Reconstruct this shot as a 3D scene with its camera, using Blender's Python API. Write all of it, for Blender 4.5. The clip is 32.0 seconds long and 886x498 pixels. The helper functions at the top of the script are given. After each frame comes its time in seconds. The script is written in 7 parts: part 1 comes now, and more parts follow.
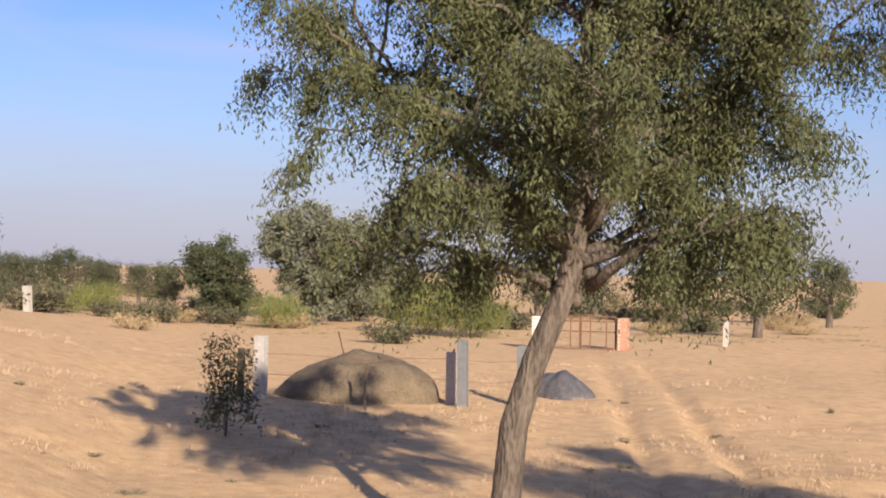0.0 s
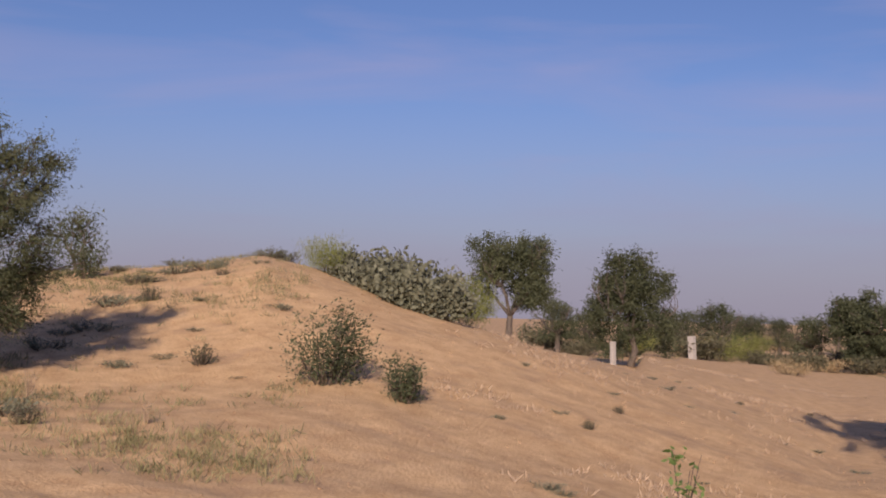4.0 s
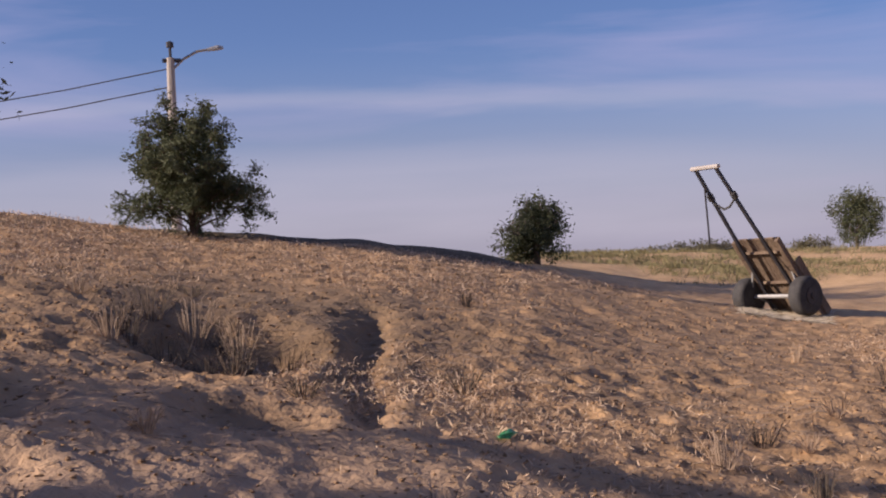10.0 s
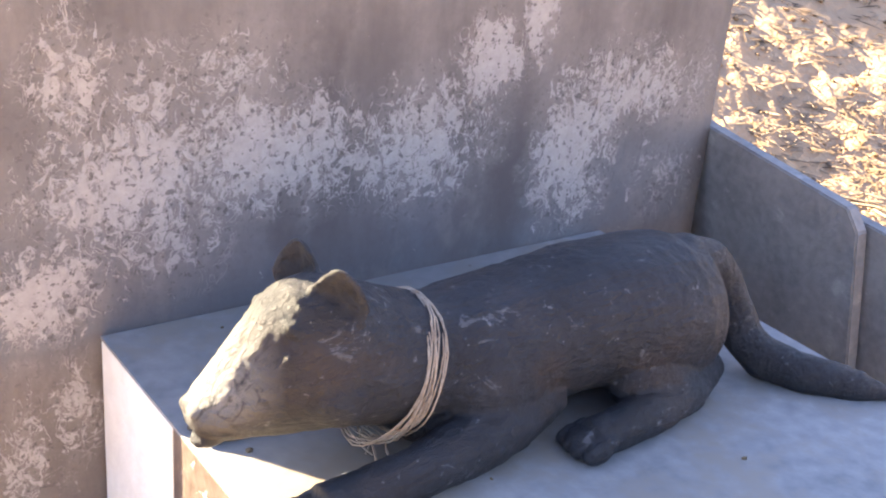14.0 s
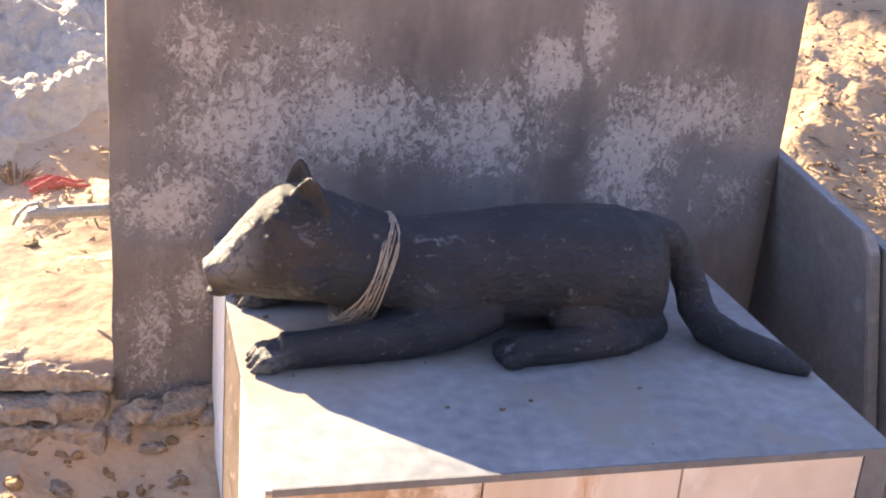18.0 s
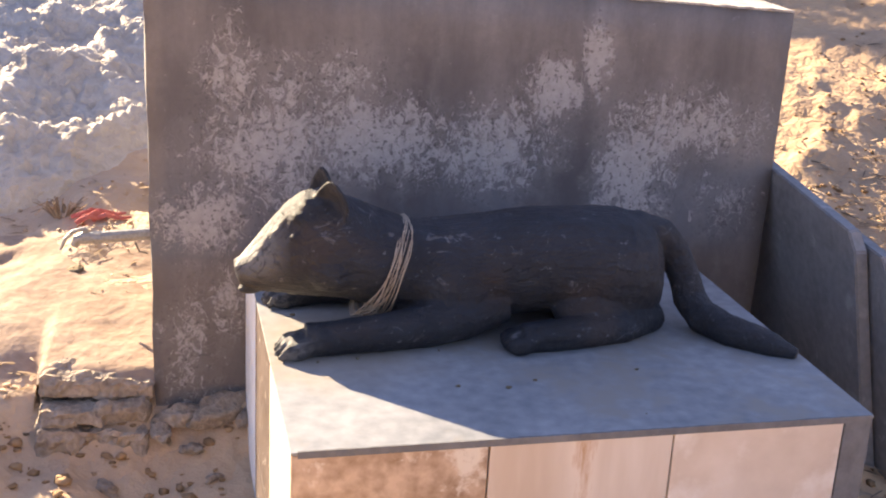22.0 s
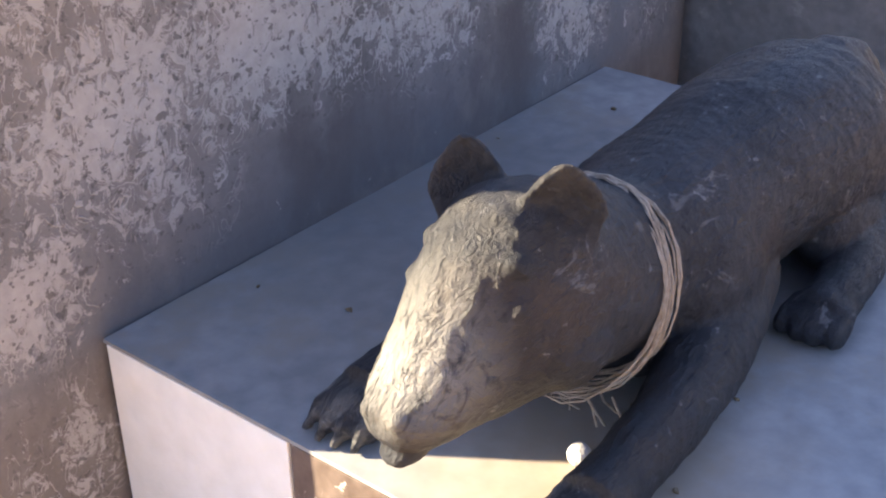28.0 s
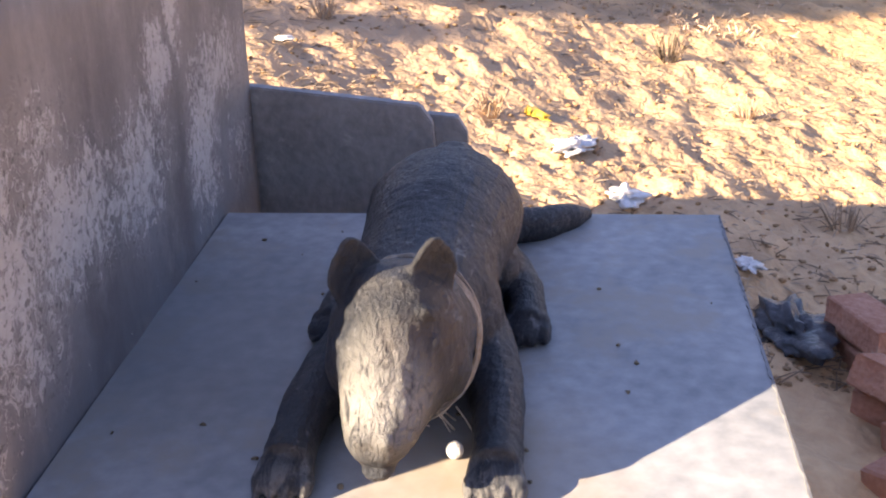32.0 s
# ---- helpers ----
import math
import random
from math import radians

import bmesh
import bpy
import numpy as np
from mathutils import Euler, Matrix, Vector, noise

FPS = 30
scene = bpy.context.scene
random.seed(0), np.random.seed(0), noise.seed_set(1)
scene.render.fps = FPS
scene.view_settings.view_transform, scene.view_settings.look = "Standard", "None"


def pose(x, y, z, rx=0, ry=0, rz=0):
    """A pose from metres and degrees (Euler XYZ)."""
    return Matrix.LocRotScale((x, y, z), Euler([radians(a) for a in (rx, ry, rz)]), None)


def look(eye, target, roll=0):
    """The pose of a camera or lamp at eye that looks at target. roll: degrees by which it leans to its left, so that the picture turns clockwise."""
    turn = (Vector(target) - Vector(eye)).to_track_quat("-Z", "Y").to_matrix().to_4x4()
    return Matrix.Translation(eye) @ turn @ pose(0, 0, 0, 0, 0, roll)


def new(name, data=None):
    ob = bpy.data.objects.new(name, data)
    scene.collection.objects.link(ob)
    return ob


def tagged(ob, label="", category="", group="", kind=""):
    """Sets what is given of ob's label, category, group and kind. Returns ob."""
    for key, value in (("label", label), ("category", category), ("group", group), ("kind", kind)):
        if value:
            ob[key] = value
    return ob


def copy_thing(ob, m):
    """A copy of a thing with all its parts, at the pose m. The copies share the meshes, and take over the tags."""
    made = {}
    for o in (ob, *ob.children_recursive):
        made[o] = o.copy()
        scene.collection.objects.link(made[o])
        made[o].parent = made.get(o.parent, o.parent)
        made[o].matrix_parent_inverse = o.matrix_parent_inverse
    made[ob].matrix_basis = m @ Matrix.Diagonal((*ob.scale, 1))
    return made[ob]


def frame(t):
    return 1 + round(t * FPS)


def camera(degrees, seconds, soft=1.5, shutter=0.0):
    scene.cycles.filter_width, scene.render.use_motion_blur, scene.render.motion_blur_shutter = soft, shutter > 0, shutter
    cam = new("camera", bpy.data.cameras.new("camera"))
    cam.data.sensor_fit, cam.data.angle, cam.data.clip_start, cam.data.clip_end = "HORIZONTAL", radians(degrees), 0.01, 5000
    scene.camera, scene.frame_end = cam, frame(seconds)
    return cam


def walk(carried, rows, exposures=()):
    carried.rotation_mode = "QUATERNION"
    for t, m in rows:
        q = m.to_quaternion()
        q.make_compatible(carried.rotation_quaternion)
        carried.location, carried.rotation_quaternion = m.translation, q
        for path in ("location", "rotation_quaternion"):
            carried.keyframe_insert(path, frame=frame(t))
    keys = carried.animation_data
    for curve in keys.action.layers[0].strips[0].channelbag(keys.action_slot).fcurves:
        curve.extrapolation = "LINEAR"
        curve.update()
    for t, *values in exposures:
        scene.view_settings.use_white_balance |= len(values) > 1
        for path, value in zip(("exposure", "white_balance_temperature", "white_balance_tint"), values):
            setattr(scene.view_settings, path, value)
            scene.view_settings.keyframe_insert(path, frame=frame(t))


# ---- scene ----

# ---- camera and walk: seconds, eye, (heading to the left of +y, pitch, lean) ----
LENS = 39.36
ROWS = (
    (0, (1.638, -8.302, 1.740), (-162.30, 1.05, 1.20)),
    (0.5, (0.904, -5.807, 1.530), (-160.25, 1.30, 1.25)),
    (1, (0.029, -2.834, 1.393), (-158.70, 1.40, 1.30)),
    (1.5, (-0.338, -1.586, 1.393), (-156.40, 1.05, 1.32)),
    (2, (-0.338, -1.586, 1.393), (-151.84, 1.11, 1.19)),
    (2.5, (-0.338, -1.586, 1.393), (-147.42, 1.31, 0.91)),
    (4.5, (-0.338, -1.586, 1.393), (-128.79, 3.95, 1.06)),
    (5, (-0.338, -1.586, 1.393), (-122.66, 4.78, 0.51)),
    (5.5, (-0.338, -1.586, 1.393), (-116.65, 5.19, 0.46)),
    (6, (-0.338, -1.586, 1.393), (-110.34, 5.25, 0.15)),
    (6.5, (-0.338, -1.586, 1.393), (-104.62, 5.33, -0.18)),
    (7, (-0.338, -1.586, 1.393), (-98.58, 5.43, -0.36)),
    (7.5, (-0.338, -1.586, 1.393), (-92.37, 5.79, -0.83)),
    (8, (-0.338, -1.586, 1.393), (-83.67, 6.15, -1.49)),
    (8.5, (-0.338, -1.586, 1.393), (-76.19, 6.01, -2.02)),
    (9, (-0.338, -1.586, 1.393), (-72.56, 5.15, -2.75)),
    (9.5, (-0.338, -1.586, 1.375), (-69.68, 3.89, -2.55)),
    (10, (-0.338, -1.586, 1.345), (-63.01, 1.27, -2.68)),
    (10.5, (-0.338, -1.586, 1.322), (-55.69, -3.30, -2.00)),
    (11, (-0.338, -1.586, 1.336), (-48.72, -8.57, -0.85)),
    (11.5, (-0.390, -1.592, 1.366), (-44.25, -12.98, 1.60)),
    (12, (-0.394, -1.497, 1.323), (-40.97, -17.07, 3.02)),
    (12.5, (-0.379, -1.419, 1.265), (-39.10, -20.75, 3.81)),
    (13, (-0.401, -1.429, 1.269), (-36.55, -23.22, 5.28)),
    (13.5, (-0.421, -1.487, 1.286), (-34.10, -23.49, 5.88)),
    (14, (-0.439, -1.593, 1.285), (-31.68, -22.97, 6.03)),
    (14.5, (-0.448, -1.708, 1.294), (-29.85, -22.84, 6.24)),
    (16.5, (-0.423, -1.995, 1.292), (-26.81, -21.42, 8.92)),
    (17, (-0.280, -2.070, 1.321), (-21.31, -22.20, 8.41)),
    (17.5, (-0.147, -2.165, 1.355), (-16.19, -22.62, 7.49)),
    (18, (-0.025, -2.310, 1.324), (-11.47, -20.97, 6.27)),
    (18.5, (0.026, -2.407, 1.344), (-9.15, -20.78, 5.31)),
    (19, (0.054, -2.508, 1.358), (-7.80, -20.37, 4.59)),
    (19.5, (0.059, -2.587, 1.345), (-7.44, -19.54, 4.87)),
    (20, (0.051, -2.654, 1.362), (-7.66, -19.21, 4.81)),
    (20.5, (0.032, -2.697, 1.364), (-8.38, -18.85, 4.75)),
    (21, (0.005, -2.725, 1.365), (-9.46, -18.79, 4.81)),
    (21.5, (-0.012, -2.692, 1.343), (-10.04, -18.63, 4.73)),
    (22, (-0.009, -2.532, 1.279), (-9.38, -18.07, 4.34)),
    (22.5, (-0.021, -2.418, 1.242), (-9.17, -17.90, 4.32)),
    (23, (-0.037, -2.316, 1.201), (-9.26, -17.84, 4.36)),
    (23.5, (-0.075, -2.241, 1.170), (-10.07, -17.87, 4.71)),
    (24, (-0.105, -2.138, 1.144), (-10.61, -18.32, 4.83)),
    (24.5, (-0.168, -2.038, 1.150), (-12.23, -19.56, 4.99)),
    (26.5, (-0.412, -1.387, 1.101), (-28.33, -25.24, 2.90)),
    (27, (-0.448, -1.220, 1.090), (-34.21, -27.40, 1.66)),
    (27.5, (-0.469, -1.095, 1.081), (-39.18, -29.13, 0.15)),
    (28, (-0.555, -0.978, 1.094), (-46.58, -28.08, -0.02)),
    (28.5, (-0.674, -0.903, 1.121), (-54.33, -25.36, -0.26)),
    (29, (-0.789, -0.900, 1.137), (-59.04, -23.02, -0.68)),
    (29.5, (-0.884, -0.884, 1.145), (-63.18, -22.86, -0.01)),
    (30, (-0.965, -0.876, 1.150), (-66.18, -23.25, -0.45)),
    (30.5, (-1.014, -0.861, 1.156), (-68.73, -24.05, -1.39)),
    (31, (-1.061, -0.802, 1.166), (-73.32, -23.82, -1.29)),
    (31.5, (-1.117, -0.746, 1.186), (-77.76, -22.46, -1.26)),
    (32, (-1.124, -0.709, 1.183), (-79.13, -20.83, -2.14)),
)


cam = camera(LENS, 32.0, soft=2.0)


def view(eye, turn):
    heading, pitch, lean = turn
    return pose(*eye, 90 + pitch, 0, heading) @ pose(0, 0, 0, 0, 0, lean)


EXPOSURES = ((0, 0.8, 6500, 9), (1.0, 0.5, 6500, 15), (2.0, 0.4, 6500, 16), (5.0, -0.15, 6500, 22), (7.5, -0.15, 6400, 20), (9.5, 0.18, 6250, 20), (10.5, 0.68, 6800, 19), (11.0, 1.15, 7200, 17), (11.5, 1.45, 8200, 19), (12.0, 1.78, 8700, 20), (13.0, 3.05, 8100, 8), (14.0, 3.27, 8000, 4), (15.2, 3.0, 7700, 6),
             (16.5, 2.62, 8000, 9), (18.5, 2.52, 8000, 8), (20.0, 2.30, 7900, 9), (22.0, 2.24, 7900, 9), (23.0, 2.36, 7800, 8), (24.5, 2.42, 7600, 8), (26.5, 2.5, 7600, 6), (28.0, 2.65, 7700, 5), (28.5, 2.9, 7800, 5), (29.0, 3.05, 7800, 5), (30.5, 2.72, 7600, 6), (32.0, 2.4, 7700, 11))
walk(cam, [(t, view(eye, turn)) for t, eye, turn in ROWS], EXPOSURES)

# ---- light ----
SUN_AZIMUTH, SUN_HEIGHT = 321.0, 22.0
to_sun = Vector((math.sin(radians(SUN_AZIMUTH)) * math.cos(radians(SUN_HEIGHT)),
                 math.cos(radians(SUN_AZIMUTH)) * math.cos(radians(SUN_HEIGHT)), math.sin(radians(SUN_HEIGHT))))
sun = new("sun", bpy.data.lights.new("sun", "SUN"))
sun.data.energy, sun.data.angle, sun.data.color = 5.0, radians(0.6), (1.0, 0.86, 0.70)
sun.matrix_world = look((0, 0, 60), Vector((0, 0, 60)) - to_sun)

world = bpy.data.worlds.new("sky")
scene.world = world
world.use_nodes = True
wn, wl = world.node_tree.nodes, world.node_tree.links
sky = wn.new("ShaderNodeTexSky")
sky.sky_type, sky.sun_disc = "NISHITA", False
sky.sun_elevation, sky.sun_rotation = radians(SUN_HEIGHT), radians(SUN_AZIMUTH)
sky.air_density, sky.dust_density, sky.ozone_density = 1.0, 0.3, 4.5
way = wn.new("ShaderNodeTexCoord")
stretch = wn.new("ShaderNodeMapping")
stretch.inputs["Scale"].default_value = (1.2, 1.2, 9.0)
stretch.inputs["Rotation"].default_value = (0.12, 0.05, 0.4)
wl.new(way.outputs["Generated"], stretch.inputs["Vector"])
cirrus = wn.new("ShaderNodeTexNoise")
cirrus.inputs["Scale"].default_value, cirrus.inputs["Detail"].default_value, cirrus.inputs["Distortion"].default_value = 2.2, 7.0, 0.5
wl.new(stretch.outputs["Vector"], cirrus.inputs["Vector"])
thin = wn.new("ShaderNodeMapRange")
thin.inputs["From Min"].default_value, thin.inputs["From Max"].default_value, thin.inputs["To Max"].default_value = 0.45, 0.78, 0.55
wl.new(cirrus.outputs["Fac"], thin.inputs["Value"])
veil = wn.new("ShaderNodeMixRGB")
veil.inputs["Color2"].default_value = (5.6, 5.5, 6.6, 1)
wl.new(thin.outputs["Result"], veil.inputs["Fac"])
wl.new(sky.outputs["Color"], veil.inputs["Color1"])
# dusty lilac haze low over the desert
split = wn.new("ShaderNodeSeparateXYZ")
wl.new(way.outputs["Generated"], split.inputs["Vector"])
low = wn.new("ShaderNodeMapRange")
low.interpolation_type = "SMOOTHSTEP"
low.inputs["From Min"].default_value, low.inputs["From Max"].default_value = 0.20, -0.02
low.inputs["To Min"].default_value, low.inputs["To Max"].default_value = 0.0, 0.93
wl.new(split.outputs["Z"], low.inputs["Value"])
haze = wn.new("ShaderNodeMixRGB")
haze.inputs["Color2"].default_value = (3.9, 3.75, 4.6, 1)
wl.new(low.outputs["Result"], haze.inputs["Fac"])
# a long thin streak and a low sheet of cirrus over the ridge
toward = wn.new("ShaderNodeVectorMath")
toward.operation = "DOT_PRODUCT"
toward.inputs[1].default_value = (math.sin(radians(58)), math.cos(radians(58)), 0)
wl.new(way.outputs["Generated"], toward.inputs[0])
side = wn.new("ShaderNodeMapRange")
side.interpolation_type = "SMOOTHSTEP"
side.inputs["From Min"].default_value, side.inputs["From Max"].default_value = 0.86, 0.985
wl.new(toward.outputs["Value"], side.inputs["Value"])


def sky_math(op, a, b):
    t = wn.new("ShaderNodeMath")
    t.operation = op
    for i, v in enumerate((a, b)):
        if isinstance(v, float):
            t.inputs[i].default_value = v
        else:
            wl.new(v, t.inputs[i])
    return t.outputs["Value"]


def sky_band(z0, z1, z2, z3):
    """1 between heights z1 and z2, fading to 0 at z0 and z3."""
    ends = []
    for a, b in ((z0, z1), (z3, z2)):
        r = wn.new("ShaderNodeMapRange")
        r.interpolation_type = "SMOOTHSTEP"
        r.inputs["From Min"].default_value, r.inputs["From Max"].default_value = a, b
        wl.new(wavy, r.inputs["Value"])
        ends.append(r.outputs["Result"])
    return sky_math("MULTIPLY", ends[0], ends[1])


wisp = wn.new("ShaderNodeTexNoise")
wisp.inputs["Scale"].default_value, wisp.inputs["Detail"].default_value = 5.0, 8.0
wl.new(stretch.outputs["Vector"], wisp.inputs["Vector"])
wavy = sky_math("ADD", split.outputs["Z"], sky_math("MULTIPLY", sky_math("SUBTRACT", wisp.outputs["Fac"], 0.5), 0.03))
wavy = sky_math("ADD", wavy, sky_math("MULTIPLY", sky_math("SUBTRACT", toward.outputs["Value"], 1.0), -0.25))
sheet = sky_math("ADD", sky_math("MULTIPLY", sky_band(0.133, 0.147, 0.149, 0.165), 0.26), sky_math("MULTIPLY", sky_band(0.01, 0.05, 0.088, 0.118), 0.30))
sheet = sky_math("MULTIPLY", sheet, side.outputs["Result"])
sheet = sky_math("MULTIPLY", sheet, sky_math("ADD", wisp.outputs["Fac"], 0.4))
cloud = wn.new("ShaderNodeMixRGB")
cloud.inputs["Color2"].default_value = (6.4, 6.1, 6.9, 1)
wl.new(sheet, cloud.inputs["Fac"])
deep = wn.new("ShaderNodeMixRGB")
deep.blend_type = "MULTIPLY"
deep.inputs["Fac"].default_value, deep.inputs["Color2"].default_value = 1.0, (0.93, 0.89, 1.08, 1)
wl.new(veil.outputs["Color"], deep.inputs["Color1"])
wl.new(deep.outputs["Color"], haze.inputs["Color1"])
wl.new(haze.outputs["Color"], cloud.inputs["Color1"])
wl.new(cloud.outputs["Color"], wn["Background"].inputs["Color"])
wn["Background"].inputs["Strength"].default_value = 0.075


# ---- materials ----
def material(name, dark, light, scale=8.0, rough=0.85, bump=0.3, fine=6.0, spots=None, spot_scale=3.0, spot_at=(0.52, 0.62),
             vary=0.0, metal=0.0, space="Object", stretch_z=1.0, through_light=0.0):
    """A surface of two mixed tones at two scales, with relief; spots is a third tone in patches."""
    m = bpy.data.materials.new(name)
    m.use_nodes = True
    n, l = m.node_tree.nodes, m.node_tree.links
    b = n["Principled BSDF"]
    co = n.new("ShaderNodeTexCoord")
    mp = n.new("ShaderNodeMapping")
    mp.inputs["Scale"].default_value = (1, 1, stretch_z)
    l.new(co.outputs[space], mp.inputs["Vector"])
    big = n.new("ShaderNodeTexNoise")
    big.inputs["Scale"].default_value, big.inputs["Detail"].default_value = scale, 6.0
    l.new(mp.outputs["Vector"], big.inputs["Vector"])
    small = n.new("ShaderNodeTexNoise")
    small.inputs["Scale"].default_value, small.inputs["Detail"].default_value = scale * fine, 5.0
    l.new(mp.outputs["Vector"], small.inputs["Vector"])
    mean = n.new("ShaderNodeMath")
    mean.operation = "ADD"
    l.new(big.outputs["Fac"], mean.inputs[0])
    l.new(small.outputs["Fac"], mean.inputs[1])
    ramp = n.new("ShaderNodeMapRange")
    ramp.inputs["From Min"].default_value, ramp.inputs["From Max"].default_value = 0.72, 1.28
    l.new(mean.outputs["Value"], ramp.inputs["Value"])
    mix = n.new("ShaderNodeMixRGB")
    mix.inputs["Color1"].default_value, mix.inputs["Color2"].default_value = (*dark, 1), (*light, 1)
    l.new(ramp.outputs["Result"], mix.inputs["Fac"])
    last = mix.outputs["Color"]
    if spots:
        sp = n.new("ShaderNodeTexNoise")
        sp.inputs["Scale"].default_value, sp.inputs["Detail"].default_value, sp.inputs["Roughness"].default_value = spot_scale, 8.0, 0.65
        l.new(mp.outputs["Vector"], sp.inputs["Vector"])
        sr = n.new("ShaderNodeMapRange")
        sr.inputs["From Min"].default_value, sr.inputs["From Max"].default_value = spot_at
        l.new(sp.outputs["Fac"], sr.inputs["Value"])
        m2 = n.new("ShaderNodeMixRGB")
        m2.inputs["Color2"].default_value = (*spots, 1)
        l.new(sr.outputs["Result"], m2.inputs["Fac"])
        l.new(last, m2.inputs["Color1"])
        last = m2.outputs["Color"]
    if vary:
        info = n.new("ShaderNodeObjectInfo")
        geo = n.new("ShaderNodeNewGeometry")
        both = n.new("ShaderNodeMath")
        both.operation = "ADD"
        l.new(info.outputs["Random"], both.inputs[0])
        l.new(geo.outputs["Random Per Island"], both.inputs[1])
        vr = n.new("ShaderNodeMapRange")
        vr.inputs["From Max"].default_value = 2.0
        vr.inputs["To Min"].default_value, vr.inputs["To Max"].default_value = 1 - vary, 1 + vary
        l.new(both.outputs["Value"], vr.inputs["Value"])
        hs = n.new("ShaderNodeHueSaturation")
        l.new(vr.outputs["Result"], hs.inputs["Value"])
        l.new(last, hs.inputs["Color"])
        last = hs.outputs["Color"]
    l.new(last, b.inputs["Base Color"])
    b.inputs["Roughness"].default_value, b.inputs["Metallic"].default_value = rough, metal
    b.inputs["Specular IOR Level"].default_value = 0.35
    if bump:
        bp = n.new("ShaderNodeBump")
        bp.inputs["Strength"].default_value, bp.inputs["Distance"].default_value = bump, 0.35 / scale
        l.new(mean.outputs["Value"], bp.inputs["Height"])
        l.new(bp.outputs["Normal"], b.inputs["Normal"])
    if through_light:
        out = n["Material Output"]
        tr = n.new("ShaderNodeBsdfTranslucent")
        l.new(last, tr.inputs["Color"])
        ms = n.new("ShaderNodeMixShader")
        ms.inputs["Fac"].default_value = through_light
        l.new(b.outputs["BSDF"], ms.inputs[1])
        l.new(tr.outputs["BSDF"], ms.inputs[2])
        l.new(ms.outputs["Shader"], out.inputs["Surface"])
    return m


SAND = material("sand", (0.47, 0.285, 0.138), (0.70, 0.475, 0.255), 3.0, 0.95, 0.28, 9.0, (0.42, 0.27, 0.155), 0.9, (0.54, 0.74))


def brown_slope(mat):
    """The trodden slope below the ridge is browner, with dung and litter mixed into the sand."""
    n, l = mat.node_tree.nodes, mat.node_tree.links
    b = n["Principled BSDF"]
    before = b.inputs["Base Color"].links[0].from_socket
    co = n.new("ShaderNodeTexCoord")
    off = n.new("ShaderNodeVectorMath")
    off.operation = "SUBTRACT"
    off.inputs[1].default_value = (9.3, 4.6, 1.2)
    l.new(co.outputs["Object"], off.inputs[0])
    far = n.new("ShaderNodeVectorMath")
    far.operation = "LENGTH"
    l.new(off.outputs["Vector"], far.inputs[0])
    ns = n.new("ShaderNodeTexNoise")
    ns.inputs["Scale"].default_value, ns.inputs["Detail"].default_value, ns.inputs["Roughness"].default_value = 0.7, 9.0, 0.7
    l.new(co.outputs["Object"], ns.inputs["Vector"])
    add = n.new("ShaderNodeMath")
    add.operation = "MULTIPLY_ADD"
    add.inputs[1].default_value = 9.0
    l.new(ns.outputs["Fac"], add.inputs[0])
    l.new(far.outputs["Value"], add.inputs[2])
    fac = n.new("ShaderNodeMapRange")
    fac.inputs["From Min"].default_value, fac.inputs["From Max"].default_value = 15.0, 10.5
    fac.inputs["To Max"].default_value = 0.8
    l.new(add.outputs["Value"], fac.inputs["Value"])
    fine = n.new("ShaderNodeTexNoise")
    fine.inputs["Scale"].default_value, fine.inputs["Detail"].default_value = 5.0, 8.0
    l.new(co.outputs["Object"], fine.inputs["Vector"])
    tone = n.new("ShaderNodeMixRGB")
    tone.inputs["Color1"].default_value, tone.inputs["Color2"].default_value = (0.19, 0.115, 0.06, 1), (0.56, 0.34, 0.165, 1)
    crisp = n.new("ShaderNodeMapRange")
    crisp.inputs["From Min"].default_value, crisp.inputs["From Max"].default_value = 0.36, 0.62
    l.new(fine.outputs["Fac"], crisp.inputs["Value"])
    l.new(crisp.outputs["Result"], tone.inputs["Fac"])
    mix = n.new("ShaderNodeMixRGB")
    l.new(fac.outputs["Result"], mix.inputs["Fac"])
    l.new(before, mix.inputs["Color1"])
    l.new(tone.outputs["Color"], mix.inputs["Color2"])
    l.new(mix.outputs["Color"], b.inputs["Base Color"])


brown_slope(SAND)


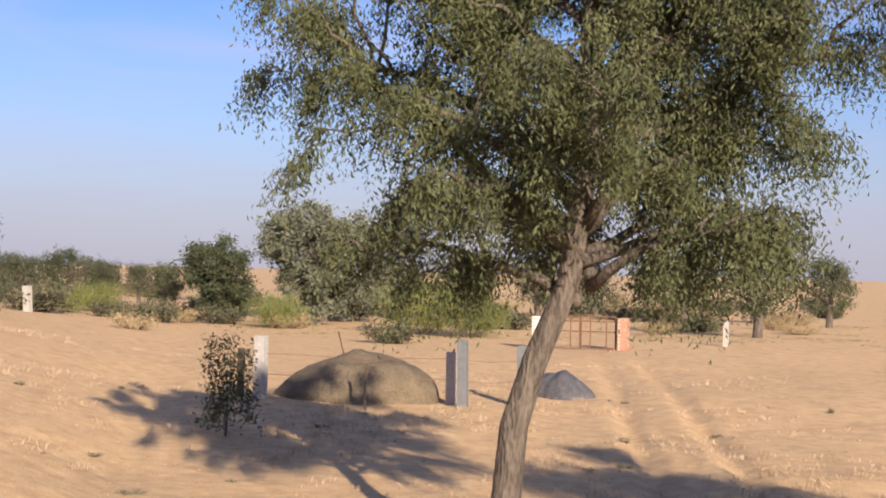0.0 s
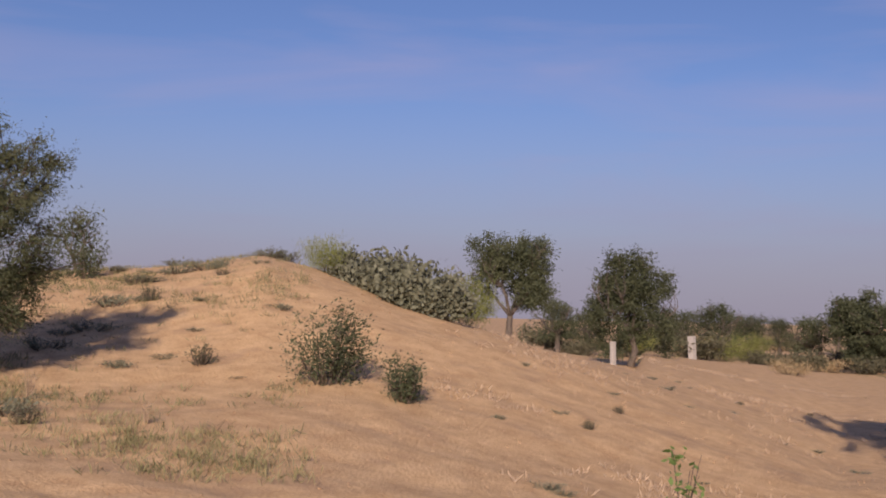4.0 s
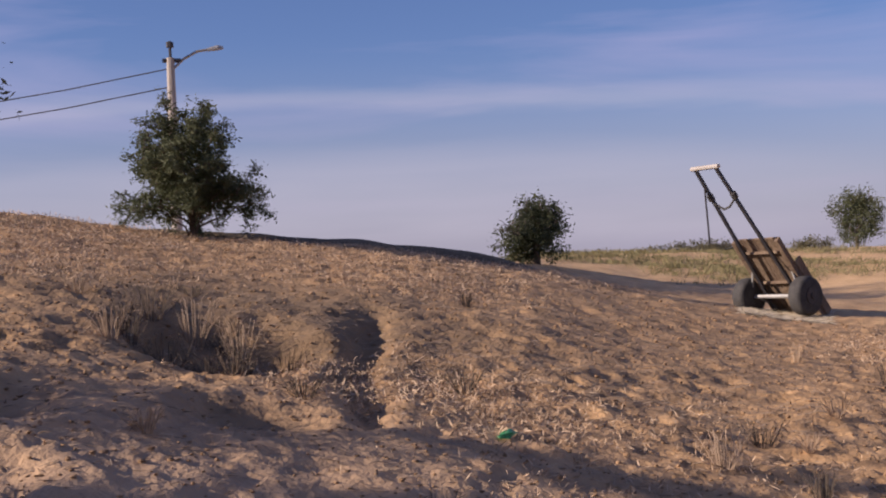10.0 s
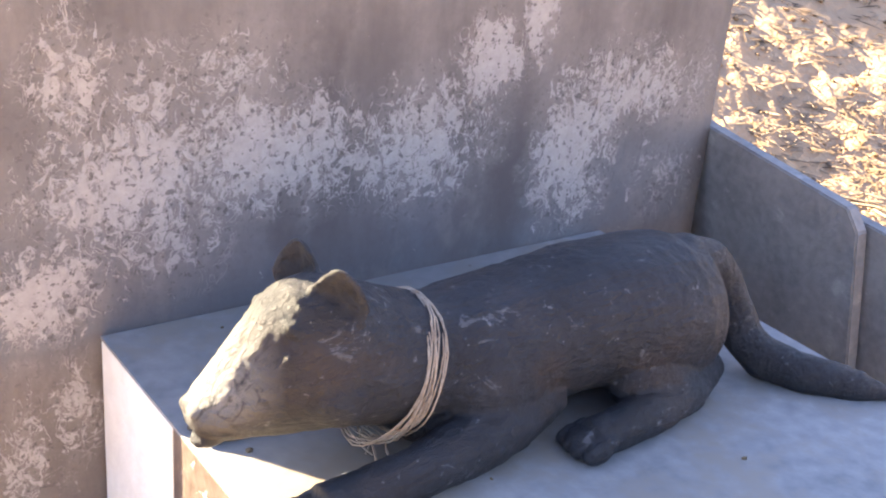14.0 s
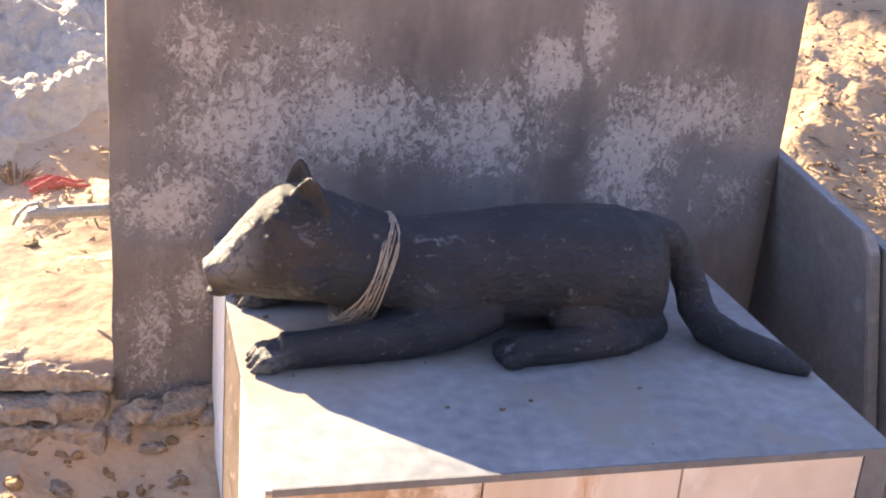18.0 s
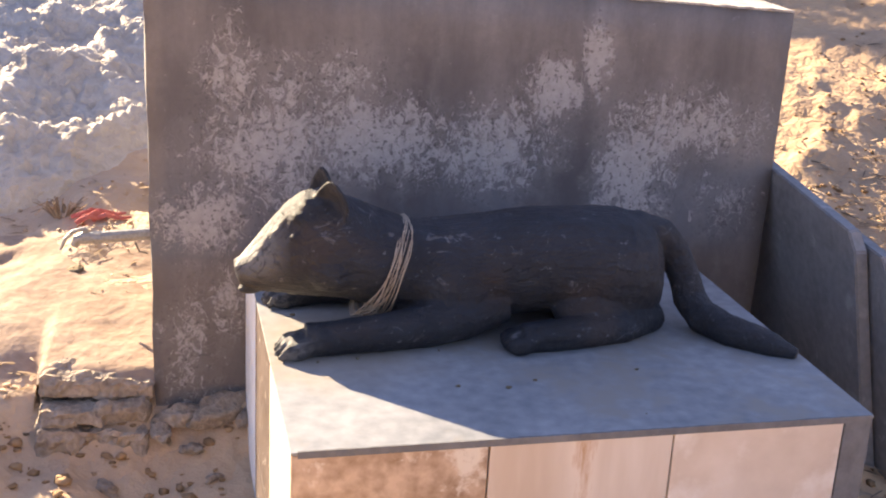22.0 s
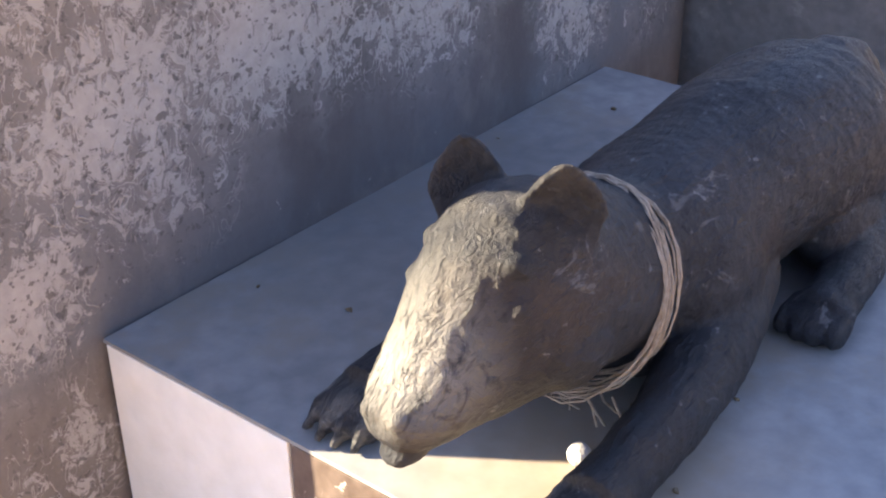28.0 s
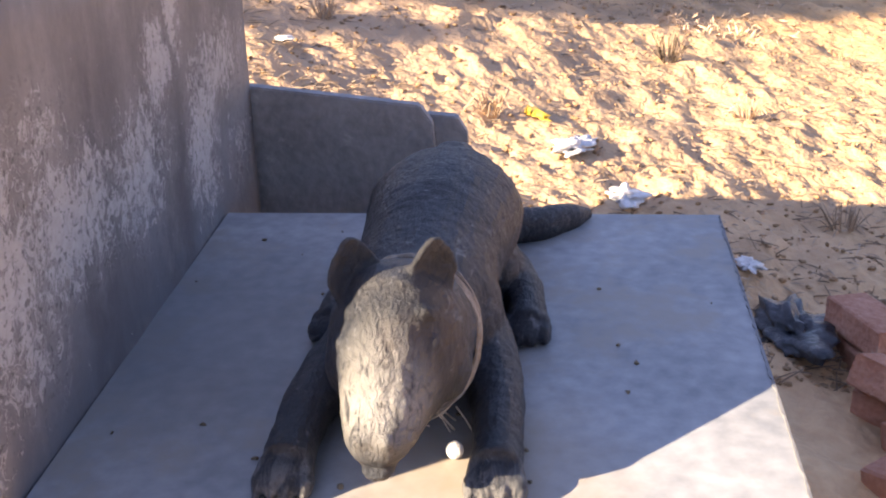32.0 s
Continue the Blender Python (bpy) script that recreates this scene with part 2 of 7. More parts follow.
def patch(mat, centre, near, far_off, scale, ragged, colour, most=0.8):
    """A ragged patch of another colour round a place."""
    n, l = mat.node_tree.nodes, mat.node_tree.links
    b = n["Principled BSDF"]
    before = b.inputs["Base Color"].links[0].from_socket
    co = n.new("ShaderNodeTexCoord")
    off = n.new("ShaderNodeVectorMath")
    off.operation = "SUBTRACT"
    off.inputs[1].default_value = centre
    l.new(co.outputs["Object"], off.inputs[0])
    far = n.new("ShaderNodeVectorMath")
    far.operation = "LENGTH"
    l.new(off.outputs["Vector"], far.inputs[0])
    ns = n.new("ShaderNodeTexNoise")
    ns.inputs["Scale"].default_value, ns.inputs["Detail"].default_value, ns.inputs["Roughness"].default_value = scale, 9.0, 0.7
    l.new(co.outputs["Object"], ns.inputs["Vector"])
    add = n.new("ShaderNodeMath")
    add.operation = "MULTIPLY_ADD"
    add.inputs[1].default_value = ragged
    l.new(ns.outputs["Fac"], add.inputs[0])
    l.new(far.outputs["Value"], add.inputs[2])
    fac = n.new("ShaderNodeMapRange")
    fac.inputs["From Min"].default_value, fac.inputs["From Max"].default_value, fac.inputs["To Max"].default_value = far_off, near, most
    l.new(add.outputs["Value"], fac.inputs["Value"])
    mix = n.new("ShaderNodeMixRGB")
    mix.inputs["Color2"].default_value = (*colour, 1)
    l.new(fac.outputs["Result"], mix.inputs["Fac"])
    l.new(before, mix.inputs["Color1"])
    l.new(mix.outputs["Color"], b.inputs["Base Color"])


# caked brown sand along the tank, building sand trodden out round the heap
patch(SAND, (-1.5, 1.5, 0.3), 2.4, 3.6, 2.4, 2.4, (0.47, 0.36, 0.285))
patch(SAND, (-0.5, 0.1, 0.15), 1.1, 2.0, 5.0, 1.1, (0.52, 0.38, 0.265), 0.7)
patch(SAND, (2.7, 1.0, 0.2), 1.6, 4.2, 3.0, 1.4, (0.46, 0.315, 0.205), 0.75)
# dug hollows: dark soil and weeds, with their shade painted in too
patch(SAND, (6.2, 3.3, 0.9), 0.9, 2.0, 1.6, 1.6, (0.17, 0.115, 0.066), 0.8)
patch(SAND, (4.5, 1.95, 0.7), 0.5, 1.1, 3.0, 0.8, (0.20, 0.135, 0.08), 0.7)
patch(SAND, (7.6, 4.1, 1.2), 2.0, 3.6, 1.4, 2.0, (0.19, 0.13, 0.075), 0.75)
CEMENT = material("smooth_cement", (0.205, 0.215, 0.225), (0.30, 0.305, 0.31), 3.0, 0.55, 0.05, 11.0, (0.30, 0.265, 0.23), 4.5, (0.52, 0.68))
TOPCEMENT = material("dusty_smooth_cement", (0.185, 0.195, 0.205), (0.315, 0.32, 0.325), 4.0, 0.55, 0.02, 9.0, (0.255, 0.235, 0.21), 5.5, (0.50, 0.62))
patch(TOPCEMENT, (0.12, -0.52, 0.45), 0.17, 0.30, 16.0, 0.16, (0.34, 0.265, 0.19), 0.5)
patch(TOPCEMENT, (0.25, -0.15, 0.45), 0.2, 0.5, 14.0, 0.4, (0.21, 0.20, 0.185), 0.6)
patch(TOPCEMENT, (0.5, -0.06, 0.45), 0.3, 0.55, 9.0, 0.35, (0.165, 0.17, 0.175), 0.6)
MARBLE = material("marble_tile", (0.60, 0.49, 0.39), (0.74, 0.63, 0.53), 3.0, 0.35, 0.03, 4.0, (0.78, 0.70, 0.62), 5.0, (0.55, 0.66), vary=0.04)
STONE = material("grey_stone_slab", (0.13, 0.13, 0.135), (0.19, 0.19, 0.195), 9.0, 0.7, 0.15)
RIM = material("crumbling_rim_mortar", (0.32, 0.295, 0.27), (0.56, 0.52, 0.475), 16.0, 0.95, 0.25, 5.0, (0.30, 0.275, 0.25), 24.0, (0.55, 0.62))
SLABSTONE = material("pale_grey_slab_stone", (0.185, 0.185, 0.19), (0.27, 0.268, 0.27), 9.0, 0.7, 0.15, 6.0, (0.34, 0.335, 0.33), 14.0, (0.60, 0.70))
BRICK = material("red_brick", (0.30, 0.135, 0.085), (0.42, 0.22, 0.15), 14.0, 0.9, 0.4, 5.0, (0.45, 0.36, 0.28), 7.0, (0.58, 0.68), vary=0.15)
BARK = material("grey_bark", (0.065, 0.05, 0.04), (0.185, 0.148, 0.118), 9.0, 0.95, 0.9, 4.0, stretch_z=0.25)
DARKBARK = material("dark_bark", (0.07, 0.055, 0.04), (0.16, 0.12, 0.09), 9.0, 0.95, 0.9, 4.0, stretch_z=0.25)
LEAF = material("olive_leaves", (0.045, 0.054, 0.024), (0.125, 0.13, 0.054), 1.6, 0.7, 0.0, 5.0, vary=0.4, through_light=0.18)
LEAFDARK = material("dark_green_leaves", (0.055, 0.068, 0.032), (0.12, 0.13, 0.066), 1.2, 0.7, 0.0, 5.0, vary=0.35, through_light=0.25)
LEAFGREY = material("grey_green_leaves", (0.12, 0.125, 0.08), (0.22, 0.22, 0.15), 1.5, 0.8, 0.0, 5.0, vary=0.3, through_light=0.2)
LEAFSCRUB = material("olive_scrub_leaves", (0.075, 0.072, 0.042), (0.16, 0.145, 0.085), 1.5, 0.8, 0.0, 5.0, vary=0.35, through_light=0.2)
GRASS = material("straw_green_grass", (0.14, 0.13, 0.06), (0.30, 0.26, 0.13), 1.0, 0.9, 0.0, 5.0, vary=0.35, through_light=0.15)
STALK = material("weathered_straw", (0.25, 0.175, 0.115), (0.52, 0.385, 0.265), 2.0, 0.9, 0.0, 5.0, vary=0.45)
LEAFDRY = material("dry_straw", (0.30, 0.22, 0.11), (0.50, 0.38, 0.22), 2.0, 0.9, 0.0, 5.0, vary=0.3, through_light=0.2)
BROOM = material("yellow_green_broom", (0.16, 0.18, 0.05), (0.28, 0.29, 0.09), 1.5, 0.8, 0.0, 5.0, vary=0.25, through_light=0.3)
POSTCEM = material("pale_concrete_post", (0.34, 0.31, 0.28), (0.47, 0.43, 0.39), 7.0, 0.9, 0.2)
RUST = material("rusty_iron", (0.10, 0.05, 0.03), (0.20, 0.10, 0.06), 12.0, 0.8, 0.3)
IRON = material("dark_painted_iron", (0.025, 0.025, 0.03), (0.06, 0.055, 0.06), 12.0, 0.5, 0.15)
STEEL = material("dull_steel", (0.26, 0.255, 0.245), (0.42, 0.41, 0.395), 20.0, 0.5, 0.1, metal=0.4)
RUBBER = material("worn_rubber", (0.035, 0.034, 0.035), (0.08, 0.075, 0.07), 10.0, 0.85, 0.3)
PLANK = material("weathered_wood", (0.12, 0.08, 0.055), (0.26, 0.19, 0.13), 7.0, 0.85, 0.4, 6.0, stretch_z=0.3)
TARP = material("dark_dusty_tarpaulin", (0.055, 0.053, 0.06), (0.12, 0.112, 0.118), 4.0, 0.75, 0.3)
EARTH = material("dark_earth_heap", (0.12, 0.09, 0.058), (0.21, 0.16, 0.105), 2.0, 0.95, 0.6, 7.0)
HEAP = material("pale_sand_and_cement_heap", (0.42, 0.365, 0.305), (0.62, 0.555, 0.48), 5.0, 0.95, 0.6, 5.0)
THREAD = material("cream_cotton_thread", (0.24, 0.19, 0.145), (0.43, 0.365, 0.295), 30.0, 0.9, 0.2)
PAPER = material("white_polythene", (0.42, 0.41, 0.40), (0.62, 0.61, 0.60), 10.0, 0.4, 0.2)
BLACKPLASTIC = material("black_polythene", (0.015, 0.016, 0.02), (0.05, 0.055, 0.065), 10.0, 0.35, 0.2)
YELLOW = material("yellow_wrapper", (0.62, 0.38, 0.04), (0.75, 0.50, 0.08), 10.0, 0.5, 0.1)
REDCLOTH = material("faded_red_cloth", (0.42, 0.09, 0.08), (0.55, 0.17, 0.14), 15.0, 0.9, 0.3)
GREENPLASTIC = material("green_plastic", (0.04, 0.25, 0.09), (0.08, 0.36, 0.14), 10.0, 0.5, 0.1)


# ---- small building helpers ----
def mesh_from(name, verts, faces, mat, smooth=False):
    me = bpy.data.meshes.new(name)
    me.from_pydata(verts, [], faces)
    me.materials.append(mat)
    if smooth:
        me.polygons.foreach_set("use_smooth", [True] * len(me.polygons))
    me.update()
    return me


def place(name, data, parent=None, m=None, label="", category="", group="", kind=""):
    ob = new(name, data)
    if parent:
        ob.parent = parent
    if m is not None:
        ob.matrix_basis = m
    return tagged(ob, label, category, group, kind)


def part(name, bm, mat, parent, label="", smooth=False):
    me = bpy.data.meshes.new(name)
    bm.to_mesh(me)
    bm.free()
    me.materials.append(mat)
    if smooth:
        me.polygons.foreach_set("use_smooth", [True] * len(me.polygons))
    return place(name, me, parent, label=label)


def box(x0, x1, y0, y1, z0, z1, bevel=0.0, rough=0.0):
    bm = bmesh.new()
    bmesh.ops.create_cube(bm, size=1)
    bmesh.ops.scale(bm, vec=(x1 - x0, y1 - y0, z1 - z0), verts=bm.verts)
    bmesh.ops.translate(bm, vec=((x0 + x1) / 2, (y0 + y1) / 2, (z0 + z1) / 2), verts=bm.verts)
    if bevel:
        bmesh.ops.bevel(bm, geom=bm.edges[:], offset=bevel, segments=2, affect="EDGES", profile=0.6)
    if rough:
        for v in bm.verts:
            v.co += Vector((random.uniform(-rough, rough), random.uniform(-rough, rough), random.uniform(-rough, rough)))
    return bm


def prism(corners, z0, z1, bevel=0.0):
    """An upright prism over a footprint; z1 may be a function of (x, y)."""
    bm = bmesh.new()
    top = z1 if callable(z1) else (lambda x, y: z1)
    lo = [bm.verts.new((x, y, z0)) for x, y in corners]
    hi = [bm.verts.new((x, y, top(x, y))) for x, y in corners]
    bm.faces.new(hi)
    bm.faces.new(lo[::-1])
    for i in range(len(corners)):
        j = (i + 1) % len(corners)
        bm.faces.new((lo[i], lo[j], hi[j], hi[i]))
    bmesh.ops.recalc_face_normals(bm, faces=bm.faces)
    if bevel:
        bmesh.ops.bevel(bm, geom=bm.edges[:], offset=bevel, segments=2, affect="EDGES", profile=0.6)
    return bm


def tube(bm, points, radii, sides=8, wobble=0.0, flat=1.0):
    """A round bar through the points, closed at both ends, added to bm."""
    pts = [Vector(q) for q in points]
    rings, last = [], None
    for i, q in enumerate(pts):
        ahead = (pts[min(i + 1, len(pts) - 1)] - pts[max(i - 1, 0)]).normalized()
        side = ahead.orthogonal().normalized() if last is None else (last - ahead * last.dot(ahead)).normalized()
        last, up = side, ahead.cross(side).normalized()
        r = radii[i] if isinstance(radii, (list, tuple)) else radii
        ring = []
        for k in range(sides):
            a = 2 * math.pi * k / sides
            rr = r * (1 + random.uniform(-wobble, wobble))
            ring.append(bm.verts.new(q + side * math.cos(a) * rr + up * math.sin(a) * rr * flat))
        rings.append(ring)
    for a, b in zip(rings, rings[1:]):
        for k in range(sides):
            bm.faces.new((a[k], a[(k + 1) % sides], b[(k + 1) % sides], b[k]))
    bm.faces.new(rings[0][::-1])
    bm.faces.new(rings[-1])
    return bm


def rod(points, radii, sides=8, wobble=0.0, flat=1.0):
    return tube(bmesh.new(), points, radii, sides, wobble, flat)


def thing(name, m, label, category, group="", kind=""):
    """An empty at a thing's base, to parent its parts."""
    ob = place(name, None, m=m, label=label, category=category, group=group, kind=kind)
    ob.empty_display_size = 0.1
    return ob


# ---- the ground ----
CENTRE = (-0.34, -1.59)
# bearing, height 8 m off, height 15 m off, distance and height of the crest
LAND = ((0, 0.9, 1.9, 30, 1.9), (20, 1.2, 2.5, 30, 2.2), (38, 1.25, 2.45, 30, 1.9), (45, 1.1, 2.2, 30, 1.6), (52, 0.88, 1.93, 30, 1.4), (60, 0.72, 1.75, 32, 1.3), (67, 0.55, 1.36, 26, 1.7),
        (72, 0.38, 1.0, 32, 1.65), (78, 0.22, 0.68, 40, 1.62), (85, 0.12, 0.50, 38, 1.62), (92, 0.0, 0.36, 36, 1.82), (100, -0.1, 0.28, 34, 2.38), (107, -0.15, 0.26, 34, 2.18),
        (114, -0.2, 0.3, 34, 2.25), (121, -0.25, 0.2, 32, 2.42), (126, -0.28, 0.15, 30, 2.72), (129, -0.3, 0.12, 30, 2.4), (132, -0.35, 0.05, 28, 1.68), (137, -0.42, -0.2, 27, 0.95),
        (142, -0.46, -0.45, 27, 0.2), (147, -0.52, -0.75, 27, -0.6), (152, -0.56, -0.95, 27, -1.4), (165, -0.6, -1.1, 26, -1.5), (200, -0.6, -1.1, 26, -1.5), (270, -0.2, -0.4, 26, -0.8), (330, 0.5, 1.2, 28, 1.3))
PLAIN = -1.55
rng = np.random.default_rng(5)
LATTICE = rng.random((256, 256))


def value_noise(x, y):
    xi, yi = np.floor(x).astype(int), np.floor(y).astype(int)
    fx, fy = x - xi, y - yi
    fx, fy = fx * fx * (3 - 2 * fx), fy * fy * (3 - 2 * fy)
    g = lambda i, j: LATTICE[(xi + i) % 256, (yi + j) % 256]
    return (g(0, 0) * (1 - fx) + g(1, 0) * fx) * (1 - fy) + (g(0, 1) * (1 - fx) + g(1, 1) * fx) * fy - 0.5


def smooth(a, b, v):
    t = np.clip((v - a) / (b - a + 1e-6), 0, 1)
    return t * t * (3 - 2 * t)


def treading(x, y, cell, seed):
    """Pits with raised lips, strewn one to a cell."""
    xi, yi = np.floor(x / cell).astype(int), np.floor(y / cell).astype(int)
    z = np.zeros_like(x)
    for i in (-1, 0, 1):
        for j in (-1, 0, 1):
            a, b = xi + i, yi + j
            px = (a + LATTICE[(a + seed) % 256, b % 256]) * cell
            py = (b + LATTICE[a % 256, (b + seed * 7) % 256]) * cell
            size = cell * (0.22 + 0.3 * LATTICE[(a + 31) % 256, (b + seed) % 256])
            deep = cell * (0.05 + 0.22 * LATTICE[(a + 77 + seed) % 256, (b + 19) % 256])
            d = np.hypot(x - px, (y - py) * 1.25) / size
            z += deep * (0.45 * np.exp(-((d - 1.25) / 0.3) ** 2) - np.clip(1 - d * d, 0, 1))
    return z


def land(x, y, rough=True):
    """Height of the ground."""
    x, y = np.asarray(x, float), np.asarray(y, float)
    dx, dy = x - CENTRE[0], y - CENTRE[1]
    r, az = np.hypot(dx, dy), np.degrees(np.arctan2(dx, dy)) % 360
    table = np.array(LAND + ((360, *LAND[0][1:]),))
    h8, h15, dc, hc = (np.interp(az, table[:, 0], table[:, i]) for i in (1, 2, 3, 4))
    near = 0.065 + 0.02 * np.clip(x, -3, 4) + 0.19 * np.clip(y, -1.6, 2.2)
    near = near + (0.19 * np.clip(-0.1 - y, 0, 1.5) * smooth(-2.4, -1.4, y) - 0.11 * smooth(0.05, -0.14, y) * smooth(-1.4, -0.6, y) * smooth(-0.66, -0.47, x)) * smooth(0.9, 0.2, x)
    z = near + (h8 - near) * smooth(2.0, 8.5, r)
    z = z + (h15 - h8) * np.clip((r - 7.5) / 7.5, 0, 1)
    z = z + (hc - h15) * smooth(14.6, dc, r)
    z = z + (np.minimum(hc - 0.8, 0.8) - hc) * smooth(dc + 1.5, dc * 2.2, r) * (hc > 0)
    z = z + (PLAIN - z) * smooth(dc * 1.3, 150, r)
    z += 5.0 * smooth(500, 1500, r) * np.clip(value_noise(x / 240 + 9, y / 240) + 0.1, 0, 1)
    if rough:
        fade = smooth(0.0, 3.0, r)
        z += 0.10 * value_noise(x / 2.3, y / 2.3) * fade + 0.25 * value_noise(x / 7, y / 7) * smooth(8, 16, r)
        z += 0.06 * value_noise(x / 0.7, y / 0.7 + 40) * (0.4 + 0.6 * fade) * (1 - smooth(30, 60, r))
        clod = 1 - smooth(14, 26, r)
        z += 0.042 * value_noise(x / 0.21, y / 0.21) * (1 - smooth(7, 14, r)) + 0.03 * value_noise(x / 0.09 + 70, y / 0.09) * (1 - smooth(3, 6, r))
        # the dug terrace on the slope
        pit = 1.5 * np.exp(-(((az - 53) / 4.2) ** 2 + ((r - 8.3) / 0.8) ** 2) ** 2) + 0.7 * np.exp(-(((az - 43.6) / 2.0) ** 2 + ((r - 5.9) / 0.4) ** 2) ** 2)
        pit = pit + 0.8 * np.exp(-(((az - 54.0) / 3.2) ** 2 + ((r - 6.05) / 0.32) ** 2) ** 2) + 0.6 * np.exp(-(((az - 41.5) / 3.0) ** 2 + ((r - 4.7) / 0.3) ** 2) ** 2)
        rim = np.exp(-(((az - 57) / 1.6) ** 2 + ((r - 8.2) / 1.3) ** 2))
        groove = np.exp(-((az - 59 - 1.5 * value_noise(x / 0.9, y / 0.9)) / 0.9) ** 2) * smooth(5.6, 6.6, r) * (1 - smooth(9.5, 11.0, r))
        z += -0.17 * pit * (1 + 1.2 * value_noise(x / 0.4, y / 0.4)) + 0.07 * rim - 0.13 * groove
        # wheel ruts on the track to the gate
        for side in (-0.8, 0.8):
            along = smooth(15, 22, r) * (1 - smooth(50, 60, r))
            line = 2.3 - 0.217 * (y + 22.5) + side
            z -= along * (0.12 * np.exp(-((x - line) / 0.22) ** 2) - 0.05 * np.exp(-((x - line - 0.45) / 0.2) ** 2)) * (y < -15)
        # hoof prints and scuffs
        slope = clod * smooth(18, 30, az) * (1 - smooth(95, 120, az)) * smooth(1.5, 2.4, r)
        z += treading(x, y, 0.15, 3) * slope * (0.34 + 0.2 * smooth(4, 7, r)) * (1 - smooth(9, 14, r)) + treading(x, y, 0.085, 5) * slope * 0.5 * (1 - smooth(4, 6.5, r))
        yard = (1 - smooth(-0.62, -0.5, x) * smooth(-0.12, -0.02, y)) * smooth(0.06, -0.06, x) * smooth(-1.3, -0.5, y) * (1 - smooth(4, 6, r))
        z += yard * (treading(x, y, 0.15, 3) * 0.4 + treading(x, y, 0.085, 5) * 0.6) + treading(x, y, 0.31, 11) * slope * (0.16 + 0.22 * smooth(5, 8, r))
    return z


def ground_at(x, y):
    return float(land(np.array([x]), np.array([y]))[0])


def polar(az, r):
    return CENTRE[0] + r * math.sin(radians(az)), CENTRE[1] + r * math.cos(radians(az))


def standing(az, r, turn=0.0, scale=1.0, sink=0.03):
    x, y = polar(az, r)
    return pose(x, y, ground_at(x, y) - sink, 0, 0, turn) @ Matrix.Scale(scale, 4)


def build_ground():
    radii = [0.0]
    step = 0.032
    while radii[-1] < 3500:
        radii.append(radii[-1] + max(step, radii[-1] * (0.007 if radii[-1] < 16 else 0.0125 if radii[-1] < 40 else 0.05)))
    radii = np.array(radii[1:])
    az = np.radians(np.concatenate([np.arange(0, 110, 0.3), np.arange(110, 180, 0.4), np.arange(180, 330, 1.5), np.arange(330, 360, 0.5)]))
    rr, aa = np.meshgrid(radii, az, indexing="ij")
    x, y = CENTRE[0] + rr * np.sin(aa), CENTRE[1] + rr * np.cos(aa)
    z = land(x, y)
    co = np.stack([x, y, z], -1).reshape(-1, 3)
    co = np.vstack([co, [[*CENTRE, ground_at(*CENTRE)]]])
    n, k = len(radii), len(az)
    i, j = np.meshgrid(np.arange(n - 1), np.arange(k), indexing="ij")
    a, b = i * k + j, i * k + (j + 1) % k
    quads = np.stack([a, b, b + k, a + k], -1).reshape(-1, 4)[:, ::-1]
    fan = np.stack([np.full(k, n * k), np.arange(k), (np.arange(k) + 1) % k], -1)[:, ::-1]
    me = bpy.data.meshes.new("ground")
    loops = np.concatenate([quads.ravel(), fan.ravel()])
    starts = np.concatenate([np.arange(len(quads)) * 4, len(quads) * 4 + np.arange(k) * 3])
    me.vertices.add(len(co))
    me.vertices.foreach_set("co", co.ravel())
    me.loops.add(len(loops))
    me.loops.foreach_set("vertex_index", loops.astype(np.int32))
    me.polygons.add(len(starts))
    me.polygons.foreach_set("loop_start", starts.astype(np.int32))
    me.polygons.foreach_set("use_smooth", np.ones(len(starts), bool))
    me.update(calc_edges=True)
    me.validate()
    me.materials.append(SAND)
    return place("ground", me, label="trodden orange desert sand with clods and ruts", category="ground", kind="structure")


build_ground()


# ---- the tank with its plinth: all in one frame that has settled a few degrees in the sand ----
SETTLED = pose(-0.0055, 0.0170, -0.0301, 0.53, -1.43, 4.83)


def tank_top(x, y):
    return 1.05 - 0.056 * x


def grid_wall(a, b, z0, top, thick, step=0.04, rough=0.004):
    """A plastered wall from a to b (footprint points of its face), thick to the left of a->b, with a fine uneven surface."""
    a, b = Vector(a), Vector(b)
    run = b - a
    n = max(2, int(run.length / step))
    away = Vector((-run.y, run.x)).normalized() * thick
    bm = bmesh.new()
    rows = []
    for side in (0, 1):
        cols = []
        for i in range(n + 1):
            q = a + run * i / n + away * side
            zt = top(q.x, q.y)
            m = 16
            cols.append([bm.verts.new((q.x, q.y, z0 + (zt - z0) * k / m)) for k in range(m + 1)])
        rows.append(cols)
    for side, cols in enumerate(rows):
        for i in range(n):
            for k in range(16):
                f = (cols[i][k], cols[i + 1][k], cols[i + 1][k + 1], cols[i][k + 1])
                bm.faces.new(f if side == 0 else f[::-1])
    for i in range(n):
        bm.faces.new((rows[0][i][16], rows[0][i + 1][16], rows[1][i + 1][16], rows[1][i][16]))
    for i in (0, n):
        for k in range(16):
            f = (rows[0][i][k], rows[0][i][k + 1], rows[1][i][k + 1], rows[1][i][k])
            bm.faces.new(f if i == 0 else f[::-1])
    for v in bm.verts:
        calm = min(1.0, max(0.0, (top(v.co.x, v.co.y) - v.co.z) / 0.15))
        v.co += (noise.noise_vector(v.co * 7) * rough + noise.noise_vector(v.co * 2.5) * rough * 1.6) * calm
    bmesh.ops.recalc_face_normals(bm, faces=bm.faces)
    return bm


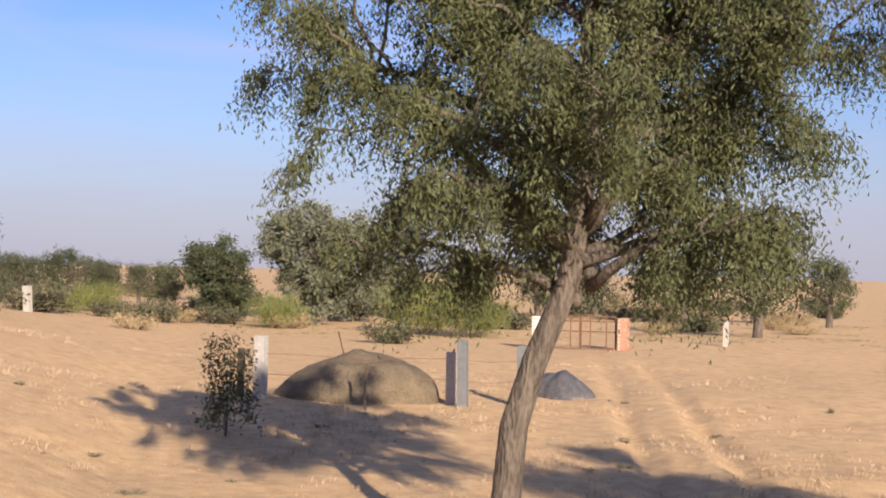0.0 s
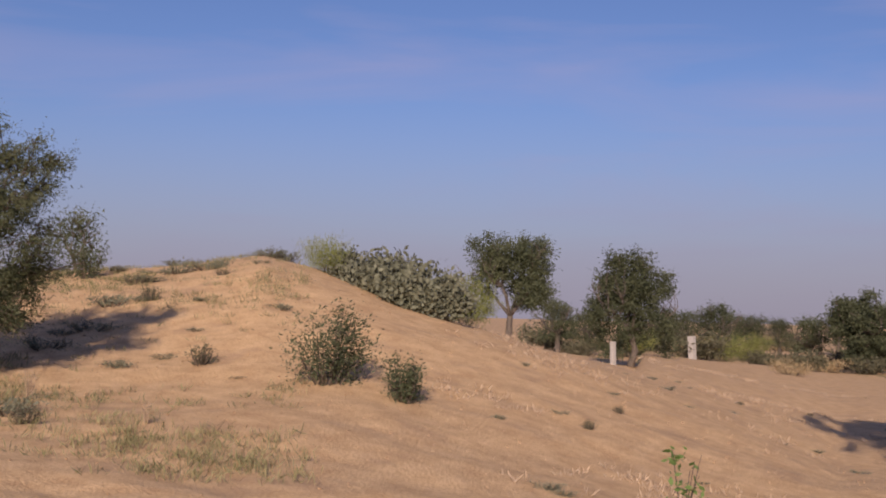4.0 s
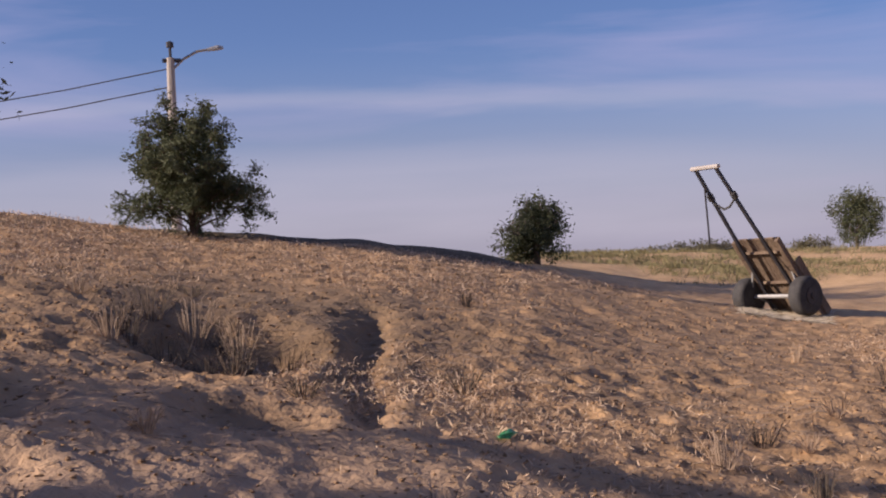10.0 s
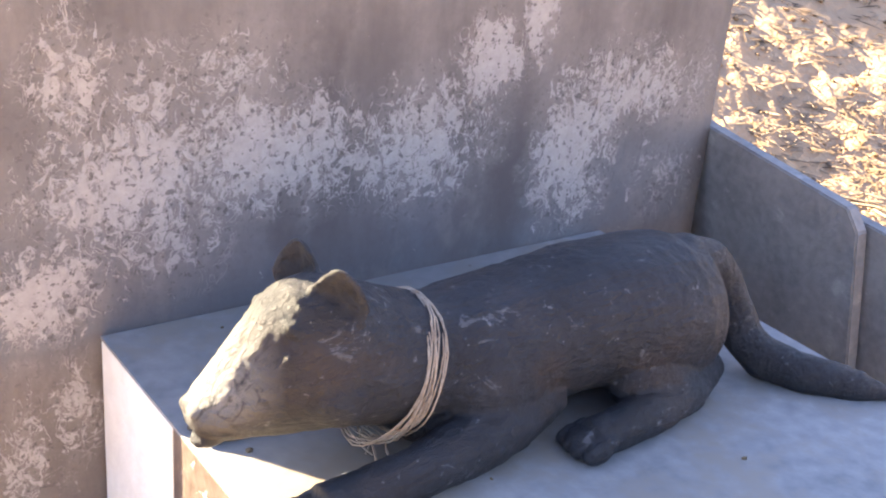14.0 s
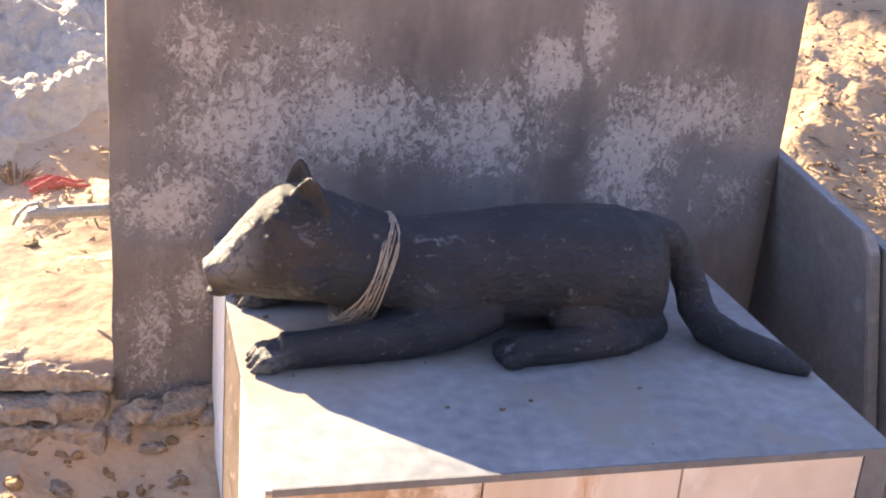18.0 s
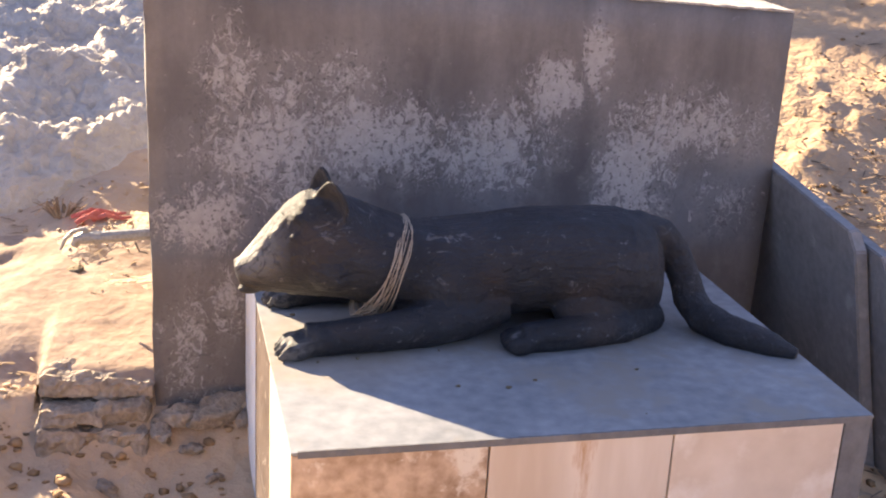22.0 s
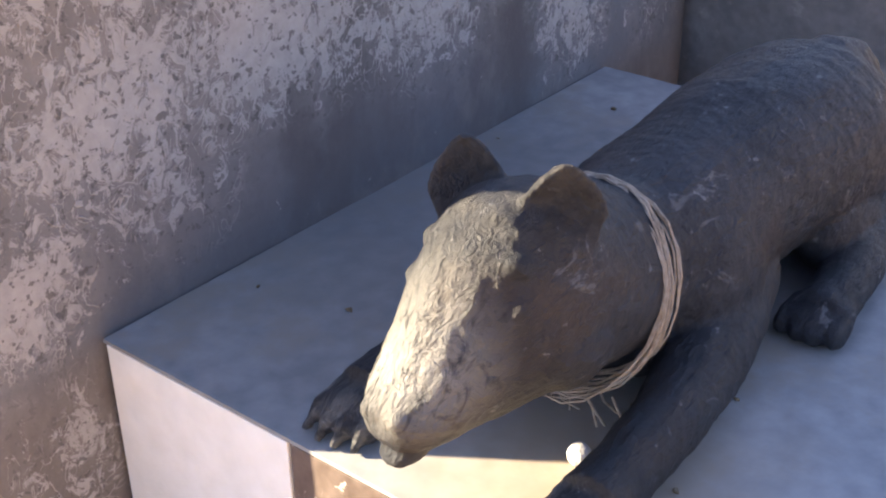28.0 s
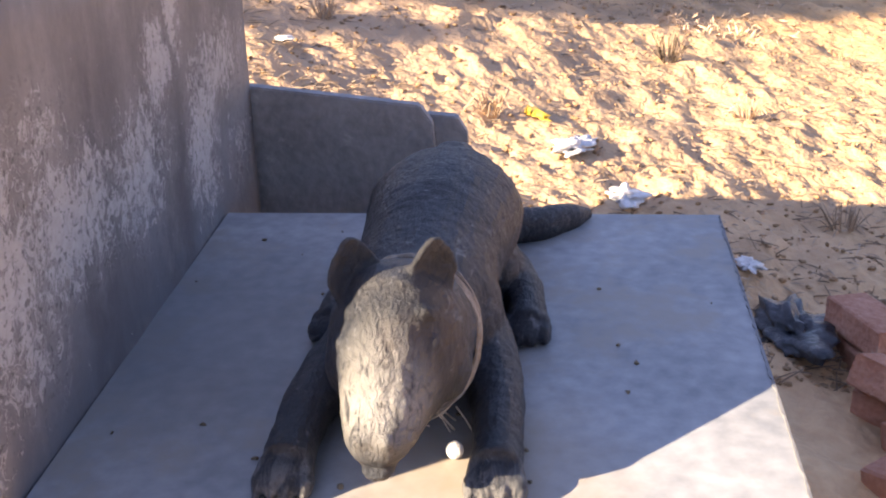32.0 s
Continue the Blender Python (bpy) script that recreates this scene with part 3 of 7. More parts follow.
def wall_material():
    """Grey cement plaster with rising damp: pale flaking lime in a ragged band, vertical streaks, bluish foot."""
    m = bpy.data.materials.new("damp_stained_plaster")
    m.use_nodes = True
    n, l = m.node_tree.nodes, m.node_tree.links
    b = n["Principled BSDF"]
    co = n.new("ShaderNodeTexCoord")

    def tex(scale, detail, rough, stretch_to=(1, 1, 1), bent=0.0):
        mp = n.new("ShaderNodeMapping")
        mp.inputs["Scale"].default_value = stretch_to
        l.new(co.outputs["Object"], mp.inputs["Vector"])
        t = n.new("ShaderNodeTexNoise")
        t.inputs["Scale"].default_value, t.inputs["Detail"].default_value, t.inputs["Roughness"].default_value, t.inputs["Distortion"].default_value = scale, detail, rough, bent
        l.new(mp.outputs["Vector"], t.inputs["Vector"])
        return t.outputs["Fac"]

    def ramp(v, lo, hi, a=0.0, c=1.0):
        r = n.new("ShaderNodeMapRange")
        r.inputs["From Min"].default_value, r.inputs["From Max"].default_value = lo, hi
        r.inputs["To Min"].default_value, r.inputs["To Max"].default_value = a, c
        l.new(v, r.inputs["Value"])
        return r.outputs["Result"]

    def math_node(op, a, c):
        t = n.new("ShaderNodeMath")
        t.operation = op
        for i, v in enumerate((a, c)):
            if isinstance(v, float):
                t.inputs[i].default_value = v
            else:
                l.new(v, t.inputs[i])
        return t.outputs["Value"]

    def mix(f, a, c):
        t = n.new("ShaderNodeMixRGB")
        l.new(f, t.inputs["Fac"])
        for key, v in (("Color1", a), ("Color2", c)):
            if isinstance(v, tuple):
                t.inputs[key].default_value = (*v, 1)
            else:
                l.new(v, t.inputs[key])
        return t.outputs["Color"]
    z = n.new("ShaderNodeSeparateXYZ")
    l.new(co.outputs["Object"], z.inputs["Vector"])
    z = z.outputs["Z"]
    large, streak, flake, grain = tex(2.6, 4.0, 0.5), tex(9.0, 5.0, 0.6, (1, 1, 0.16)), tex(46.0, 14.0, 0.76, (1, 1, 0.7), 0.9), tex(70.0, 6.0, 0.6)
    # each pale bloom and damp stain at its own place on the plaster, with a ragged edge
    warp = n.new("ShaderNodeTexNoise")
    warp.inputs["Scale"].default_value, warp.inputs["Detail"].default_value, warp.inputs["Roughness"].default_value = 9.0, 8.0, 0.65
    l.new(co.outputs["Object"], warp.inputs["Vector"])
    bent = n.new("ShaderNodeVectorMath")
    bent.operation = "MULTIPLY_ADD"
    bent.inputs[1].default_value = (0.16, 0.0, 0.16)
    l.new(warp.outputs["Color"], bent.inputs[0])
    l.new(co.outputs["Object"], bent.inputs[2])

    def bloom(cx, cz, rx, rz, most):
        v = n.new("ShaderNodeVectorMath")
        v.operation = "MULTIPLY_ADD"
        v.inputs[1].default_value = (1 / rx, 0.0, 1 / rz)
        v.inputs[2].default_value = (-(cx + 0.08) / rx, 0.0, -(cz + 0.08) / rz)
        l.new(bent.outputs["Vector"], v.inputs[0])
        d = n.new("ShaderNodeVectorMath")
        d.operation = "LENGTH"
        l.new(v.outputs["Vector"], d.inputs[0])
        return ramp(d.outputs["Value"], 1.75, 0.4, 0.0, most)
    pale = None
    for spot in ((-0.09, 0.53, 0.09, 0.06, 1.0), (-0.03, 0.84, 0.045, 0.10, 0.7), (0.07, 0.80, 0.07, 0.06, 0.6), (0.20, 0.83, 0.08, 0.05, 0.6), (0.06, 0.68, 0.14, 0.10, 0.9), (0.27, 0.70, 0.14, 0.08, 1.0), (0.54, 0.67, 0.11, 0.09, 0.9),
                 (0.665, 0.80, 0.055, 0.055, 1.2), (0.76, 0.88, 0.022, 0.07, 1.2), (0.87, 0.62, 0.08, 0.12, 1.1), (0.98, 0.72, 0.15, 0.07, 0.8), (1.10, 0.53, 0.07, 0.06, 0.5), (0.10, 0.57, 0.10, 0.06, 0.6), (-0.12, 0.24, 0.05, 0.12, 0.65), (-0.04, 0.33, 0.035, 0.08, 0.7), (-0.10, 0.08, 0.08, 0.06, 0.6)):
        pale = bloom(*spot) if pale is None else math_node("MAXIMUM", pale, bloom(*spot))
    damp = None
    for spot in ((0.375, 0.74, 0.03, 0.17, 0.8), (0.72, 0.60, 0.035, 0.20, 0.8), (0.30, 0.60, 0.025, 0.10, 0.7), (-0.12, 0.79, 0.07, 0.08, 0.6), (0.45, 0.80, 0.05, 0.10, 0.5), (0.02, 0.93, 0.05, 0.10, 0.5)):
        damp = bloom(*spot) if damp is None else math_node("MAXIMUM", damp, bloom(*spot))
    tone = mix(ramp(math_node("ADD", large, streak), 0.75, 1.25), (0.122, 0.113, 0.110), (0.255, 0.236, 0.224))
    foot = math_node("MULTIPLY", ramp(math_node("ADD", z, math_node("MULTIPLY", large, 0.25)), 0.80, 0.62), ramp(math_node("ADD", z, 0.0), 0.40, 0.46))
    tone = mix(foot, tone, (0.142, 0.149, 0.162))
    brown = math_node("MULTIPLY", ramp(math_node("ADD", z, 0.0), 0.46, 0.38), 0.75)
    tone = mix(brown, tone, (0.125, 0.105, 0.092))
    tone = mix(ramp(tex(5.0, 6.0, 0.62, (1, 1, 0.22)), 0.47, 0.66, 0.0, 0.6), tone, (0.105, 0.095, 0.094))
    tone = mix(ramp(tex(7.0, 8.0, 0.65, (1, 1, 0.6)), 0.52, 0.62, 0.0, 0.3), tone, (0.29, 0.265, 0.245))
    tone = mix(damp, tone, (0.080, 0.074, 0.076))
    # crisp flakes, thin worm-like scratches and pits where the plaster blooms
    worn = math_node("ADD", flake, math_node("MULTIPLY", pale, 0.235))
    lime = ramp(worn, 0.645, 0.665)
    worm = math_node("ABSOLUTE", math_node("SUBTRACT", tex(27.0, 3.0, 0.5, (1, 1, 0.8), 2.2), 0.5), 0.0)
    worm = math_node("MULTIPLY", ramp(worm, 0.028, 0.014), ramp(pale, 0.1, 0.45))
    lime = math_node("MAXIMUM", lime, math_node("MULTIPLY", worm, ramp(tex(14.0, 4.0, 0.6), 0.46, 0.56)))
    tone = mix(math_node("MULTIPLY", pale, ramp(tex(16.0, 12.0, 0.75, (1, 1, 0.6)), 0.38, 0.60, 0.15, 0.75)), tone, (0.315, 0.297, 0.287))
    colour = mix(math_node("MULTIPLY", lime, 0.68), tone, (0.47, 0.452, 0.437))
    colour = mix(math_node("MULTIPLY", ramp(tex(95.0, 3.0, 0.6), 0.585, 0.625, 0.0, 0.7), ramp(pale, 0.0, 0.5, 0.1, 1.0)), colour, (0.075, 0.068, 0.068))
    colour = mix(ramp(grain, 0.35, 0.65, 0.0, 0.22), colour, (0.11, 0.10, 0.10))
    l.new(colour, b.inputs["Base Color"])
    b.inputs["Roughness"].default_value = 0.85
    height = math_node("ADD", math_node("MULTIPLY", lime, 0.5), math_node("MULTIPLY", grain, 0.35))
    bp = n.new("ShaderNodeBump")
    bp.inputs["Strength"].default_value, bp.inputs["Distance"].default_value = 0.5, 0.008
    l.new(height, bp.inputs["Height"])
    l.new(bp.outputs["Normal"], b.inputs["Normal"])
    return m


WALL = wall_material()


def water_tank():
    tank = thing("water_tank", SETTLED, "open grey cement water tank with stained plaster walls", "water tank")
    fl, fr, br, bl = (-0.196, 0.0), (1.21, 0.0), (1.13, 1.0), (-0.196, 1.0)
    part("front_wall", grid_wall(fl, fr, -0.35, tank_top, 0.10), WALL, tank, smooth=True)
    part("side_wall", grid_wall((fr[0], fr[1] + 0.102), br, -0.35, tank_top, 0.10), WALL, tank, smooth=True)
    part("side_wall", grid_wall((bl[0], bl[1] - 0.102), (fl[0], fl[1] + 0.102), -0.35, tank_top, 0.10), WALL, tank, smooth=True)
    part("back_wall", grid_wall(br, bl, -0.35, tank_top, 0.10), WALL, tank, smooth=True)
    part("tank_floor", box(-0.1, 1.04, 0.1, 0.90, 0.0, 0.06), CEMENT, tank)
    # crumbling whitish mortar along the rim
    for (ax, ay), (bx, by) in ((fl, fr), ((1.21, 0.1), br), ((1.028, 1.002), (-0.094, 1.0)), (bl, (-0.196, 0.1))):
        bm = bmesh.new()
        a, b = Vector((ax, ay)), Vector((bx, by))
        run = b - a
        inw = Vector((-run.y, run.x)).normalized()
        n = int(run.length / 0.01)
        lo, hi = [], []
        for i in range(n + 1):
            q = a + run * i / n
            for side, line in ((-0.003, lo), (0.103, hi)):
                w = inw * (side + 0.006 * noise.noise((q.x * 22, q.y * 22, side * 40)) + 0.003 * noise.noise((q.x * 70, q.y * 70, side * 40)))
                z = tank_top(q.x + w.x, q.y + w.y)
                line.append((bm.verts.new((q.x + w.x, q.y + w.y, z - 0.003)), bm.verts.new((q.x + w.x, q.y + w.y, z + 0.002 + 0.0025 * noise.noise((q.x * 30, q.y * 30, side * 60))))))
        for i in range(n):
            bm.faces.new((lo[i][1], lo[i + 1][1], hi[i + 1][1], hi[i][1]))
            bm.faces.new((lo[i][0], lo[i + 1][0], lo[i + 1][1], lo[i][1]))
            bm.faces.new((hi[i][1], hi[i + 1][1], hi[i + 1][0], hi[i][0]))
        part("rim", bm, RIM, tank, "crumbling pale mortar rim")
    return tank


PB = ((0.0, -0.003), (0.0, -0.900), (0.962, -0.897), (0.957, -0.003))


def plinth():
    p = thing("plinth", SETTLED, "cement-topped plinth faced with cream and brown marble tiles", "plinth")
    part("body", prism([(0.011, -0.004), (0.011, -0.887), (0.951, -0.885), (0.946, -0.004)], -0.45, 0.445), CEMENT, p)
    part("top_slab", prism(PB, 0.4455, 0.45, 0.0006), TOPCEMENT, p, "smooth blue-grey cement top")
    # front: three tiles and a stone strip
    a, b = Vector(PB[1]), Vector(PB[2])
    run = (b - a).normalized()
    out = Vector((run.y, -run.x))
    for i, (s0, s1, mat, label) in enumerate(((0.002, 0.303, MARBLE_B, "brown mottled marble tile"), (0.306, 0.607, MARBLE_V, "cream marble tile with brown veins"),
                                              (0.610, 0.908, MARBLE, "plain cream marble tile"), (0.911, 0.960, STONE, "dark stone edging strip"))):
        for z0, z1 in ((0.135, 0.4445), (-0.17, 0.132)):
            q0, q1 = a + run * s0, a + run * s1
            foot = [(q0.x, q0.y), (q1.x, q1.y), (q1.x - out.x * 0.012, q1.y - out.y * 0.012), (q0.x - out.x * 0.012, q0.y - out.y * 0.012)]
            part("tile", prism(foot, z0, z1, 0.0015), mat, p, label)
    a, b = Vector(PB[0]), Vector(PB[1])
    run = (b - a).normalized()
    out = Vector((run.y, -run.x))
    for s0, s1, mat, label in ((0.004, 0.262, WHITEPAINT, "white-painted plaster panel"), (0.266, 0.562, MARBLE_D, "dark brown speckled marble tile"), (0.565, 0.894, MARBLE, "plain cream marble tile")):
        for z0, z1 in ((0.135, 0.4445), (-0.17, 0.132)):
            q0, q1 = a + run * s0, a + run * s1
            foot = [(q0.x, q0.y), (q1.x, q1.y), (q1.x - out.x * 0.012, q1.y - out.y * 0.012), (q0.x - out.x * 0.012, q0.y - out.y * 0.012)]
            part("tile", prism(foot, z0, z1, 0.0015), mat, p, label)
    # the worn front edge of the top
    for (ax, ay), (bx, by), mat, label in (((0.01, -0.9), (0.955, -0.898), STONE, "dark worn joint along the edge"),):
        a, b = Vector((ax, ay)), Vector((bx, by))
        run = b - a
        inw = Vector((-run.y, run.x)).normalized()
        bm = bmesh.new()
        n = 260
        line = []
        for i in range(n + 1):
            q = a + run * i / n
            wide = max(0.0008, 0.002 + 0.004 * noise.noise((q.x * 18, q.y * 18, 4)) + 0.003 * noise.noise((q.x * 60, q.y * 60, 9)))
            o, w = q - inw * 0.0012, q + inw * wide
            line.append((bm.verts.new((o.x, o.y, 0.440)), bm.verts.new((o.x, o.y, 0.4518)), bm.verts.new((w.x, w.y, 0.4518)), bm.verts.new((w.x, w.y, 0.449))))
        for u, v in zip(line, line[1:]):
            for k in range(3):
                bm.faces.new((u[k], v[k], v[k + 1], u[k + 1]))
        bmesh.ops.recalc_face_normals(bm, faces=bm.faces)
        part("chipped_edge", bm, mat, p, label)
    return p


WHITEPAINT = material("chipped_white_paint", (0.74, 0.74, 0.70), (0.85, 0.85, 0.82), 5.0, 0.7, 0.1, 6.0, (0.36, 0.33, 0.29), 9.0, (0.66, 0.69))
MARBLE_D = material("dark_brown_marble", (0.080, 0.060, 0.052), (0.16, 0.125, 0.110), 9.0, 0.4, 0.05, 5.0, (0.50, 0.45, 0.41), 34.0, (0.61, 0.64))
MARBLE_B = material("brown_mottled_marble", (0.30, 0.195, 0.125), (0.58, 0.44, 0.33), 11.0, 0.35, 0.05, 4.0, (0.70, 0.62, 0.52), 12.0, (0.56, 0.64))
MARBLE_V = material("veined_cream_marble", (0.58, 0.47, 0.37), (0.78, 0.69, 0.60), 4.0, 0.35, 0.03, 4.0, (0.48, 0.27, 0.13), 8.0, (0.53, 0.60), stretch_z=0.16)


def loft(bm, sections, sides=20):
    """A closed body through sections (x, y, z, half width in y, half height in z, lean): rings square to x unless lean tips them."""
    rings = []
    for x, y, z, ry, rz, lean in sections:
        ring = []
        for k in range(sides):
            a = 2 * math.pi * k / sides
            up = math.sin(a) * rz
            ring.append(bm.verts.new((x - up * math.sin(radians(lean)), y + math.cos(a) * ry, z + up * math.cos(radians(lean)))))
        rings.append(ring)
    for a, b in zip(rings, rings[1:]):
        for k in range(sides):
            bm.faces.new((a[k], a[(k + 1) % sides], b[(k + 1) % sides], b[k]))
    bm.faces.new(rings[0][::-1])
    bm.faces.new(rings[-1])


def statue_material():
    """Dark cement, combed with short fur-like scratches, dusty and worn brown in places, sunlit tone painted on the
    head.
    """
    m = bpy.data.materials.new("combed_dark_cement")
    m.use_nodes = True
    n, l = m.node_tree.nodes, m.node_tree.links
    b = n["Principled BSDF"]
    co = n.new("ShaderNodeTexCoord")

    def tex(scale, detail, rough, along=(1, 1, 1), bent=0.0):
        mp = n.new("ShaderNodeMapping")
        mp.inputs["Scale"].default_value = along
        mp.inputs["Rotation"].default_value = (0.3, 0.5, 0.2)
        l.new(co.outputs["Object"], mp.inputs["Vector"])
        t = n.new("ShaderNodeTexNoise")
        t.inputs["Scale"].default_value, t.inputs["Detail"].default_value, t.inputs["Roughness"].default_value, t.inputs["Distortion"].default_value = scale, detail, rough, bent
        l.new(mp.outputs["Vector"], t.inputs["Vector"])
        return t.outputs["Fac"]

    def ramp(v, lo, hi, top=1.0):
        r = n.new("ShaderNodeMapRange")
        r.inputs["From Min"].default_value, r.inputs["From Max"].default_value, r.inputs["To Max"].default_value = lo, hi, top
        l.new(v, r.inputs["Value"])
        return r.outputs["Result"]

    def mix(f, a, c):
        t = n.new("ShaderNodeMixRGB")
        l.new(f, t.inputs["Fac"])
        for key, v in (("Color1", a), ("Color2", c)):
            if isinstance(v, tuple):
                t.inputs[key].default_value = (*v, 1)
            else:
                l.new(v, t.inputs[key])
        return t.outputs["Color"]
    patch, hair, speck = tex(9.0, 5.0, 0.6), tex(120.0, 6.0, 0.65, (0.35, 1, 0.7), 0.9), tex(55.0, 8.0, 0.7)
    c = mix(ramp(patch, 0.35, 0.65), (0.0075, 0.0095, 0.0145), (0.021, 0.0245, 0.033))
    c = mix(ramp(tex(7.0, 4.0, 0.5), 0.55, 0.68, 0.5), c, (0.046, 0.030, 0.023))
    c = mix(ramp(hair, 0.58, 0.70, 0.22), c, (0.088, 0.092, 0.104))
    c = mix(ramp(tex(26.0, 9.0, 0.75, (0.5, 1, 1), 0.6), 0.60, 0.63, 0.6), c, (0.14, 0.144, 0.154))
    c = mix(ramp(speck, 0.625, 0.665, 0.65), c, (0.20, 0.203, 0.212))
    # rubbed, dusty snout; its pale tone and the crown's also paint in sunlight
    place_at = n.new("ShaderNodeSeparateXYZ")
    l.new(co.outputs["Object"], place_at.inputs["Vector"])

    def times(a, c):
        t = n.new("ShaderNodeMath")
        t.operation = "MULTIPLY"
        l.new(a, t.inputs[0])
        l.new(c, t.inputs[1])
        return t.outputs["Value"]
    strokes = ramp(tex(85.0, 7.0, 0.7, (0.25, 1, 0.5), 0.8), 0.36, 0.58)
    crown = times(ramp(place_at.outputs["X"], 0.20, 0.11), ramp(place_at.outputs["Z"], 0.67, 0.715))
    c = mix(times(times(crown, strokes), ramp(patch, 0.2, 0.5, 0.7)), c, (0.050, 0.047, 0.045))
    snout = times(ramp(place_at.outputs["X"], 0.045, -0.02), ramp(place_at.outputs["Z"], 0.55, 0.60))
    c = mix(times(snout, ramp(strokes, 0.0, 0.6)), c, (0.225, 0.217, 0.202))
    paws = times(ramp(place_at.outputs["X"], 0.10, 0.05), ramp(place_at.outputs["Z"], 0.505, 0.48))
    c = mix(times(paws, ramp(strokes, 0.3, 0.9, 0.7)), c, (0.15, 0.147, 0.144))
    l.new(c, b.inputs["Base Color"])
    b.inputs["Roughness"].default_value = 0.52
    b.inputs["Specular IOR Level"].default_value = 0.45
    bp = n.new("ShaderNodeBump")
    bp.inputs["Strength"].default_value, bp.inputs["Distance"].default_value = 1.0, 0.006
    add = n.new("ShaderNodeMath")
    l.new(hair, add.inputs[0])
    l.new(speck, add.inputs[1])
    l.new(add.outputs["Value"], bp.inputs["Height"])
    l.new(bp.outputs["Normal"], b.inputs["Normal"])
    return m


def ear(bm, tip, s):
    """A rounded, cupped ear that faces forward and outward on the side s of the head."""
    ring = bmesh.ops.create_uvsphere(bm, u_segments=20, v_segments=14, radius=1.0)["verts"]
    turn = Matrix.Rotation(radians(48 if s < 0 else 32), 3, "Z")
    for v in ring:
        u, n, z = v.co.y, v.co.x, v.co.z
        wide = (0.039 if s < 0 else 0.035) * (1 - 0.42 * max(0.0, z) ** 1.3)
        deep = 0.015 * n
        if n < 0:
            deep += 0.023 * max(0.0, 1 - u * u - z * z)
        q = turn @ Vector((deep, u * wide, 0.0))
        v.co = Vector((tip[0] + q.x, tip[1] + q.y - s * 0.005 * (1 - z), tip[2] - 0.045 + z * 0.047))


def ball(bm, at, radii, turn=0.0):
    bmesh.ops.create_uvsphere(bm, u_segments=16, v_segments=10, radius=1.0, matrix=Matrix.Translation(at) @ Matrix.Rotation(radians(turn), 4, "Y") @ Matrix.Diagonal((*radii, 1.0)))


def skull(bm, sections, sides=28, power=0.72):
    """A wedge-shaped head: sections (x, low, high, y, half width below, half width on top), boxy in cut."""
    rings = []
    for x, low, high, y, wide, top in sections:
        ring = []
        for k in range(sides):
            a = 2 * math.pi * k / sides
            c, e = math.cos(a), math.sin(a)
            up = math.copysign(abs(e) ** power, e)
            across = math.copysign(abs(c) ** power, c)
            w = wide + (top - wide) * max(0.0, up) ** 1.4
            w *= 1 - 0.30 * max(0.0, -up) ** 2
            ring.append(bm.verts.new((x, y + across * w, (low + high) / 2 + up * (high - low) / 2)))
        rings.append(ring)
    for a, b in zip(rings, rings[1:]):
        for k in range(sides):
            bm.faces.new((a[k], a[(k + 1) % sides], b[(k + 1) % sides], b[k]))
    bm.faces.new(rings[0][::-1])
    bm.faces.new(rings[-1])


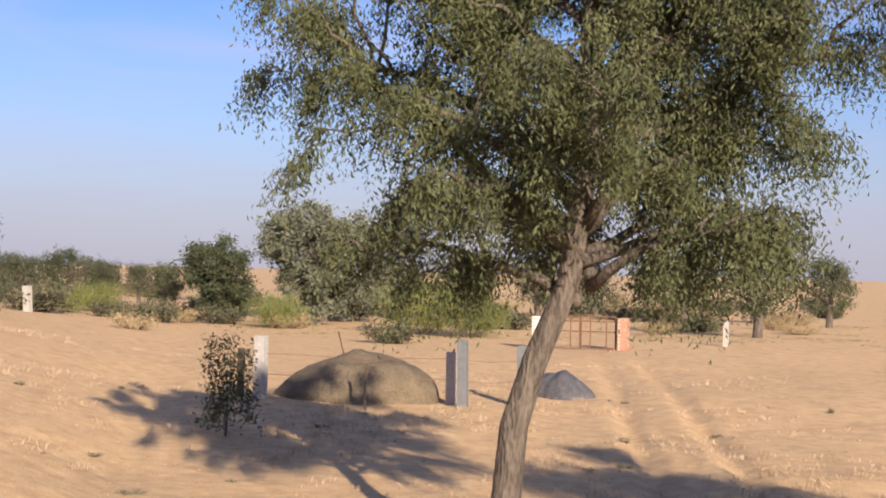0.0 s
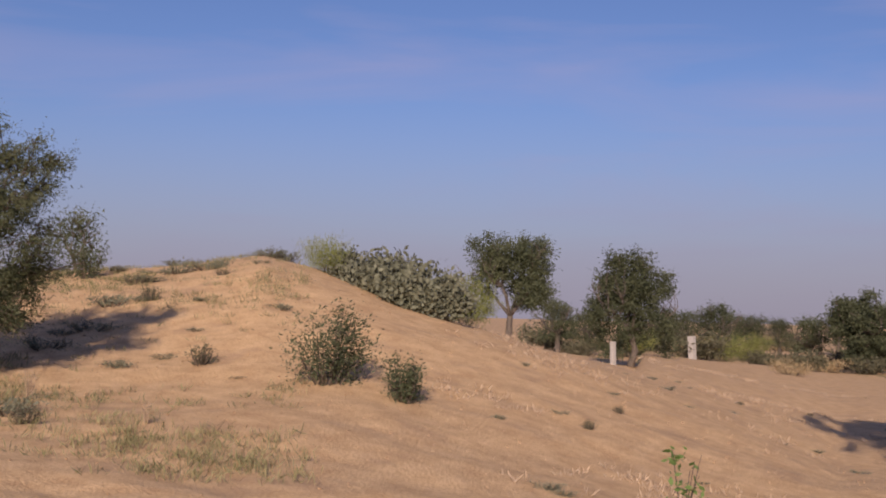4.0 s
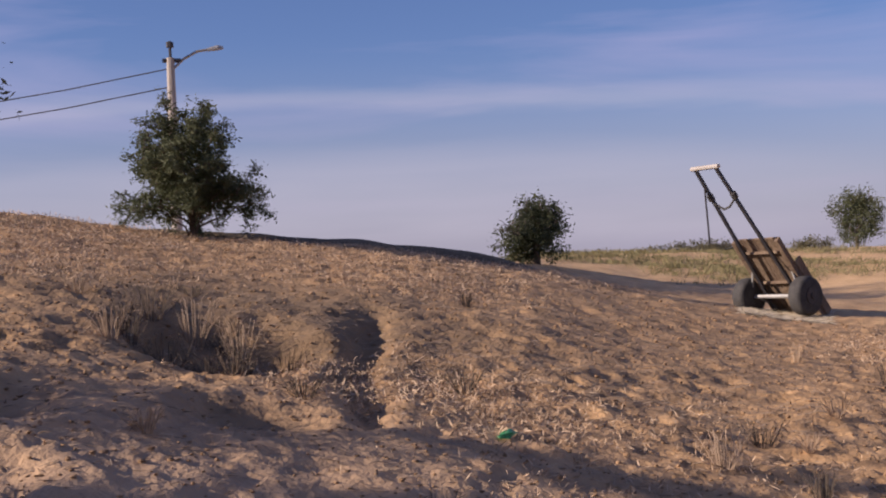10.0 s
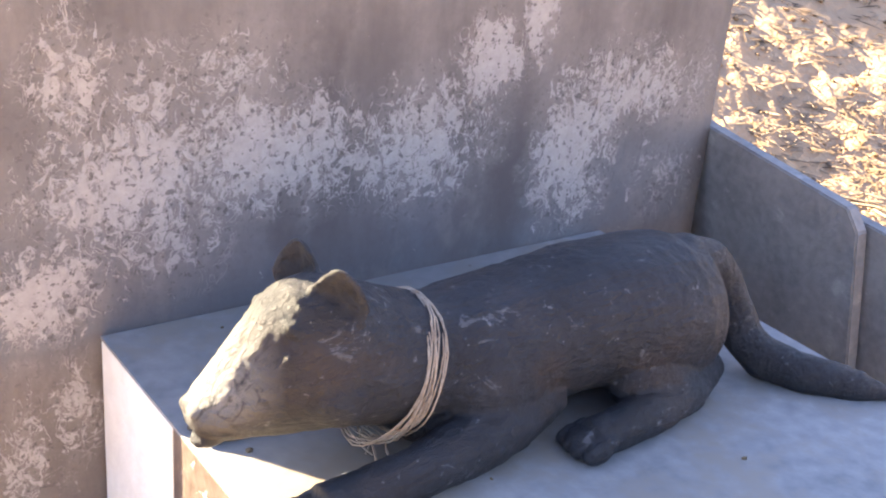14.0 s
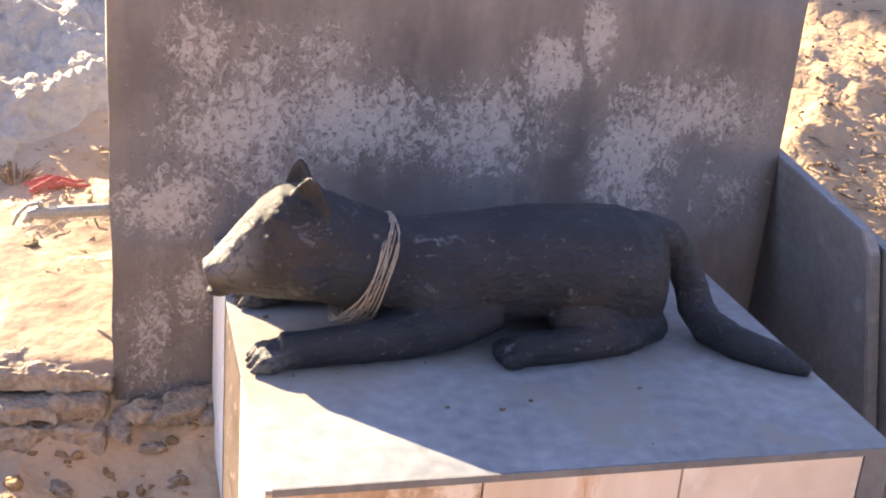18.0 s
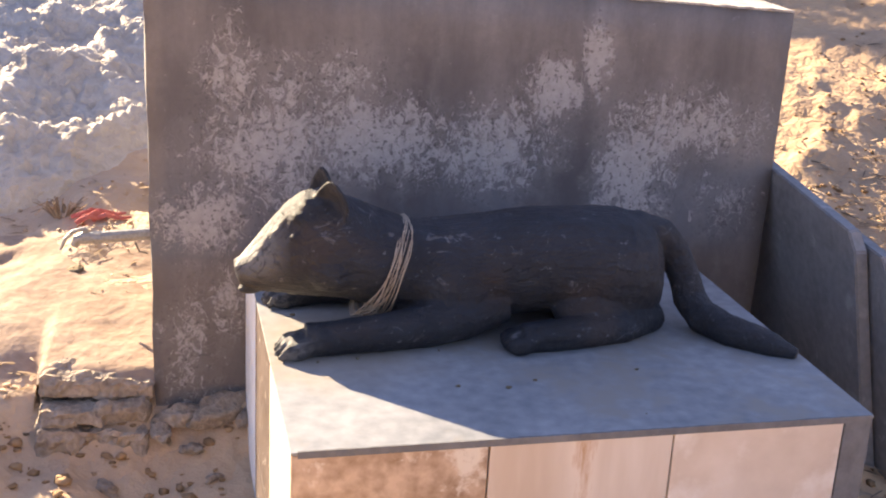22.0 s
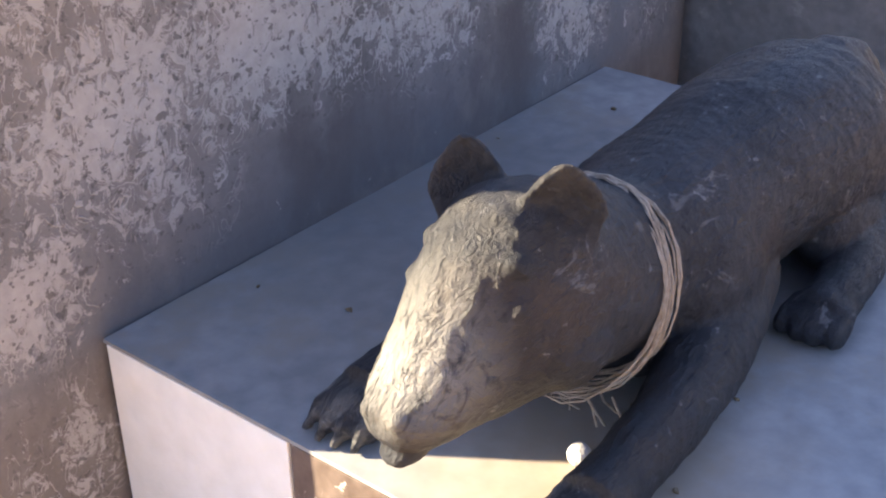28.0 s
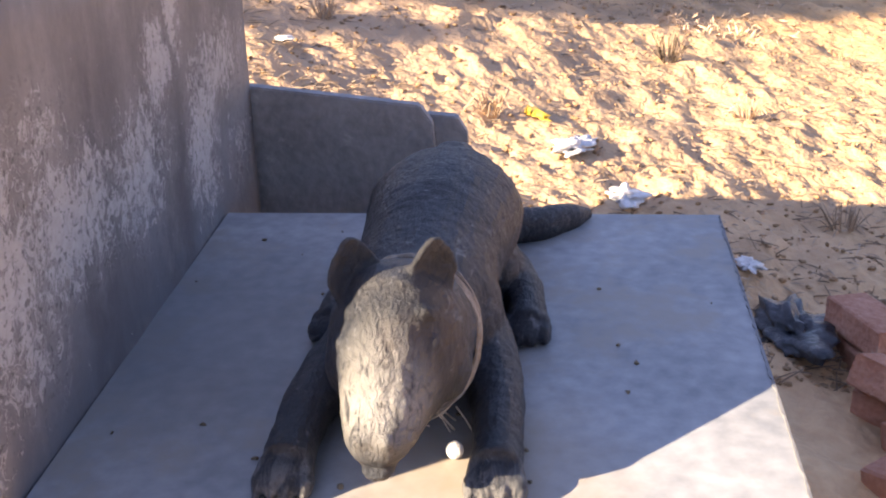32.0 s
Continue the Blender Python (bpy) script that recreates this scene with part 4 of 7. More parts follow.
def statue():
    bm = bmesh.new()
    # trunk
    loft(bm, [(x, -0.431 - 0.010 * max(0.0, min(1.0, (x - 0.40) / 0.2)), (low + high) / 2, wide, (high - low) / 2, 0) for x, low, high, wide in (
        (0.235, 0.50, 0.62, 0.05), (0.26, 0.478, 0.652, 0.082), (0.33, 0.463, 0.657, 0.100), (0.42, 0.470, 0.665, 0.101), (0.50, 0.474, 0.675, 0.106), (0.56, 0.472, 0.675, 0.112),
        (0.62, 0.466, 0.675, 0.118), (0.67, 0.458, 0.671, 0.116), (0.715, 0.452, 0.656, 0.098), (0.738, 0.456, 0.636, 0.070), (0.748, 0.48, 0.59, 0.035))], 24)
    # head and neck
    skull(bm, ((-0.048, 0.556, 0.577, -0.424, 0.013, 0.011), (-0.043, 0.545, 0.586, -0.424, 0.024, 0.017), (-0.030, 0.536, 0.602, -0.425, 0.034, 0.023), (-0.008, 0.530, 0.630, -0.428, 0.043, 0.028), (0.02, 0.526, 0.665, -0.430, 0.050, 0.033),
               (0.045, 0.523, 0.694, -0.432, 0.058, 0.039), (0.070, 0.521, 0.712, -0.433, 0.068, 0.045), (0.10, 0.519, 0.716, -0.433, 0.079, 0.050), (0.14, 0.514, 0.706, -0.432, 0.085, 0.054),
               (0.19, 0.502, 0.683, -0.431, 0.086, 0.054), (0.25, 0.490, 0.661, -0.430, 0.087, 0.058), (0.33, 0.485, 0.645, -0.430, 0.070, 0.05)))
    for s in (-1, 1):
        # brow, eye, nostril, cheek
        e = 0.040 if s < 0 else 0.035
        ball(bm, (0.068, -0.4315 + s * e, 0.668), (0.026, 0.014, 0.012), 38)
        ball(bm, (0.050, -0.4295 + s * (e + 0.0125), 0.643), (0.0105, 0.008, 0.009))
        ball(bm, (0.062, -0.4295 + s * (e + 0.014), 0.632), (0.018, 0.008, 0.006), 20)
        ball(bm, (-0.043, -0.424 + s * 0.012, 0.575), (0.008, 0.0105, 0.009))
        ball(bm, (0.12, -0.432 + s * 0.052, 0.585), (0.05, 0.034, 0.045))
        ear(bm, (0.112 if s < 0 else 0.108, -0.432 + s * 0.047, 0.742 if s < 0 else 0.744), s)
    # lower lip under the muzzle
    ball(bm, (-0.022, -0.426, 0.533), (0.024, 0.020, 0.011), -6)
    # shoulders and forelegs that lie along the slab
    for s, yy in ((-1, -0.546), (1, -0.302)):
        y = -0.431 + s * 0.062
        ball(bm, (0.345, y, 0.535), (0.080, 0.050, 0.088), -14)
        tube(bm, ((0.43, y, 0.515), (0.35, y + (yy - y) * 0.35, 0.497), (0.27, y + (yy - y) * 0.7, 0.488), (0.19, y + (yy - y) * 0.95, 0.483), (0.12, yy - s * 0.0, 0.479), (0.065, yy, 0.475)), [0.040, 0.044, 0.040, 0.034, 0.030, 0.032], 16)
        ball(bm, (0.058, yy, 0.470), (0.032, 0.035, 0.021))
    ball(bm, (0.30, -0.431, 0.50), (0.085, 0.080, 0.055))
    # haunches and hind feet
    for s in (-1, 1):
        y = -0.431 + s * 0.062
        ball(bm, (0.655, y, 0.545), (0.085, 0.058, 0.092), 25)
        ball(bm, (0.60, y + s * 0.030, 0.497), (0.085, 0.040, 0.048), 12)
        tube(bm, ((0.73, y + s * 0.005, 0.475), (0.65, y + s * 0.045, 0.477), (0.56, y + s * 0.070, 0.476), (0.49, y + s * 0.076, 0.473), (0.450, y + s * 0.076, 0.470)), [0.030, 0.034, 0.031, 0.029, 0.028], 16)
        ball(bm, (0.444, y + s * 0.076, 0.468), (0.030, 0.032, 0.020))
    # toes with bent knuckles
    for px, py in ((0.050, -0.546), (0.050, -0.302), (0.446, -0.569), (0.446, -0.293)):
        for k in (-1.5, -0.5, 0.5, 1.5):
            out = abs(k) * 0.005
            ball(bm, (px - 0.012 + out, py + k * 0.0185, 0.466), (0.026, 0.0098, 0.0165))
            ball(bm, (px + 0.004 + out, py + k * 0.0172, 0.474), (0.016, 0.0088, 0.0135))
            if px < 0.1:
                ball(bm, (px - 0.036 + out, py + k * 0.0188, 0.4575), (0.010, 0.0052, 0.0075))
    # tail: arches over and runs along the slab
    tube(bm, ((0.66, -0.44, 0.622), (0.705, -0.446, 0.630), (0.748, -0.452, 0.620), (0.777, -0.460, 0.588), (0.795, -0.474, 0.545), (0.803, -0.496, 0.506), (0.814, -0.530, 0.484), (0.848, -0.580, 0.474), (0.91, -0.637, 0.466), (0.945, -0.668, 0.458)),
         [0.045, 0.038, 0.033, 0.031, 0.031, 0.032, 0.033, 0.030, 0.024, 0.010], 16)
    bmesh.ops.recalc_face_normals(bm, faces=bm.faces)
    me = bpy.data.meshes.new("animal_statue")
    bm.to_mesh(me)
    bm.free()
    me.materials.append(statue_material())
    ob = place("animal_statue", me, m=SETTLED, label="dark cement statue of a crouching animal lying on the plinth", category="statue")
    re = ob.modifiers.new("knit", "REMESH")
    re.mode, re.voxel_size, re.use_smooth_shade = "VOXEL", 0.0032, True
    sm = ob.modifiers.new("soften", "SMOOTH")
    sm.factor, sm.iterations = 0.5, 7
    tex = bpy.data.textures.new("chisel", "CLOUDS")
    tex.noise_scale = 0.012
    dp = ob.modifiers.new("marks", "DISPLACE")
    dp.texture, dp.strength, dp.mid_level = tex, 0.0028, 0.5
    tex = bpy.data.textures.new("hollows", "CLOUDS")
    tex.noise_scale = 0.07
    dp = ob.modifiers.new("dents", "DISPLACE")
    dp.texture, dp.strength, dp.mid_level = tex, 0.006, 0.5
    return ob


def thread_collar():
    c = thing("thread_necklace", SETTLED, "loose cream cotton threads hung round the statue's neck", "necklace")
    top, low = Vector((0.254, -0.431, 0.660)), Vector((0.186, -0.434, 0.490))
    mid, half = (top + low) / 2, (top - low) / 2
    for k in range(15):
        pts = []
        sway = random.uniform(-0.011, 0.011)
        loose = random.uniform(0.985, 1.05)
        for i in range(25):
            a = 2 * math.pi * i / 24
            q = mid + half * math.cos(a) * loose * 0.97 + Vector((0, 0.086 * loose * math.sin(a), 0))
            q += Vector((sway * (1.6 - math.cos(a)) + 0.004 * math.sin(3 * a + k), 0, 0.003 * math.sin(5 * a + 2 * k) - 0.004 * (1 - math.cos(a))))
            pts.append(q)
        part("thread", rod(pts, 0.0012, 5), THREAD, c)
    for k in range(7):
        q = low + Vector((random.uniform(-0.01, 0.015), random.uniform(-0.06, 0.03), 0.0))
        part("loose_end", rod([q, q + Vector((random.uniform(-0.01, 0.01), -0.01, -0.015)), q + Vector((random.uniform(-0.015, 0.015), -0.02, -0.03))], 0.0014, 4), THREAD, c)
    return c


def stone_slabs():
    for x0, yz, label in ((1.217, ((0.26, 0.66), (0.0, 0.622), (-0.335, 0.580), (-0.36, 0.54), (-0.38, -0.3), (0.26, -0.3)), "grey stone slab leaning beside the tank"),
                          (1.252, ((0.22, 0.60), (-0.405, 0.545), (-0.425, 0.51), (-0.45, -0.3), (0.22, -0.3)), "narrow grey stone slab leaning behind another slab")):
        bm = bmesh.new()
        a = [bm.verts.new((x0 + (0.58 - z) * 0.2, y, z)) for y, z in yz]
        b = [bm.verts.new((x0 + 0.03 + (0.58 - z) * 0.2, y, z)) for y, z in yz]
        bm.faces.new(a)
        bm.faces.new(b[::-1])
        for i in range(len(a)):
            j = (i + 1) % len(a)
            bm.faces.new((a[i], b[i], b[j], a[j]))
        bmesh.ops.recalc_face_normals(bm, faces=bm.faces)
        bmesh.ops.bevel(bm, geom=bm.edges[:], offset=0.003, segments=2, affect="EDGES")
        me = bpy.data.meshes.new("stone_slab")
        bm.to_mesh(me)
        bm.free()
        me.materials.append(SLABSTONE)
        place("stone_slab", me, m=SETTLED, label=label, category="stone slab", group="slabs beside the tank")


water_tank()
plinth()
statue()
thread_collar()
stone_slabs()


# ---- plants ----
def leaf_mesh(centres, per, spread, size, droop, mat, seed, hang=1.0, slim=0.35, name="crown", strand=0.0, run=7):
    """A crown of many small leaves round twig centres; one mesh, every leaf its own four-sided blade. With strand, leaves follow hanging sprays."""
    g = np.random.default_rng(seed)
    centres = np.asarray(centres, float)
    if strand:
        k = max(1, per // run)
        c = np.repeat(centres, k, axis=0)
        c = c + g.normal(0, 1, c.shape) * np.asarray(spread)
        mid = centres.mean(0)
        out = c - mid
        out[:, 2] *= 0.3
        out /= np.linalg.norm(out, axis=1)[:, None] + 1e-6
        out = out + g.normal(0, 0.45, out.shape)
        ln = strand * g.uniform(0.5, 1.5, (len(c), 1))
        t = np.linspace(0, 1, run)[None, :, None]
        path = c[:, None] + (out * ln)[:, None] * t * 0.6 + np.array([0, 0, -1.0]) * (ln[:, None] * (t ** 1.6) * droop)
        c = (path + g.normal(0, size * 0.35, path.shape)).reshape(-1, 3)
    else:
        c = np.repeat(centres, per, axis=0)
        c = c + g.normal(0, 1, c.shape) * np.asarray(spread)
    n = len(c)
    way = g.normal(0, 1, (n, 3))
    way[:, 2] = way[:, 2] * 0.6 - droop
    way /= np.linalg.norm(way, axis=1)[:, None]
    side = np.cross(way, g.normal(0, 1, (n, 3)))
    side /= np.linalg.norm(side, axis=1)[:, None] + 1e-9
    ln = size * g.uniform(0.6, 1.4, (n, 1))
    v = np.stack([c, c + way * ln * 0.5 + side * ln * slim * 0.5, c + way * ln * hang, c + way * ln * 0.5 - side * ln * slim * 0.5], 1).reshape(-1, 3)
    me = bpy.data.meshes.new(name)
    me.vertices.add(4 * n)
    me.vertices.foreach_set("co", v.ravel())
    me.loops.add(4 * n)
    me.loops.foreach_set("vertex_index", np.arange(4 * n, dtype=np.int32))
    me.polygons.add(n)
    me.polygons.foreach_set("loop_start", np.arange(0, 4 * n, 4, dtype=np.int32))
    me.update(calc_edges=True)
    me.materials.append(mat)
    return me


def limb(g, start, way, length, radius, depth, out, tips, bend=0.25, lift=0.1, split=3):
    """A bent tapering limb that splits; out takes (points, radii), tips its twig ends."""
    pts, q, d = [np.array(start)], np.array(start), np.array(way) / np.linalg.norm(way)
    for i in range(4):
        d = d + g.normal(0, bend, 3) + np.array([0, 0, lift])
        d /= np.linalg.norm(d)
        q = q + d * length / 4
        pts.append(q)
    out.append((pts, [radius * (1 - 0.14 * i) for i in range(5)]))
    if depth == 0:
        tips.extend([pts[2], pts[3], pts[4]])
        return
    for k in range(split):
        f = g.uniform(0.5, 1.0)
        base = pts[min(4, int(f * 4) + 1)]
        a = g.uniform(0, 2 * np.pi)
        nd = d * 0.7 + np.array([np.cos(a), np.sin(a), g.uniform(-0.1, 0.5)]) * 0.75
        limb(g, base, nd, length * g.uniform(0.6, 0.8), radius * 0.5, depth - 1, out, tips, bend, lift * 0.7, split)
    tips.extend([pts[4]])


def tree(name, m, height, width, label, category="tree", leaf=LEAF, bark=BARK, seed=1, trunk=0.3, lean=(0, 0), leaves=9000, leaf_size=0.12,
         droop=0.6, girth=0.16, depth=2, clump=0.22, stems=1, crown_low=0.25, group="", shell=1.0, strand=0.0, boughs=(), lobes=34):
    """A tree or bush: tapered trunk, forked limbs, and a crown of leaves with gaps."""
    g = np.random.default_rng(seed)
    t = thing(name, m, label, category, group)
    wood, tips = [], []
    fork = height * trunk
    for s in range(stems):
        off = np.array([g.normal(0, 0.12), g.normal(0, 0.12), 0]) * (stems > 1) * width * 0.4
        base = np.array([0, 0, 0.0]) + off
        top = np.array([lean[0], lean[1], fork]) + off * 2
        mid = (base + top) / 2 + np.array([g.normal(0, 0.05), g.normal(0, 0.05), 0]) * fork
        gr = girth / math.sqrt(stems)
        wood.append(([base + np.array([0, 0, -0.15]), base + (mid - base) * 0.3, mid, (mid + top) / 2, top], [gr * 1.35, gr * 1.05, gr * 0.95, gr * 0.9, gr * 0.85]))
        for k in range(5 if stems == 1 else 3):
            a = 2 * np.pi * (k + g.uniform(0, 0.6)) / (5 if stems == 1 else 3)
            d = np.array([np.cos(a) * 0.8, np.sin(a) * 0.8, g.uniform(0.35, 1.1)])
            limb(g, top, d, height * 0.3, gr * 0.55, depth, wood, tips)
    tips = np.array(tips)
    # fit the twig ends to the crown's size
    lo = height * crown_low
    flat = tips - np.array([lean[0], lean[1], 0])
    rad = np.hypot(flat[:, 0], flat[:, 1])
    k = (width / 2) / np.quantile(rad, 0.93)
    zk0, zk1 = np.quantile(tips[:, 2], 0.03), np.quantile(tips[:, 2], 0.97)
    # more twig clumps through the crown, denser to the outside
    extra = []
    heads = []
    while len(heads) < lobes:
        a, rr, zz = g.uniform(0, 2 * np.pi), g.uniform(0.1, 0.84), g.uniform(0.05, 0.97)
        if rr ** 2 + ((zz - 0.42) / 0.66) ** 2 < 1.0:
            heads.append((a, rr, zz, g.uniform(0.18, 0.33) * (1.1 - 0.3 * rr)))
    while len(extra) < len(tips) * 2:
        a, rr, zz, lr = heads[g.integers(len(heads))]
        d = g.normal(0, 1, 3)
        d /= np.linalg.norm(d)
        d *= lr * g.uniform(0.55, 1.0) ** (1 / 2.5)
        ex = np.array([rr * np.cos(a) + d[0], rr * np.sin(a) + d[1], zz + d[2] * 0.75])
        if -0.04 < ex[2] < 1.06:
            extra.append([ex[0] * width / 2 + lean[0], ex[1] * width / 2 + lean[1], lo + ex[2] * (height - lo)])
    for bx, by, bz, wide, high in boughs:
        for _ in range(len(tips) // 5):
            d = g.normal(0, 1, 3)
            d *= g.uniform(0.3, 1.0) / np.linalg.norm(d)
            extra.append([bx + d[0] * wide, by + d[1] * wide, bz + d[2] * high])
    tips[:, :2] = flat[:, :2] * k + np.array(lean)
    tips[:, 2] = lo + (tips[:, 2] - zk0) / (zk1 - zk0) * (height - lo) * 0.95
    tips = tips[::2] if len(tips) > 60 else tips
    bm = bmesh.new()
    for i, (pts, radii) in enumerate(wood):
        if i >= stems:
            sc = []
            for q in pts:
                w = min(1.0, max(0.0, (q[2] - fork) / (height * 0.25)))
                kk = 1 + (k - 1) * w
                sc.append((lean[0] + (q[0] - lean[0]) * kk, lean[1] + (q[1] - lean[1]) * kk, q[2] if q[2] < fork else fork + (q[2] - fork) * (height - fork) / max(0.1, zk1 - fork) * 0.95))
            pts = sc
        tube(bm, [tuple(q) for q in pts], list(radii), 10 if i < stems else 6, 0.08)
    part("trunk", bm, bark, t, smooth=True)
    centres = np.vstack([tips, np.array(extra)])
    per = max(3, leaves // len(centres))
    place("crown", leaf_mesh(centres, per, np.array([clump, clump, clump * 0.9]) * shell, leaf_size, droop, leaf, seed + 5, strand=strand), t)
    return t


def bough_tree(name, m, label, category, trunk, boughs, leaves, leaf_size, strand, droop, leaf=LEAF, bark=BARK, seed=1, girth=0.16, body=0.30, group="", slim=0.3, side=5, twigs=16):
    """A tree of long pointed boughs hung with sprays: trunk is its line, boughs rows (start, end, thickness)."""
    g = np.random.default_rng(seed)
    t = thing(name, m, label, category, group)
    bm = bmesh.new()
    n = len(trunk)
    tube(bm, trunk, [girth * (1.25 if i == 0 else 1.0 - 0.55 * i / n) for i in range(n)], 14, 0.10)
    centres = []
    queue = [(*row, 0) for row in boughs]
    for start, end, thick, level in queue:
        p0, p1 = np.array(start, float), np.array(end, float)
        ln = np.linalg.norm(p1 - p0)
        sag = np.array([g.normal(0, 0.06), g.normal(0, 0.06), 0.10]) * ln
        pts = [p0 + (p1 - p0) * u + sag * 4 * u * (1 - u) + g.normal(0, 0.02, 3) * ln for u in np.linspace(0, 1, 7)]
        tube(bm, [tuple(q) for q in pts], [max(0.006, girth * (0.42 if level == 0 else 0.16) * (1 - 0.92 * u)) for u in np.linspace(0, 1, 7)], 7, 0.1)
        pts = np.array(pts)
        if level == 0:
            for k in range(side):
                u = g.uniform(0.3, 0.9)
                q = pts[min(6, int(u * 6.99))]
                d = g.normal(0, 1, 3) * np.array([1, 1, 0.7])
                d = d / np.linalg.norm(d) + (p1 - p0) / ln * 0.9
                queue.append((q, q + d / np.linalg.norm(d) * ln * g.uniform(0.28, 0.5) * (1.2 - 0.5 * u), thick * 0.5, 1))
        # side twigs carry the sprays; they shorten towards the point
        for k in range(int(twigs * ln)):
            u = 0.22 + 0.78 * g.uniform(0, 1) ** 0.8
            i = min(5, int(u * 6))
            q = pts[i] + (pts[i + 1] - pts[i]) * (u * 6 - i)
            d = g.normal(0, 1, 3)
            d = d / np.linalg.norm(d) + (p1 - p0) / ln * 0.6
            reach = thick * body * (1.15 - u) * g.uniform(0.3, 1.25) + 0.05
            tip = q + d * reach
            if k % 3 == 0:
                tube(bm, [tuple(q), tuple(q + d * reach * 0.5 + np.array([0, 0, 0.04])), tuple(tip)], [0.012, 0.008, 0.003], 4)
            for w in (0.35, 0.7, 1.0):
                centres.append(q + d * reach * w)
    part("trunk", bm, bark, t, smooth=True)
    per = max(7, leaves // len(centres))
    me = leaf_mesh(np.array(centres), per, np.array([1, 1, 0.8]) * strand * 0.28, leaf_size, droop, leaf, seed + 5, strand=strand, run=7, slim=slim)
    place("crown", me, t)
    return t


def fan(seed, count, z0, z1, reach, rise, thick, axis=(0, 0, 0, 0)):
    """Boughs that leave the trunk between z0 and z1 in all directions, shorter at the top."""
    g = np.random.default_rng(seed)
    rows = []
    for k in range(count):
        u = (k + g.uniform(0, 0.8)) / count
        a = k * 2.4 + g.uniform(-0.4, 0.4)
        z = z0 + (z1 - z0) * u
        c = np.array([axis[0] + (axis[2] - axis[0]) * u, axis[1] + (axis[3] - axis[1]) * u])
        ln = reach * (1.0 - 0.45 * u ** 2) * g.uniform(0.75, 1.1)
        rows.append(((c[0], c[1], z), (c[0] + math.cos(a) * ln, c[1] + math.sin(a) * ln, z + rise * ln * g.uniform(0.5, 1.3) * (0.6 + u)), thick * g.uniform(0.75, 1.25)))
    return rows


def shrub(name, m, height, width, label, leaf, category="shrub", seed=1, leaves=1500, leaf_size=0.06, upright=0.4, group="", slim=0.35):
    """A low clump of stems and leaves."""
    g = np.random.default_rng(seed)
    t = thing(name, m, label, category, group)
    bm = bmesh.new()
    ends = []
    for k in range(16):
        a, r = g.uniform(0, 2 * np.pi), width / 2 * math.sqrt(g.uniform(0.05, 1))
        h = height * g.uniform(0.55, 1.0) * (1 - 0.35 * (2 * r / width) ** 2)
        p0 = np.array([np.cos(a) * r * 0.25, np.sin(a) * r * 0.25, -0.05])
        p1 = np.array([np.cos(a) * r * 0.8, np.sin(a) * r * 0.8, h * 0.55])
        p2 = np.array([np.cos(a) * r, np.sin(a) * r, h])
        tube(bm, [tuple(p0), tuple(p1), tuple(p2)], [0.012 + 0.004 * height, 0.008, 0.003], 5)
        ends += [p2, (p1 + p2) / 2, p1, p1 * 0.6 + p0 * 0.4]
    part("stem", bm, DARKBARK, t)
    per = max(3, leaves // len(ends))
    sp = width * 0.10
    place("leaves", leaf_mesh(np.array(ends), per, (sp, sp, height * 0.09), leaf_size, -upright, leaf, seed + 3, slim=slim, name="leaves"), t)
    return t


